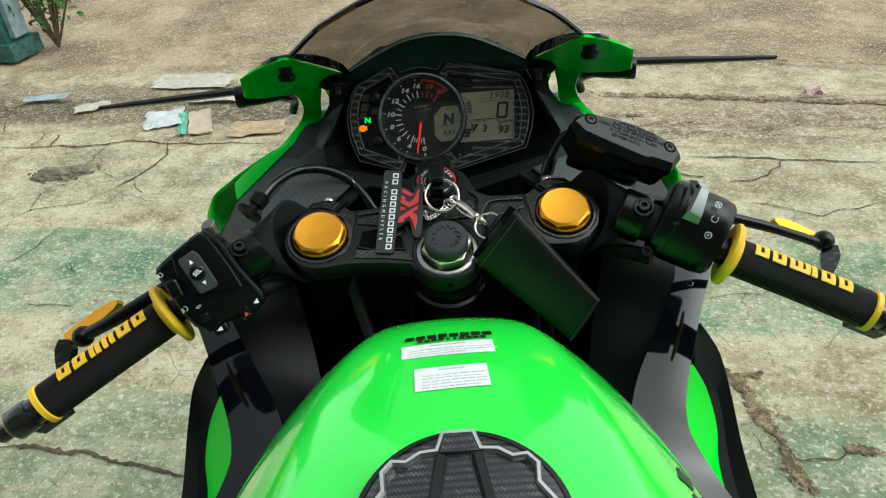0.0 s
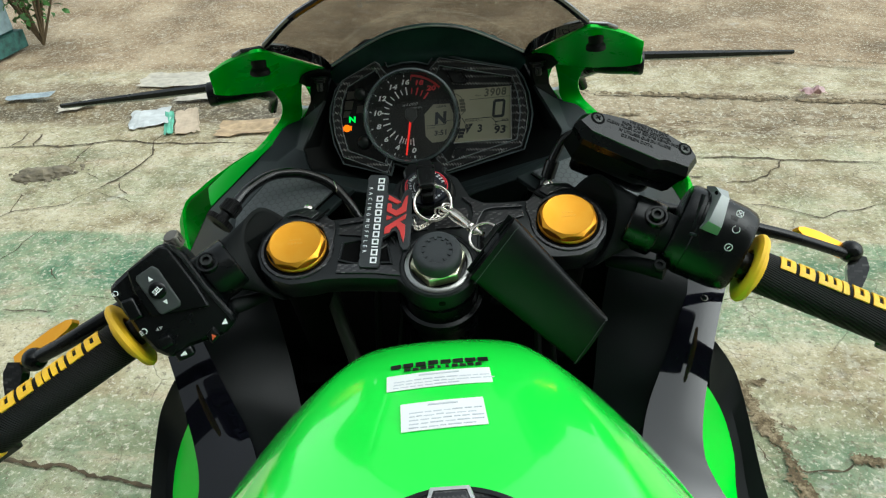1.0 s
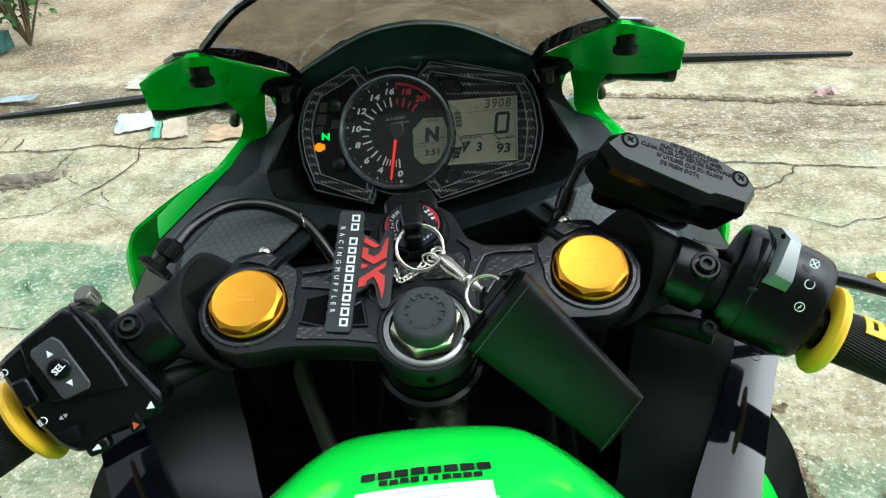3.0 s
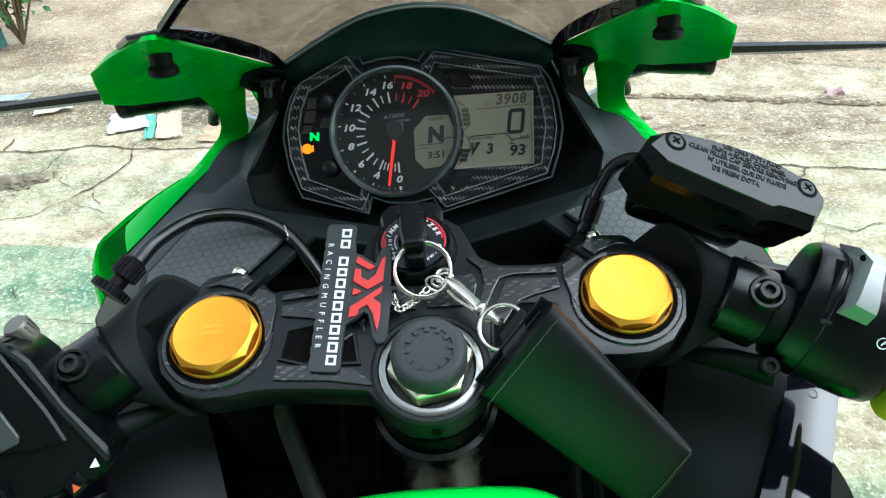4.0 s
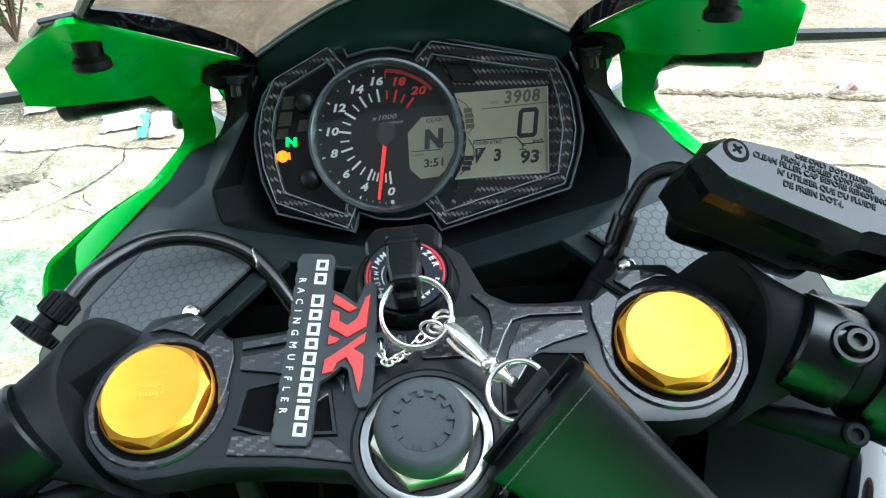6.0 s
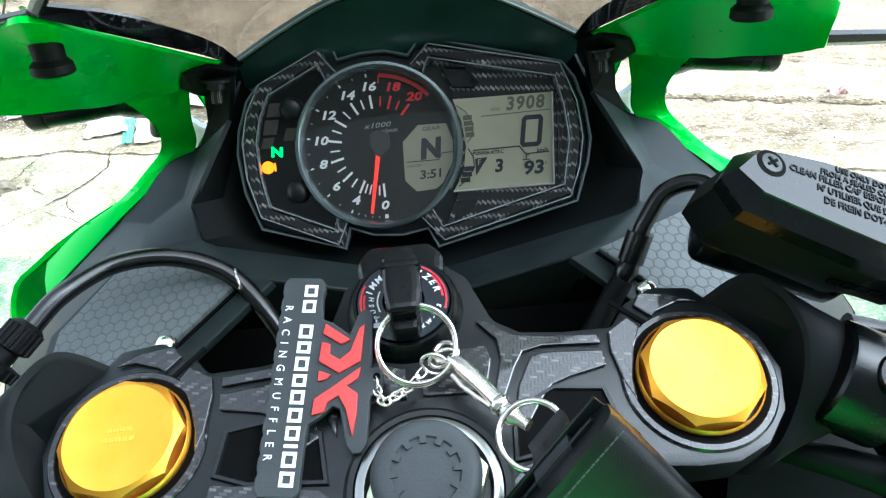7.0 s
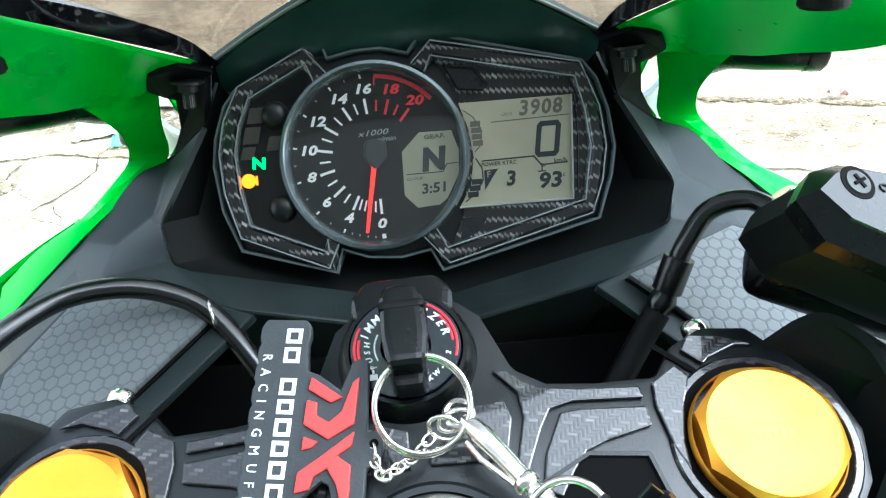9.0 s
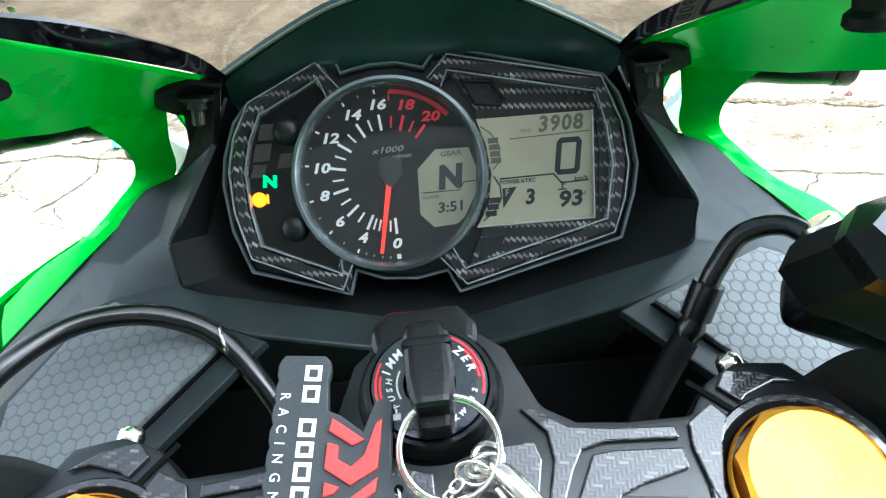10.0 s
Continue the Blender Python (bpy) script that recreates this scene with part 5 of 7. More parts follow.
# ---------------- top clamp ----------------
def clamp_outline():
    r = [(0.0, -0.0125), (0.012, -0.0095), (0.022, -0.002), (0.030, 0.009), (0.055, 0.013), (0.075, 0.015), (0.086, 0.0155), (0.098, 0.0140), (0.112, 0.0140), (0.125, 0.0195), (0.135, 0.031), (0.1395, 0.047), (0.136, 0.062), (0.127, 0.074), (0.116, 0.087), (0.100, 0.089), (0.088, 0.083), (0.080, 0.073), (0.060, 0.0735), (0.044, 0.0755), (0.034, 0.082), (0.030, 0.093), (0.026, 0.104), (0.016, 0.113), (0.0, 0.117)]
    return r + [(-x, y) for x, y in r[-2:0:-1]]


def top_clamp():
    bm = prism(clamp_outline(), -0.020, 0.0, CLAMP, 0.0022, 2)
    ob = part("top_clamp", bm, CAST, bike, "black cast fork top clamp with carbon-look trim", smooth=True, angle=35)
    # the windows through the arms, as near-black patches painted for their shade
    for s in (-1, 1):
        bm = prism([(s * 0.034, 0.024), (s * 0.062, 0.0265), (s * 0.074, 0.031), (s * 0.0705, 0.047), (s * 0.052, 0.0495), (s * 0.036, 0.042)], -0.002, 0.0006, CLAMP, 0)
        part("window_shade", bm, SHADEBLACK, ob, "near-black patch painted for the shade of the clamp arm opening")
        bm = ribbon([(s * 0.034, 0.024), (s * 0.062, 0.0265), (s * 0.074, 0.031), (s * 0.0705, 0.047), (s * 0.052, 0.0495), (s * 0.036, 0.042)], 0.0022, -0.001, 0.0018, CLAMP, closed=True)
        part("window_lip", bm, CAST, ob)
        # carbon trim stickers, each slightly domed
        for pts in ([(0.0250, 0.0105), (0.0490, 0.0160), (0.0770, 0.0195), (0.0750, 0.0275), (0.0545, 0.0255), (0.0360, 0.0215)],
                    [(0.0265, 0.0815), (0.0310, 0.0805), (0.0406, 0.0735), (0.0540, 0.0712), (0.0735, 0.0695), (0.0738, 0.0655), (0.0509, 0.0672), (0.0431, 0.0655), (0.0391, 0.0593), (0.0337, 0.0483), (0.0300, 0.0400), (0.0295, 0.0489), (0.0341, 0.0641), (0.0337, 0.0726)],
                    [(0.0460, 0.0638), (0.0524, 0.0643), (0.0740, 0.0625), (0.0740, 0.0560), (0.0590, 0.0530), (0.0518, 0.0505), (0.0468, 0.0450), (0.0414, 0.0375), (0.0362, 0.0405), (0.0390, 0.0514)],
                    [(0.0030, 0.0520), (0.0030, 0.0640), (0.0190, 0.0700), (0.0290, 0.0700), (0.0305, 0.0640), (0.0270, 0.0509)],
                    [(0.0868, 0.0755), (0.0905, 0.0705), (0.0862, 0.0620), (0.0825, 0.0495), (0.0818, 0.0400), (0.0788, 0.0481), (0.0768, 0.0626), (0.0778, 0.0701)],
                    [(0.0945, 0.0858), (0.1059, 0.0840), (0.1164, 0.0790), (0.1090, 0.0800), (0.0990, 0.0765), (0.0965, 0.0745), (0.0905, 0.0805)]):
            part("carbon_trim", prism([(s * x, y) for x, y in pts], 0.0002, 0.0017, CLAMP, 0.0006), CARBON, ob, "glossy carbon-look trim sticker")
        part("carbon_ring", lathe([(0.0256, 0.0004), (0.0264, 0.0014), (0.0284, 0.0014), (0.0292, 0.0004)], CLAMP @ at(s * 0.107, 0.047, 0), 48), CARBON, ob, "carbon-look ring round the fork cap", smooth=True)
        # gap round the cap, like the split below: near-black strip painted as shade
        part("cap_gap_shade", lathe([(0.0232, 0.0003), (0.0260, 0.0010), (0.0266, 0.0003)], CLAMP @ at(s * 0.107, 0.047, 0), 48), SHADEBLACK, ob, smooth=True)
        # split and pinch bolt
        part("clamp_slot", prism([(s * 0.0825, 0.0845), (s * 0.0950, 0.0720), (s * 0.0937, 0.0708), (s * 0.0812, 0.0830)], 0.0003, 0.0008, CLAMP), SHADEBLACK, ob)
        part("pinch_bolt", lathe([(0, 0.0042), (0.0022, 0.0038), (0.0038, 0.0026), (0.0044, 0.0008), (0.0044, -0.008)], CLAMP @ at(s * 0.1000, 0.0900, -0.0045, -62, 0, s * 20), 20), STEEL, ob, "shiny pinch bolt head", smooth=True)
        # gold fork cap: nine flats and a turned face
        m = CLAMP @ at(s * 0.107, 0.047, 0.0095)
        n, face, rings = 96, 0.0197, []
        flat = [0.0211 / math.cos((2 * math.pi * k / n) % (math.pi / 4) - math.pi / 8) for k in range(n)]
        for f, drop in ((0.0, 0.0004), (0.96, 0.0002), (1.0, 0.0), (None, 0.0), (None, -0.0125)):
            ring_pts = []
            for k in range(n):
                a = 2 * math.pi * k / n + radians(13 + s * 8)
                r = flat[k] if f is None else max(face * f, 0.0005)
                z = -drop if f is not None else (-(flat[k] - face) * 0.85 if drop == 0 else drop)
                ring_pts.append(tuple(m @ Vector((r * math.cos(a), r * math.sin(a), z))))
            rings.append(ring_pts)
        cap = part("fork_cap", loft(rings, closed=True, caps=True), GOLD, ob, "gold anodised fork cap with eight flats", smooth=True, angle=18)
        part("cap_flange", lathe([(0.0230, -0.0095), (0.0236, -0.0078), (0.0236, -0.0062), (0.0228, -0.0052)], m, 48), GOLD, cap, smooth=True)
        for x, y, h in [(-0.0036 + 0.0024 * k, 0.0022, 0.0014) for k in range(4)] + [(-0.0048 + 0.0024 * k, -0.0014, 0.0018) for k in range(5)]:
            bars("engraved_block", [(x, y, 0.0017, h)], -0.0006, -0.00022, m, PALEGOLD, cap)
    # stem nut with a rubber plug
    m = CLAMP @ at(0.002, 0.017, 0)
    part("stem_boss", lathe([(0.030, -0.015), (0.030, 0.002), (0.0285, 0.0035), (0.0265, 0.0035), (0.026, 0.001)], m, 56), MATTE, ob, smooth=True)
    part("stem_washer", lathe([(0.026, 0.0), (0.026, 0.0030), (0.0245, 0.0042), (0.0225, 0.0042), (0.0215, 0.002)], m, 56), worn("washer_steel", (0.36, 0.36, 0.34), 0.32, metal=1.0, tone=0.2), ob, "worn steel washer", smooth=True)
    part("stem_nut", prism(circle(0.0215, 6, a0=8, a1=368), 0.001, 0.0115, m, 0.0015), BRASS, ob, "zinc plated stem nut")
    part("stem_plug", lathe([(0.0175, 0.009), (0.0185, 0.011), (0.0185, 0.019), (0.0170, 0.0215), (0.0150, 0.0222), (0.0118, 0.0220), (0.0112, 0.0212), (0.0, 0.0212)], m, 48), GUNRUBBER, ob, "ribbed dark rubber plug", smooth=True)
    bm = bmesh.new()
    for k in range(12):
        a = radians(30 * k)
        prism([(0.0092, -0.0010), (0.0118, -0.0012), (0.0118, 0.0012), (0.0092, 0.0010)], 0.0208, 0.0223, m @ Matrix.Rotation(a, 4, 'Z'), 0, bm=bm)
    part("plug_teeth", bm, GUNRUBBER, ob)
    # flat near-black disc painted for the shade of the hole
    part("grub_hole", lathe([(0.0026, 0.0), (0.0026, 0.001), (0, 0.001)], CLAMP @ at(0.002, -0.0128, -0.006, 90), 14), SHADEBLACK, ob)
    return ob


clamp = top_clamp()


def ignition():
    m = CLAMP @ at(-0.001, 0.0905, 0.0)
    ob = part("ignition_switch", lathe([(0.0270, -0.03), (0.0262, -0.006), (0.0235, 0.001), (0.0222, 0.006), (0.0205, 0.0082), (0.0192, 0.0082), (0.0190, 0.0065)], m, 56), BLACK, bike, "black ignition lock with printed ring", smooth=True)
    part("hood_lip", prism([(-0.0175, 0.012), (0.0175, 0.012), (0.0185, 0.022), (0.0130, 0.0295), (-0.0130, 0.0295), (-0.0185, 0.022)], -0.016, 0.0075, m, 0.004, 3), BLACK, ob)
    part("dial_ring", lathe([(0.0188, 0.0070), (0.0184, 0.0088), (0.0085, 0.0088), (0.0075, 0.006), (0, 0.006)], m, 56), worn("navy_black_ring", (0.004, 0.006, 0.014), 0.12, coat=1.0), ob, "glossy dark printed ring", smooth=True)
    for a0, a1, r in ((150, 215, 0.0172), (-20, 60, 0.0172), (165, 206, 0.0158), (0, 40, 0.0158)):
        part("red_arc", ribbon(circle(r, 12, 0, 0, a0, a1), 0.0009, 0.0087, 0.0090, m), REDPRINT, ob)
    for text, r, mid, step, size, mat in (("IMMOBILIZER", 0.0142, 88, 14.5, 0.0040, WHITE), ("PUSH", 0.0128, 192, 13, 0.0028, WHITE), ("KW-12", 0.0146, -40, 11, 0.0024, WHITE)):
        for k, ch in enumerate(text):
            low = text == "KW-12"
            a = mid + step * ((len(text) - 1) / 2 - k) * (-1 if low else 1)
            rot = a + 90 if low else a - 90
            writing("ring_letter", ch, size, m @ at(r * math.cos(radians(a)), r * math.sin(radians(a)), 0.0089, 0, 0, rot), mat, ob, 0.0001, 0.2, bold=0.02)
    part("ring_arrow", ribbon(circle(0.0104, 8, 0, 0, 150, 205), 0.0006, 0.0087, 0.0090, m), WHITE, ob)
    bars("lock_icon", [(-0.0112, -0.0102, 0.0026, 0.0021), (-0.0112, -0.0083, 0.0007, 0.0013)], 0.0087, 0.0090, m, WHITE, ob)
    return ob


ignition()


# ---------------- handlebars ----------------
def handlebar(s):
    T = TURN
    V = lambda x, y, z: T @ Vector((s * x, y, z))
    P0, P1 = Vector((0.135, 0.060, 0.002)), (Vector((0.342, -0.048, -0.0765)) if s < 0 else Vector((0.342, -0.035, -0.0715)))
    d = (P1 - P0)
    along = lambda x: P0 + d * ((x - 0.135) / 0.207)
    def fr(x, up=(0, -0.6, 0.8)):
        a, b = along(x), along(x + 0.01)
        return axis_frame(V(*a), V(*b), T.to_3x3() @ Vector((s * up[0], up[1], up[2])))
    ob = part("handlebar", tube([V(*along(0.170)), V(*along(0.352))], 0.011, 20), BLACK, bike, "black clip-on handlebar", smooth=True)
    # cup that rises beside the fork cap, and its neck
    loop = smooth_path([(s * x, y, w) for x, y, w in ((0.1185, 0.0790, -0.002), (0.1300, 0.0815, 0.009), (0.1375, 0.0790, 0.0135), (0.1450, 0.0700, 0.0135), (0.1480, 0.0570, 0.0110), (0.1465, 0.0440, 0.0045), (0.1410, 0.0310, -0.0050), (0.1310, 0.0190, -0.0140), (0.1200, 0.0180, -0.0230), (0.1120, 0.0350, -0.0290), (0.1110, 0.0600, -0.0250), (0.1185, 0.0790, -0.002))], 5)[:-1]
    mid = sum(loop, Vector()) / len(loop)
    loop, mid = [CLAMP @ q for q in loop], CLAMP @ mid
    n0, n1 = fr(0.166), fr(0.186)
    def neck(m, r):
        axis = m.to_3x3().col[2]
        out = []
        for q in loop:
            d = q - mid
            d = (d - axis * d.dot(axis)).normalized()
            out.append(m.translation + d * r)
        return out
    ends = neck(n0, 0.0185)
    half = [a.lerp(b, 0.45) for a, b in zip(loop, ends)]
    lip = [mid + (q - mid) * 1.05 for q in loop]
    deep = [a.lerp(b, 0.55) for a, b in zip([mid + (q - mid) * 0.90 for q in loop], neck(n0, 0.012))]
    part("bar_cup", loft([[tuple(q) for q in row] for row in (deep, [mid + (q - mid) * 0.94 for q in loop], loop, lip, half, ends, neck(n1, 0.0165))], closed=True, caps=True), DULL, ob, "flared black clamp cup beside the fork cap", smooth=True, angle=50)
    # bracket with its socket bolt
    m = fr(0.166)
    br = part("lever_bracket", prism(circle(0.0215, 32), -0.012, 0.013, m, 0.003, 3), BLACK, ob, "black lever clamp bracket", smooth=True, angle=30)
    mb = axis_frame(V(0.173, 0.040, -0.008), V(0.171, 0.028, 0.012), T.to_3x3() @ Vector((0, 1, 0)))
    part("bracket_boss", lathe([(0.0095, 0.002), (0.0090, 0.0185), (0.0082, 0.0197), (0.0068, 0.0197), (0.0066, 0.015)], mb, 24), BLACK, br, smooth=True)
    part("socket_bolt", lathe([(0.0050, 0.014), (0.0050, 0.0220), (0.0045, 0.0230), (0.0027, 0.0230), (0.0027, 0.0195), (0, 0.0195)], mb, 24), BOLT, br, "dull steel socket bolt", smooth=True)
    tab = part("lever_perch", tube([V(0.140, 0.045, -0.040), V(0.160, 0.030, -0.036), V(0.178, 0.018, -0.036)], [0.005, 0.0065, 0.0075], 14), DULL, br, smooth=True)
    part("perch_bolt", lathe([(0.0050, 0.0), (0.0050, 0.003), (0.0040, 0.004), (0.0025, 0.004), (0.0025, 0.002), (0, 0.002)], axis_frame(V(0.172, 0.016, -0.029), V(0.170, 0.004, -0.012), T.to_3x3() @ Vector((0, 1, 0))), 18), DULL, tab, smooth=True)
    # grip
    start, end = (0.238, 0.337) if s < 0 else (0.244, 0.346)
    g0, g1 = along(start), along(end)
    m = fr(start)
    GL = (g1 - g0).length
    grip = part("grip", lathe([(0.0150, 0.0), (0.0172, 0.002), (0.0166, 0.006), (0.0161, GL * 0.5), (0.0164, GL - 0.004), (0.0150, GL)], m, 40), GRIP, ob, "ribbed black rubber grip", smooth=True)
    part("grip_flange", lathe([(0.0140, -0.0056), (0.0250, -0.0062), (0.0276, -0.0044), (0.0282, -0.0018), (0.0268, 0.0006), (0.0225, 0.0016), (0.0180, 0.0028), (0.0165, 0.0050)], m, 44), YELLOW, grip, "yellow rubber flange", smooth=True)
    part("grip_band", lathe([(0.0162, GL - 0.002), (0.0176, GL - 0.001), (0.0176, GL + 0.0030), (0.0150, GL + 0.004)], m, 40), YELLOW, grip, "yellow rubber end band", smooth=True)
    # raised yellow block shapes wrapped on the grip
    def wrap(z0, z1, a0, a1, r0=0.0160, r1=0.0174):
        n = 3
        rows = []
        for z in (z0, z1):
            rows.append([(r1 * math.sin(radians(a0 + (a1 - a0) * k / n)), r1 * math.cos(radians(a0 + (a1 - a0) * k / n)), z) for k in range(n + 1)])
        b = thicken(loft(rows), 0.0012)
        b.transform(m)
        join(bmk, b)
        return bmk
    for k, w in enumerate((1, 1, 1.5, 0.4, 1, 1)):
        z = 0.014 + (0, 0.0145, 0.029, 0.0475, 0.0555, 0.070)[k]
        lw = 0.0115 * w
        bmk = bmesh.new()
        mid = -33 if s < 0 else 33
        wrap(z, z + lw, mid - 27, mid - 14)
        wrap(z, z + min(lw, 0.0042), mid - 27, mid + 27)
        if w > 0.5:
            wrap(z + lw - 0.0042, z + lw, mid - 27, mid + 27)
            if w > 1.2:
                wrap(z + lw / 2 - 0.0020, z + lw / 2 + 0.0020, mid - 14, mid + 27)
            else:
                wrap(z, z + lw, mid + 14, mid + 27)
        part("grip_mark", bmk, YELLOW, grip, "raised yellow block shape")
    # bar end with a guard mount
    m = fr(end)
    part("bar_end", lathe([(0.0115, 0.003), (0.0115, 0.012), (0.0132, 0.013), (0.0136, 0.016), (0.0136, 0.029), (0.0120, 0.031), (0.0076, 0.032), (0.0076, 0.041), (0.0064, 0.043), (0, 0.043)], m, 28), carbon("carbon_bar_end", 0.0026, 0.09) if s < 0 else bpy.data.materials["carbon_bar_end"], ob, "carbon-look bar end weight", smooth=True)
    part("guard_block", box(0.020, 0.022, 0.030, m @ at(0, -0.020, 0.010), 0.003), BLACK, ob)
    part("end_ring", lathe([(0.0082, 0.0318), (0.0090, 0.0325), (0.0082, 0.0334)], m, 24), GOLD, ob, "thin gold ring on the bar end", smooth=True)
    # lever with its blade, gold adjuster and guard tip
    lv = part("lever", tube(smooth_path([V(*q) for q in (((0.185, 0.072, -0.017), (0.235, 0.049, -0.030), (0.290, 0.033, -0.051), (0.330, 0.0335, -0.070)) if s < 0 else ((0.185, 0.0815, -0.015), (0.235, 0.0690, -0.0265), (0.296, 0.0590, -0.0440), (0.350, 0.0580, -0.0680)))], 5), [(0.0085 if s < 0 else 0.0064) * (1 - 0.27 * min(k, 12) / 12) for k in range(16)], 12), BLACK, ob, "black hand lever with a ball end", smooth=True)
    bm = bmesh.new()
    bmesh.ops.create_uvsphere(bm, u_segments=18, v_segments=12, radius=0.0098)
    bm.transform(Matrix.Translation(V(0.335, 0.034, -0.0725) if s < 0 else V(0.3575, 0.0605, -0.0690)))
    part("ball_end", bm, BLACK, lv, smooth=True)
    ga, gb = (V(0.303, 0.048, -0.052), V(0.350, 0.045, -0.079)) if s < 0 else (V(0.314, 0.069, -0.0495), V(0.352, 0.0655, -0.071))
    m = axis_frame(ga, gb, T.to_3x3() @ Vector((0, -0.5, 0.85)))
    gl = (gb - ga).length
    part("lever_extension", loft([[tuple(m @ Vector(q)) for q in ((-w, -0.003, z), (w, -0.003, z), (w * 1.1, 0.0, z), (w, 0.004, z), (-w, 0.004, z), (-w * 1.1, 0, z))] for z, w in ((-0.006, 0.0015), (0.000, 0.0042), (gl * 0.35, 0.0062), (gl * 0.75, 0.0058), (gl, 0.0056), (gl + 0.008, 0.0052))], closed=True, caps=True), GOLD, lv, "gold anodised lever extension", smooth=True)
    m = axis_frame(*((V(0.357, 0.040, -0.084), V(0.359, 0.024, -0.101)) if s < 0 else (V(0.3655, 0.058, -0.079), V(0.3590, 0.046, -0.090))), T.to_3x3() @ Vector((0, 0, 1)))
    part("guard_tip", loft([[tuple(m @ Vector(q)) for q in ((-w, -0.005, z), (w, -0.005, z), (w, 0.005, z), (-w, 0.005, z))] for z, w in ((-0.004, 0.005), (0.005, 0.0085), (0.014, 0.0075), (0.024, 0.005))], closed=True, caps=True), bpy.data.materials["carbon_bar_end"], lv)
    return ob


HL = handlebar(-1)
HR = handlebar(1)


# switch gear: frames with x along the bar, y up the face, z towards the rider
def face_frame(origin, x, z):
    x, z = Vector(x).normalized(), Vector(z)
    z = (z - x * z.dot(x)).normalized()
    y = z.cross(x)
    m = Matrix((x, y, z)).transposed().to_4x4()
    m.translation = origin
    return m


def left_switches():
    ob = HL
    f = face_frame((-0.199, -0.007, 0.006), (0.86, 0.41, 0.31), (0.215, -0.834, 0.508))
    out = [(-0.0297, 0.0205), (-0.0097, 0.0245), (0.0180, 0.0285), (0.0250, 0.0239), (0.0284, 0.0109), (0.0285, -0.0139), (0.0339, -0.0480), (0.0210, -0.0540), (-0.0066, -0.0470), (-0.0219, -0.0475), (-0.0280, -0.0364), (-0.0305, -0.0200)]
    sw = part("switch_housing", prism(out, -0.050, -0.003, f, 0.007, 3), BLACK, ob, "black switch housing with printed symbols", smooth=True, angle=30)
    part("raised_panel", prism([(-0.0105, 0.0235), (0.0175, 0.0265), (0.0220, 0.0220), (0.0235, -0.012), (0.0225, -0.0300), (-0.004, -0.0185), (-0.0155, -0.0135), (-0.0150, 0.008)], -0.006, 0.0015, f, 0.003, 3), BLACK, sw, smooth=True, angle=30)
    part("seam_ridge", ribbon([(0.0215, 0.025), (0.0255, 0.0105), (0.0262, -0.0150), (0.0300, -0.0470)], 0.0018, -0.005, -0.0015, f), MATTE, sw)
    mode = part("mode_button", prism([(-0.0070, -0.0165), (0.0060, -0.0180), (0.0082, -0.0155), (0.0084, 0.0125), (0.0062, 0.0170), (-0.0066, 0.0165), (-0.0086, 0.0140), (-0.0086, -0.0140)], 0.0008, 0.0034, f, 0.0014, 3), BTN, sw, "dark grey rocker button with arrows")
    part("button_cap", lathe([(0.0062, 0.002), (0.0062, 0.0046), (0.0052, 0.0054), (0, 0.0054)], f, 28), BLACK, mode, smooth=True)
    writing("button_print", "SEL", 0.0050, f @ at(0, 0, 0.0056, 0, 0, 14), WHITE, mode, bold=0.02)
    for dy, flip in ((0.0098, 1), (-0.0100, -1)):
        part("arrow_print", prism([(-0.0017, dy - 0.0016 * flip), (0.0017, dy - 0.0016 * flip), (0, dy + 0.0020 * flip)], 0.0033, 0.0037, f), WHITE, mode)
    part("pass_button", prism([(-0.0285, -0.0085), (-0.0190, -0.0110), (-0.0165, 0.0060), (-0.0265, 0.0075)], -0.006, 0.0020, f, 0.003, 3), BLACK, sw, smooth=True)
    Z = -0.0029
    for x, y, s in ((-0.0262, 0.0140, 1.0), (-0.0255, -0.0195, 1.2)):
        part("lamp_icon", ribbon(circle(0.0017 * s, 10, x, y, -90, 90), 0.0005, Z, Z + 0.0002, f @ at(0, 0, 0)), WHITE, sw)
        bars("lamp_icon", [(x - 0.0016 * s, y + 0.0011 * s - 0.0008 * s * k, 0.0018 * s, 0.0004) for k in range(4)], Z, Z + 0.0002, f, WHITE, sw)
    part("turn_switch", prism([(-0.0225, -0.0375), (-0.0125, -0.0390), (-0.0110, -0.0305), (-0.0210, -0.0290)], -0.006, 0.0035, f, 0.002), BLACK, sw)
    for flip in (-1, 1):
        part("turn_icon", prism([(-0.0158 + flip * 0.0005, -0.0250), (-0.0158 + flip * 0.0005, -0.0222), (-0.0158 + flip * 0.0028, -0.0236)], Z, Z + 0.0002, f), DIMPRINT, sw)
    part("horn_button", prism([(-0.0190, -0.0520), (-0.0060, -0.0540), (-0.0045, -0.0455), (-0.0185, -0.0440)], -0.014, -0.0045, f, 0.003, 3), BLACK, sw, smooth=True)
    part("horn_icon", prism([(-0.0148, -0.0490), (-0.0105, -0.0505), (-0.0105, -0.0470), (-0.0148, -0.0482)], -0.0046, -0.0042, f), WHITE, sw)
    part("hazard_button", prism([(0.0080, -0.0540), (0.0170, -0.0520), (0.0165, -0.0430), (0.0085, -0.0450)], -0.008, -0.0010, f, 0.002), BLACK, sw)
    part("hazard_icon", prism([(0.0102, -0.0512), (0.0142, -0.0505), (0.0122, -0.0470)], -0.0011, -0.0007, f), worn("orange_print", (0.55, 0.09, 0.03), 0.5), sw, "orange hazard triangle")
    part("arrow_print", prism([(0.0215, -0.0455), (0.0262, -0.0430), (0.0255, -0.0475)], Z, Z + 0.0003, f), WHITE, sw)
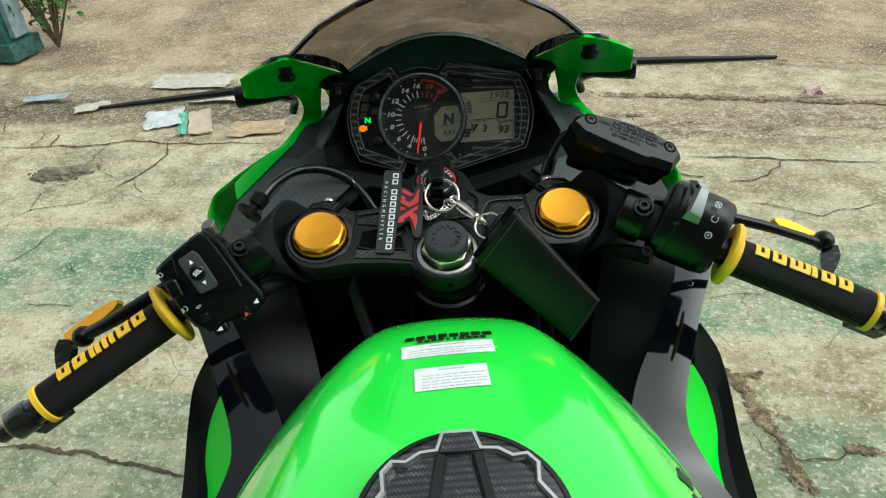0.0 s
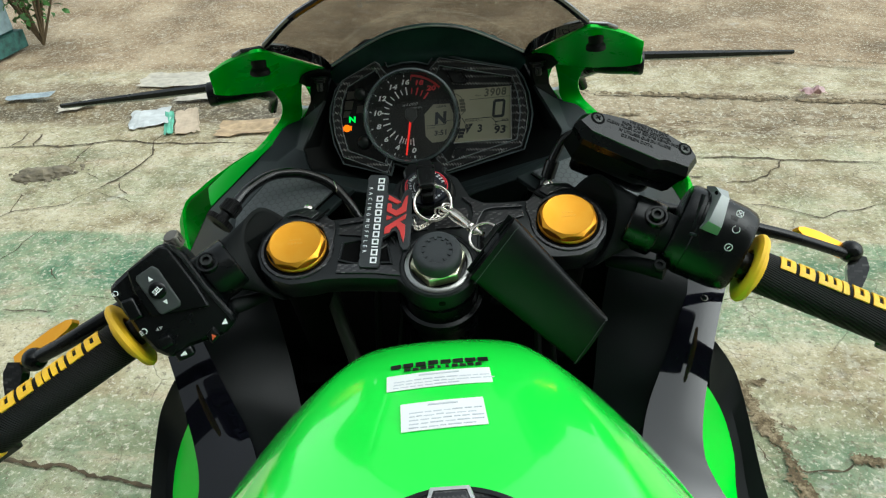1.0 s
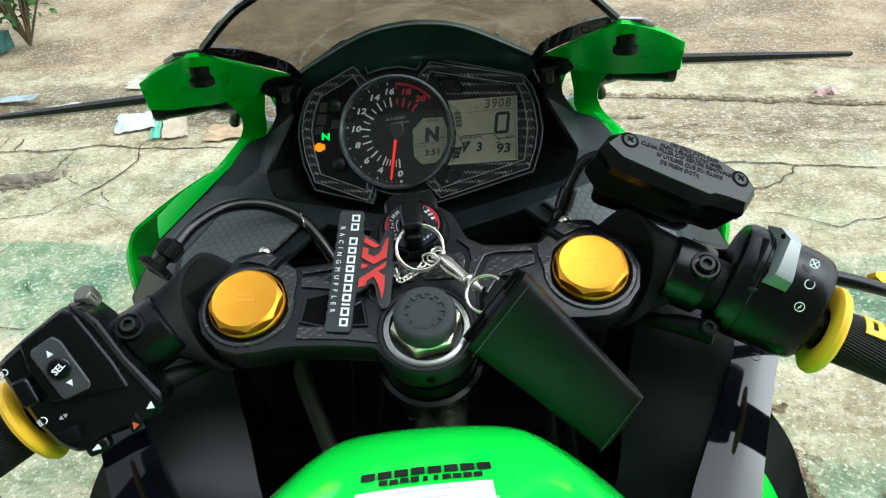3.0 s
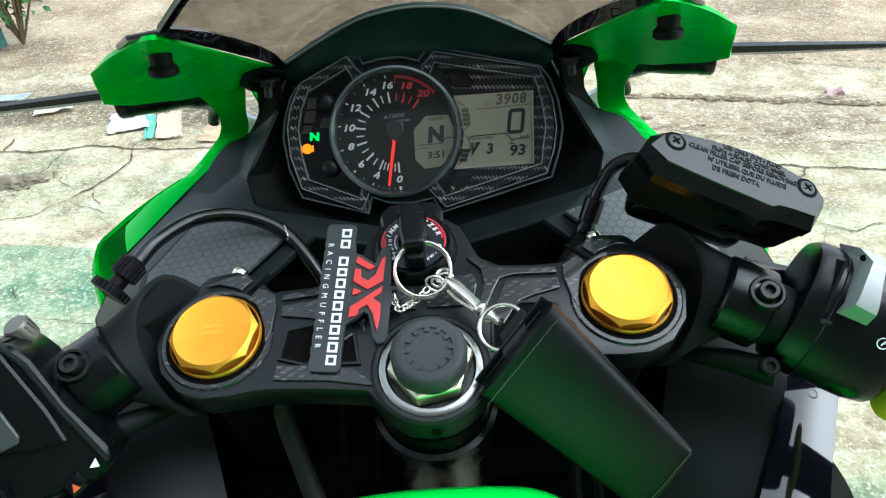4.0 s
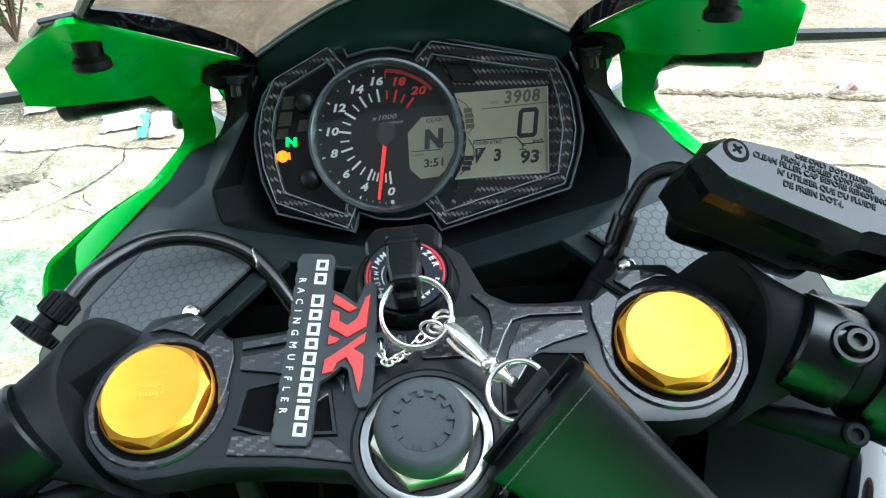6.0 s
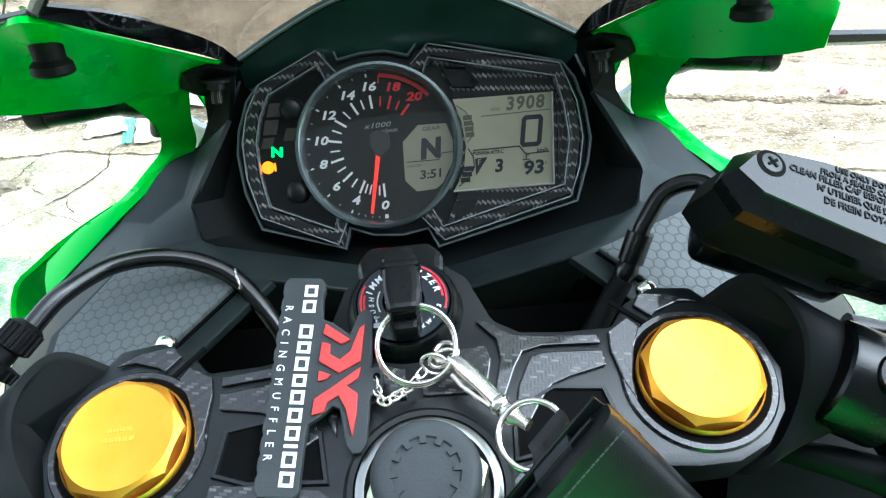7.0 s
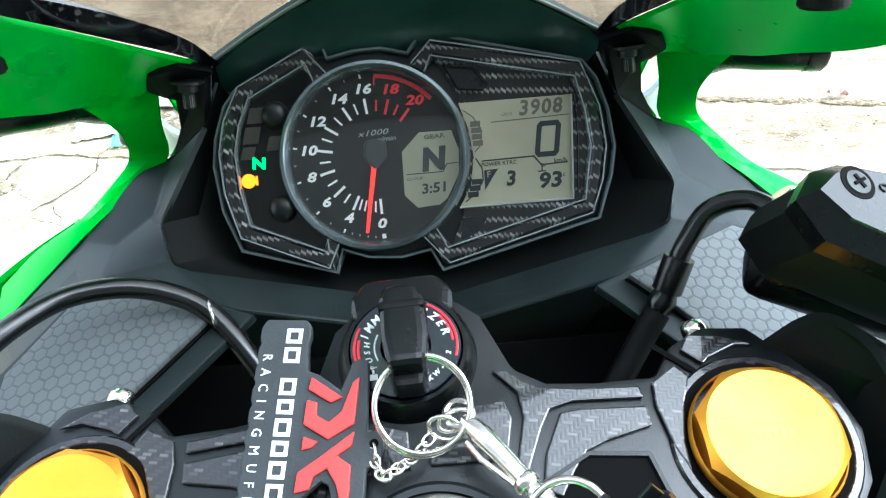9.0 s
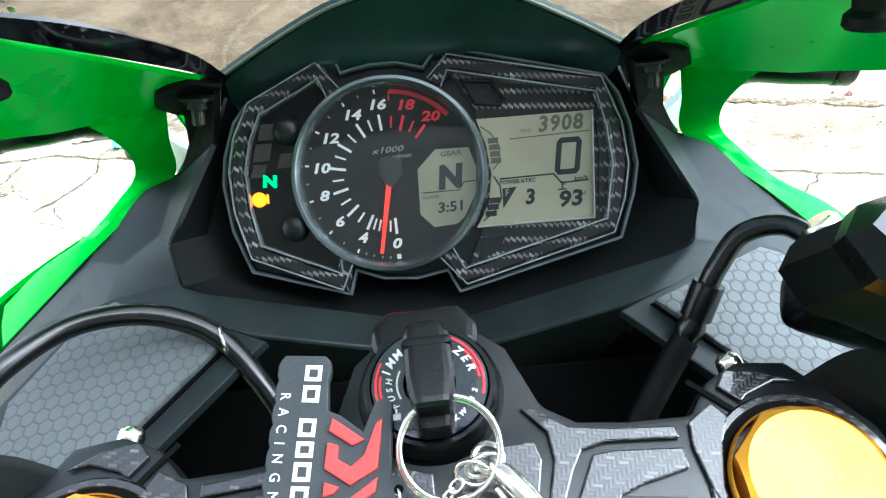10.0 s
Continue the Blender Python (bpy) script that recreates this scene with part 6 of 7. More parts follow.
    # knurled plug where the mirror once screwed in
    m = axis_frame(f @ Vector((0.0245, 0.0270, -0.028)), f @ Vector((0.0245, 0.0370, -0.020)))
    plug = part("thread_plug", lathe([(0.0060, -0.006), (0.0060, 0.0035), (0.0052, 0.0045), (0.0, 0.0045)], m, 28), TUBE, ob, "knurled grey thread plug", smooth=True)
    bm = bmesh.new()
    for k in range(14):
        box(0.0012, 0.0011, 0.0060, m @ Matrix.Rotation(2 * math.pi * k / 14, 4, 'Z') @ at(0.0060, 0, 0), 0, bm)
    part("plug_knurl", bm, TUBE, plug)


left_switches()


def right_switches():
    ob = HR
    f = face_frame((0.170, 0.037, 0.008), (0.86, -0.41, -0.31), (-0.225, -0.836, 0.482)) @ at(0, 0.0065, -0.0015)
    # round housing: sections across the bar
    sec = [(-0.0400, -0.034), (-0.0405, -0.016), (-0.0330, -0.003), (-0.0160, 0.0035), (0.0040, 0.0035), (0.0190, -0.002), (0.0280, -0.012), (0.0305, -0.028), (0.024, -0.048), (0.0, -0.056), (-0.028, -0.050)]
    rows = []
    for x, k in ((0.0160, 0.80), (0.0175, 0.93), (0.0200, 0.97), (0.0300, 0.985), (0.0305, 1.0), (0.0600, 0.97), (0.0690, 0.92), (0.0715, 0.86)):
        rows.append([tuple(f @ Vector((x, -0.005 + (y + 0.005) * k, -0.026 + (z + 0.026) * k))) for y, z in [(q[0], q[1]) for q in cat([(a, b, 0) for a, b in sec + sec[:1]], 3)[:-1]]])
    sw = part("switch_housing", loft(rows, closed=True, caps=True), BLACK, ob, "round black switch housing with printed symbols", smooth=True, angle=35)
    part("seam_ridge", ribbon([(0.0250, 0.024), (0.0262, 0.010), (0.0285, -0.004)], 0.0026, -0.010, 0.0035, f), MATTE, sw)
    part("seam_notch", prism([(0.0275, -0.0080), (0.0330, -0.0068), (0.0325, -0.0045), (0.0270, -0.0055)], -0.002, 0.0050, f, 0.001), GREY, sw)
    stop = part("engine_switch", loft([[tuple(f @ Vector(q)) for q in row] for row in (
        [(0.0318, -0.0005, -0.004), (0.0458, -0.0005, -0.004), (0.0450, 0.002, -0.008), (0.0330, 0.002, -0.008)],
        [(0.0320, 0.0000, 0.0064), (0.0457, 0.0002, 0.0062), (0.0446, 0.006, -0.008), (0.0325, 0.006, -0.008)],
        [(0.0342, 0.0072, 0.0138), (0.0446, 0.0064, 0.0136), (0.0440, 0.012, -0.010), (0.0310, 0.012, -0.010)],
        [(0.0346, 0.0110, 0.0132), (0.0442, 0.0105, 0.0128), (0.0436, 0.016, -0.012), (0.0300, 0.016, -0.012)],
        [(0.0352, 0.0290, 0.0046), (0.0420, 0.0285, 0.0034), (0.0424, 0.029, -0.020), (0.0275, 0.029, -0.020)],
        [(0.0300, 0.0330, -0.0040), (0.0392, 0.0332, -0.0010), (0.0395, 0.032, -0.024), (0.0265, 0.032, -0.024)])], closed=True, caps=True), GREYBTN, sw, "silver grey engine stop rocker", smooth=True, angle=18)
    part("rocker_pin", lathe([(0.0016, -0.002), (0.0016, 0.0004), (0.0, 0.0004)], axis_frame(f @ Vector((0.0325, 0.0290, -0.0015)), f @ Vector((0.0285, 0.0290, 0.0085)), (0, 1, 0)), 12), SHADEBLACK, stop)
    for x, y, r, cut in ((0.0540, 0.0215, 0.0026, 1), (0.0560, 0.0098, 0.0027, 35), (0.0570, -0.0045, 0.0027, 1)):
        z = 0.0034 if y < 0.012 else 0.0000
        mm = f @ at(x, y, z + 0.0004, -22 if y > 0.012 else (-3 if y > 0 else 6))
        ic = part("switch_icon", ribbon(circle(r, 18, 0, 0, 90 + cut, 450 - cut), 0.0005, 0.0, 0.0005, mm), WHITE, sw)
        if y > 0.012:
            bars("icon_stroke", [(0, 0, 0.0064, 0.0005)], 0.0, 0.0005, mm @ Matrix.Rotation(0.8, 4, 'Z'), WHITE, ic)
            bars("icon_stroke", [(0, 0, 0.0064, 0.0005)], 0.0, 0.0005, mm @ Matrix.Rotation(-0.8, 4, 'Z'), WHITE, ic)
        elif y < 0:
            bars("icon_stroke", [(0.0003, 0.0006, 0.0006, 0.0016), (-0.0003, -0.0006, 0.0006, 0.0016)], 0.0, 0.0005, mm, WHITE, ic)


right_switches()


# ---------------- brake reservoir, hoses ----------------
def reservoir():
    a, b = Vector((0.1314, 0.0866, 0.0696)), Vector((0.1997, 0.0762, 0.0424))
    X = (b - a).normalized()
    n = Vector((0.20, -0.45, 0.86))
    Y = n.cross(X).normalized()
    N = X.cross(Y).normalized()
    m = Matrix((X, Y, N)).transposed().to_4x4()
    m.translation = (a + b) / 2
    # flat top of the lid, its skirt and the body, ring by ring
    top = [(-0.0500, -0.0075), (-0.0400, -0.0140), (-0.0100, -0.0172), (0.0175, -0.0195), (0.0215, -0.0172), (0.0300, -0.0165), (0.0410, -0.0165), (0.0465, -0.0030), (0.0425, 0.0025), (0.0330, 0.0058), (0.0220, 0.0088), (0.0040, 0.0102), (-0.0160, 0.0094), (-0.0352, 0.0062), (-0.0440, 0.0010)]
    skirt = [(-0.0525, -0.0085), (-0.0435, -0.0195), (-0.0100, -0.0228), (0.0150, -0.0250), (0.0205, -0.0225), (0.0300, -0.0215), (0.0425, -0.0215), (0.0505, -0.0030), (0.0460, 0.0060), (0.0350, 0.0105), (0.0230, 0.0135), (0.0040, 0.0150), (-0.0170, 0.0142), (-0.0380, 0.0105), (-0.0475, 0.0035)]
    def ring_at(o, z, k=1.0, back=0.0):
        return [tuple(m @ Vector((x * k, -0.004 + (y + 0.004) * k + back, z))) for x, y in o]
    shape = loft([ring_at(skirt, -0.0095, 0.985), ring_at(skirt, -0.0032), ring_at(top, 0.0022), ring_at(top, 0.0030, 0.985)], closed=True, caps=True)
    bevel(shape, 0.0013, 3, 24)
    body = loft([ring_at(skirt, -0.0405, 0.80, 0.007), ring_at(skirt, -0.0365, 0.93, 0.006), ring_at(skirt, -0.0300, 0.965, 0.0045), ring_at(skirt, -0.0085, 0.970)], closed=True, caps=True)
    bevel(body, 0.0032, 3, 24)
    ob = part("brake_reservoir", body, DULL, bike, "black brake fluid reservoir with moulded lettering", smooth=True, angle=28)
    part("reservoir_lid", shape, RESIN, ob, smooth=True, angle=28)
    for x, y in ((-0.0366, 0.0), (0.0366, 0.0)):
        mm = m @ at(x, y, 0.0030)
        # no recess is cut: a near-black disc paints the shade of the well
        part("well_shade", lathe([(0.0058, 0.0000), (0.0056, 0.0002), (0.0, 0.0002)], mm, 28), SHADEBLACK, ob, smooth=True)
        sc = part("lid_screw", lathe([(0.0042, 0), (0.0040, 0.0005), (0.0026, 0.0008), (0, 0.0009)], mm, 24), BOLT, ob, "cross-head lid screw", smooth=True)
        # slot shade of the screw, painted as raised near-black bars
        bars("screw_cross", [(0, 0, 0.0048, 0.0011), (0, 0, 0.0011, 0.0048)], 0.0008, 0.0012, mm @ Matrix.Rotation(0.75, 4, 'Z'), SHADEBLACK, sc)
    lines = (("USE ONLY DOT4 FLUID", 0.0075, 0.0036, 0.0058), ("FROM A SEALED CONTAINER.", 0.0040, 0.0036, 0.0040), ("CLEAN FILLER CAP BEFORE REMOVING.", 0.0005, 0.0040, 0.0010), ("N' UTILISER QUE DU FLUIDE", -0.0040, 0.0040, 0.0030), ("DE FREIN DOT4.", -0.0086, 0.0042, -0.0030))
    for text, y, size, x in lines:
        writing("moulded_letter", text, size, m @ at(x, y, 0.0031, 0, 0, -1.5), MOULD, ob, 0.0003, 0, 0.86, bold=0.012)
    part("reservoir_foot", prism([(-0.038, -0.012), (0.030, -0.012), (0.036, 0.012), (-0.036, 0.012)], -0.056, -0.034, m, 0.008, 3), RESIN, ob, smooth=True)
    for k in range(5):
        bars("mark_block", [(0.004 + 0.0058 * k, -0.0205, 0.0046, 0.0034)], 0.0228, 0.0236, m @ Matrix.Rotation(radians(90), 4, 'X') @ at(0, 0, 0, 0, 3), RESIN, ob)


reservoir()
part("banjo_bolt", lathe([(0.0075, -0.004), (0.0075, 0.004), (0.006, 0.006), (0, 0.006)], at(0.143, 0.133, 0.034, -30, -40), 20), STEEL, bike, "bright banjo bolt head", smooth=True)
brake = part("brake_hose", tube(cat([(0.143, 0.128, 0.030), (0.133, 0.142, 0.033), (0.120, 0.148, 0.026), (0.112, 0.146, 0.013), (0.109, 0.1445, 0.006)], 6), 0.0042, 14), HOSE, bike, "black brake hose with a crimped end", smooth=True)
part("hose_crimp", tube([(0.1092, 0.1445, 0.0065), (0.1045, 0.141, -0.0075)], 0.0064, 18), HOSE, brake, smooth=True)
part("hose_neck", tube([(0.1045, 0.141, -0.0075), (0.1025, 0.1395, -0.0125), (0.1005, 0.138, -0.0165)], [0.0046, 0.0062, 0.005], 16), HOSE, brake, smooth=True)
part("hose_run", tube(cat([(0.1005, 0.138, -0.0165), (0.090, 0.130, -0.030), (0.07, 0.110, -0.055), (0.05, 0.08, -0.10)], 5), 0.0056, 14), RUBBER, brake, smooth=True)

clutch = part("clutch_cable", tube(cat([(-0.168, 0.109, 0.006), (-0.158, 0.124, 0.012), (-0.142, 0.143, 0.013), (-0.122, 0.153, 0.009), (-0.104, 0.156, 0.001), (-0.089, 0.153, -0.009), (-0.073, 0.140, -0.026), (-0.055, 0.12, -0.055)], 6), 0.0046, 14), HOSE, bike, "black clutch cable arching over the fork clamp", smooth=True)
mm = axis_frame((-0.182, 0.092, -0.003), (-0.168, 0.110, 0.007), (0, 0, 1))
part("cable_adjuster", lathe([(0.0045, 0.0), (0.0112, 0.001), (0.0112, 0.006), (0.005, 0.007), (0.005, 0.012), (0.0075, 0.013), (0.0075, 0.024), (0.005, 0.026)], mm, 24), RUBBER, clutch, "knurled adjuster wheel", smooth=True, )
for teeth, r, z0, z1 in ((22, 0.0112, 0.0012, 0.0058), (16, 0.0075, 0.0135, 0.0235)):
    star = [((r + (0.0008 if k % 4 < 2 else -0.0006)) * math.cos(math.pi * k / (2 * teeth)), (r + (0.0008 if k % 4 < 2 else -0.0006)) * math.sin(math.pi * k / (2 * teeth))) for k in range(4 * teeth)]
    part("adjuster_knurl", prism(star, z0, z1, mm), RUBBER, clutch)
part("wire_clip", tube([(-0.0890 - 0.002 * math.cos(a), 0.1530 + 0.0062 * math.cos(a), -0.0090 + 0.0062 * math.sin(a)) for a in np.linspace(-1.2, 3.6, 14)], 0.0007, 6), STEEL, clutch, "thin wire clip", smooth=True)


# ---------------- instrument cluster ----------------
def instruments():
    m = DASH
    hous = [(-0.0398, 0.0597), (-0.0370, 0.0519), (-0.0240, 0.0546), (-0.0104, 0.0549), (0.0024, 0.0514), (0.0085, 0.0588), (0.0138, 0.0600), (0.0883, 0.0412), (0.0950, 0.0319), (0.0996, 0.0165), (0.1016, -0.0028), (0.0989, -0.0163), (0.0912, -0.0376), (0.0116, -0.0570), (0.0064, -0.0463), (-0.0084, -0.0489), (-0.0247, -0.0475), (-0.0374, -0.0426), (-0.0411, -0.0538), (-0.0868, -0.0395), (-0.0944, -0.0191), (-0.0970, 0.0029), (-0.0953, 0.0163), (-0.0897, 0.0321), (-0.0836, 0.0397), (-0.0439, 0.0600)]
    ob = part("instrument_panel", prism(hous, -0.030, 0.000, m, 0.002, 2), MATTE, bike, "dashboard with tachometer and display in carbon-look bezels")
    # rim base is lightened: its sky reflection is put into the colour
    part("rim_lip", ribbon(hous, 0.0020, -0.001, 0.0034, m, closed=True), worn("rim_sheen", (0.085, 0.105, 0.112), 0.20, depth=0.04, spec=0.7), ob, "raised black rim of the dashboard, its sky sheen painted in")
    left = [(-0.0405, 0.0416), (-0.0480, 0.0534), (-0.0795, 0.0378), (-0.0865, 0.0233), (-0.0897, 0.0088), (-0.0887, -0.0102), (-0.0838, -0.0303), (-0.0440, -0.0478), (-0.0405, -0.0351)]
    right = [(0.0071, 0.0431), (0.0139, 0.0522), (0.0853, 0.0362), (0.0911, 0.0168), (0.0928, -0.0024), (0.0897, -0.0184), (0.0859, -0.0312), (0.0148, -0.0496), (0.0063, -0.0372)]
    for path in (left, right):
        bz = part("bezel", ribbon(path, 0.0074, 0.0003, 0.0052, m), BEZELC, ob, "glossy carbon-look bezel frame")
        pts = [Vector(q).to_3d() for q in path]
        for off, wide, h in ((0.0040, 0.0013, 0.0054), (-0.0036, 0.0013, 0.0058)):
            moved = []
            for i, q in enumerate(pts):
                d = (pts[min(i + 1, len(pts) - 1)] - pts[max(i - 1, 0)]).normalized()
                moved.append((q.x - d.y * off, q.y + d.x * off))
            part("bezel_ridge", ribbon(moved, wide, 0.0006, h, m), RIDGE, bz, "polished bezel edge with its glint painted in")
    # warning lamp panel
    part("lamp_panel", prism([(-0.0410, 0.0400), (-0.0475, 0.0500), (-0.0772, 0.0362), (-0.0842, 0.0225), (-0.0872, 0.0085), (-0.0862, -0.0098), (-0.0815, -0.0285), (-0.0455, -0.0445), (-0.0420, -0.0350)], 0.0002, 0.0016, m, 0.0004), worn("smoked_panel", (0.005, 0.0055, 0.0055), 0.16, depth=0.0, spec=0.4), ob, "smoked warning lamp panel")
    grey = worn("lamp_window_grey", (0.045, 0.040, 0.034), 0.3, depth=0.0)
    for x, y, w, h in ((-0.0745, 0.0268, 0.0078, 0.0076), (-0.0775, 0.0172, 0.0078, 0.0082), (-0.0665, 0.0125, 0.0070, 0.0070), (-0.0800, 0.0085, 0.0064, 0.0060)):
        part("lamp_window", prism([(x - w / 2 - 0.001, y - h / 2), (x + w / 2 - 0.001, y - h / 2), (x + w / 2 + 0.001, y + h / 2), (x - w / 2 + 0.001, y + h / 2)], 0.0015, 0.0019, m, 0.0002), grey, ob)
    writing("neutral_lamp", "N", 0.0074, m @ at(-0.0751, 0.0029, 0.0020, 0, 0, -5), NLAMP, ob, 0.0002, 0, 1.2, "lit green neutral letter", bold=0.05)
    amber = part("amber_lamp", lathe([(0.0036, 0.0016), (0.0034, 0.0023), (0, 0.0025)], m @ at(-0.0810, -0.0051, 0), 20), ALAMP, ob, "lit amber warning lamp", smooth=True)
    bars("lamp_ticks", [(-0.0041, 0, 0.0010, 0.0046), (0.0041, 0, 0.0010, 0.0046)], 0.0016, 0.0021, m @ at(-0.0810, -0.0051, 0), ALAMP, ob)
    for y in (0.0264, -0.0202):
        part("dash_button", lathe([(0.0068, 0.0013), (0.0067, 0.0030), (0.0060, 0.0052), (0.0044, 0.0068), (0.0022, 0.0077), (0.0, 0.0080)], m @ at(-0.0650, y, 0), 28), MATTE, ob, "black rubber dash button", smooth=True)
    # tachometer
    dc = m @ at(-0.0174, 0.0020, 0, 0, 0, -4.6) @ Matrix.Scale(0.971, 4)
    dg = m @ at(-0.0174, 0.0020, 0)
    tach = part("tachometer", lathe([(0.0488, -0.002), (0.0484, 0.0060), (0.0474, 0.0085), (0.0458, 0.0088), (0.0440, 0.0070), (0.0432, 0.0025)], dc, 96), worn("dark_ring", (0.19, 0.225, 0.235), 0.24, depth=0.0, metal=0.75, spec=0.5), ob, "round tachometer with a satin grey metal ring", smooth=True)
    part("dial_face", lathe([(0.0434, 0.0020), (0.0, 0.0020)], dc, 64), worn("dial_black", (0.0065, 0.007, 0.0068), 0.55, depth=0.0, spec=0.2), tach, smooth=True)
    for k, a in enumerate((-85.2, None, -113.6, -136.9, -161.5, 175.7, 149.9, 123.6, 101.3, 78.1, 55.2)):
        if a is None:
            continue
        num = 2 * k
        red = num >= 18
        writing("numeral", str(num), 0.0068, dc @ at(0.0346 * math.cos(radians(a)), 0.0346 * math.sin(radians(a)), 0.0024, 0, 0, 2), REDPRINT if red else WHITE, tach, 0.0001, 0.2, 1.32, bold=0.034)
    marks = [(-83.8, 1), (-90, 0), (-95.5, 0), (-101.5, 0), (-107, 0), (-112.7, 1), (-124, 0), (-135.7, 1), (-148, 0), (-160.8, 1), (-173, 0), (174.6, 1), (162, 0), (150.3, 1), (137, 0), (124.1, 1), (112.5, 0), (101, 1), (89, 0), (77.2, 1), (66, 0), (54.7, 1)]
    for a, major in marks:
        mm = dc @ Matrix.Rotation(radians(a), 4, 'Z')
        red = -60 < a < 92
        bars("dial_tick", [(0.0258, 0, 0.0078 if major else 0.0056, 0.0013 if major else 0.0009)], 0.0021, 0.0025, mm, REDPRINT if red else WHITE, tach)
        bars("dial_dot", [(0.0412, 0, 0.0020 if major else 0.0012, 0.0009 if major else 0.0006)], 0.0021, 0.0024, mm, REDPRINT if red else (WHITE if major else DIMPRINT), tach)
    bars("zero_mark", [(0.0410, 0, 0.0024, 0.0020)], 0.0021, 0.0026, dc @ Matrix.Rotation(radians(-84), 4, 'Z'), WHITE, tach)
    part("redline", ribbon(circle(0.0408, 20, 0, 0, 91, 46), 0.0022, 0.0021, 0.0025, dc), REDPRINT, tach, "red line arc")
    part("redline_end", ribbon([(-0.0007, 0.0408), (-0.0007, 0.0362)], 0.0007, 0.0021, 0.0024, dc), REDPRINT, tach)
    writing("scale_print", "x1000", 0.0040, dg @ at(-0.0005, 0.0115, 0.0023, 0, 0, 2), DIMPRINT, tach, 0.0001, 0.3, 1.5)
    writing("scale_print", "r/min", 0.0034, dg @ at(0.0060, 0.0082, 0.0023, 0, 0, 2), DIMPRINT, tach, 0.0001, 0.3, 1.3)
    part("gear_display", prism([(0.0132, 0.0011), (0.0224, 0.0100), (0.0385, 0.0098), (0.0415, 0.000), (0.0405, -0.012), (0.0340, -0.0235), (0.0300, -0.0265), (0.0190, -0.0272), (0.0128, -0.0206)], 0.0018, 0.0022, dg, 0), LCD, tach, "beige gear and clock display")
    writing("gear_print", "GEAR", 0.0032, dg @ at(0.0298, 0.0074, 0.0024, 0, 0, 2), LCDSOFT, tach, 0.0001, 0, 1.3, bold=0.02)
    writing("gear_letter", "N", 0.0148, dg @ at(0.0281, -0.0042, 0.0024, 0, 0, 2), LCDINK, tach, 0.0001, 0.15, 1.0, bold=0.06)
    writing("clock_print", "CLOCK", 0.0019, dg @ at(0.0185, -0.0128, 0.0024, 0, 0, 2), LCDINK, tach, 0.0001, 0, 1.3)
    part("display_line", ribbon([(0.0145, -0.0104), (0.0326, -0.0103), (0.0350, -0.0066), (0.0405, -0.0064)], 0.0005, 0.0021, 0.0024, dg), LCDINK, tach)
    writing("clock_digits", "3:51", 0.0068, dg @ at(0.0278, -0.0182, 0.0024, 0, 0, 2), LCDINK, tach, 0.0001, 0.12, 1.15, bold=0.025)
    nd = dc @ Matrix.Rotation(radians(-96), 4, 'Z')
    part("needle", prism([(0.001, -0.0013), (0.0395, -0.0008), (0.0395, 0.0008), (0.001, 0.0013)], 0.0040, 0.0048, nd, 0.0002), NEEDLE, tach, "red needle at rest near zero")
    part("needle_hub", prism([(0.0, -0.0075), (0.0062, -0.0010), (0.0055, 0.0070), (0.0, 0.0090), (-0.0055, 0.0070), (-0.0062, -0.0010)], 0.0022, 0.0054, dc, 0.0016, 2), worn("hub_grey", (0.02, 0.023, 0.023), 0.4, depth=0.0), tach)
    lens = part("dial_lens", lathe([(0.0438, 0.0066), (0.030, 0.0071), (0.0, 0.0074)], dc, 64), LENS, tach, "clear dial lens", smooth=True)
    lens.visible_shadow = False
    # main display with its carbon surround
    part("display_surround", prism([(0.0150, 0.0480), (0.0835, 0.0335), (0.0890, 0.0165), (0.0905, -0.0025), (0.0875, -0.0180), (0.0835, -0.0300), (0.0160, -0.0470), (0.0240, -0.030), (0.0295, 0.0), (0.0255, 0.030)], 0.0003, 0.0010, m, 0.0003), BEZELC, ob, "glossy carbon-look plate round the display")
    lw, lh = 0.0568, 0.0517
    lean = Matrix.Identity(4)
    lean[0][1] = 0.058
    lc = m @ at(0.0223, -0.0269, 0.0) @ lean
    disp = part("main_display", prism([(0.0, 0.0), (lw, 0.0), (lw, lh), (0.0005, lh), (0.0052, lh * 0.75), (0.0075, lh * 0.48), (0.0058, lh * 0.2)], 0.0008, 0.0016, lc, 0), LCD, ob, "beige liquid crystal display")
    part("display_lip", ribbon([(0.0, 0.0), (lw, 0.0), (lw, lh)], 0.0010, 0.0010, 0.0026, lc), ALU, ob)
    part("display_lip", ribbon([(lw + 0.0024, 0.003), (lw + 0.0030, lh * 0.6), (lw + 0.0014, lh + 0.003)], 0.0007, 0.0009, 0.0030, lc), PIANO, ob)
    Z = 0.0017
    for k, ch in enumerate("3908"):
        writing("odometer_digit", ch, 0.0104, lc @ at(0.0328 + 0.0056 * k, 0.0465, Z), LCDSOFT, disp, 0.0001, 0.12, 0.95, bold=0.03)
    writing("odometer_print", "ODO", 0.0023, lc @ at(0.0245, 0.0443, Z), LCDSOFT, disp, 0.0001)
    zero = [(-0.0038, -0.0076), (0.0038, -0.0076), (0.0048, -0.0064), (0.0048, 0.0064), (0.0038, 0.0076), (-0.0038, 0.0076), (-0.0048, 0.0064), (-0.0048, -0.0064)]
    part("speed_digit", ribbon([(0.0448 + x + 0.10 * y, 0.0307 + y) for x, y in zero], 0.0026, Z - 0.0001, Z + 0.0001, lc, closed=True), LCDINK, disp)
    writing("speed_print", "km/h", 0.0032, lc @ at(0.0508, 0.0194, Z), LCDINK, disp, 0.0001, bold=0.015)
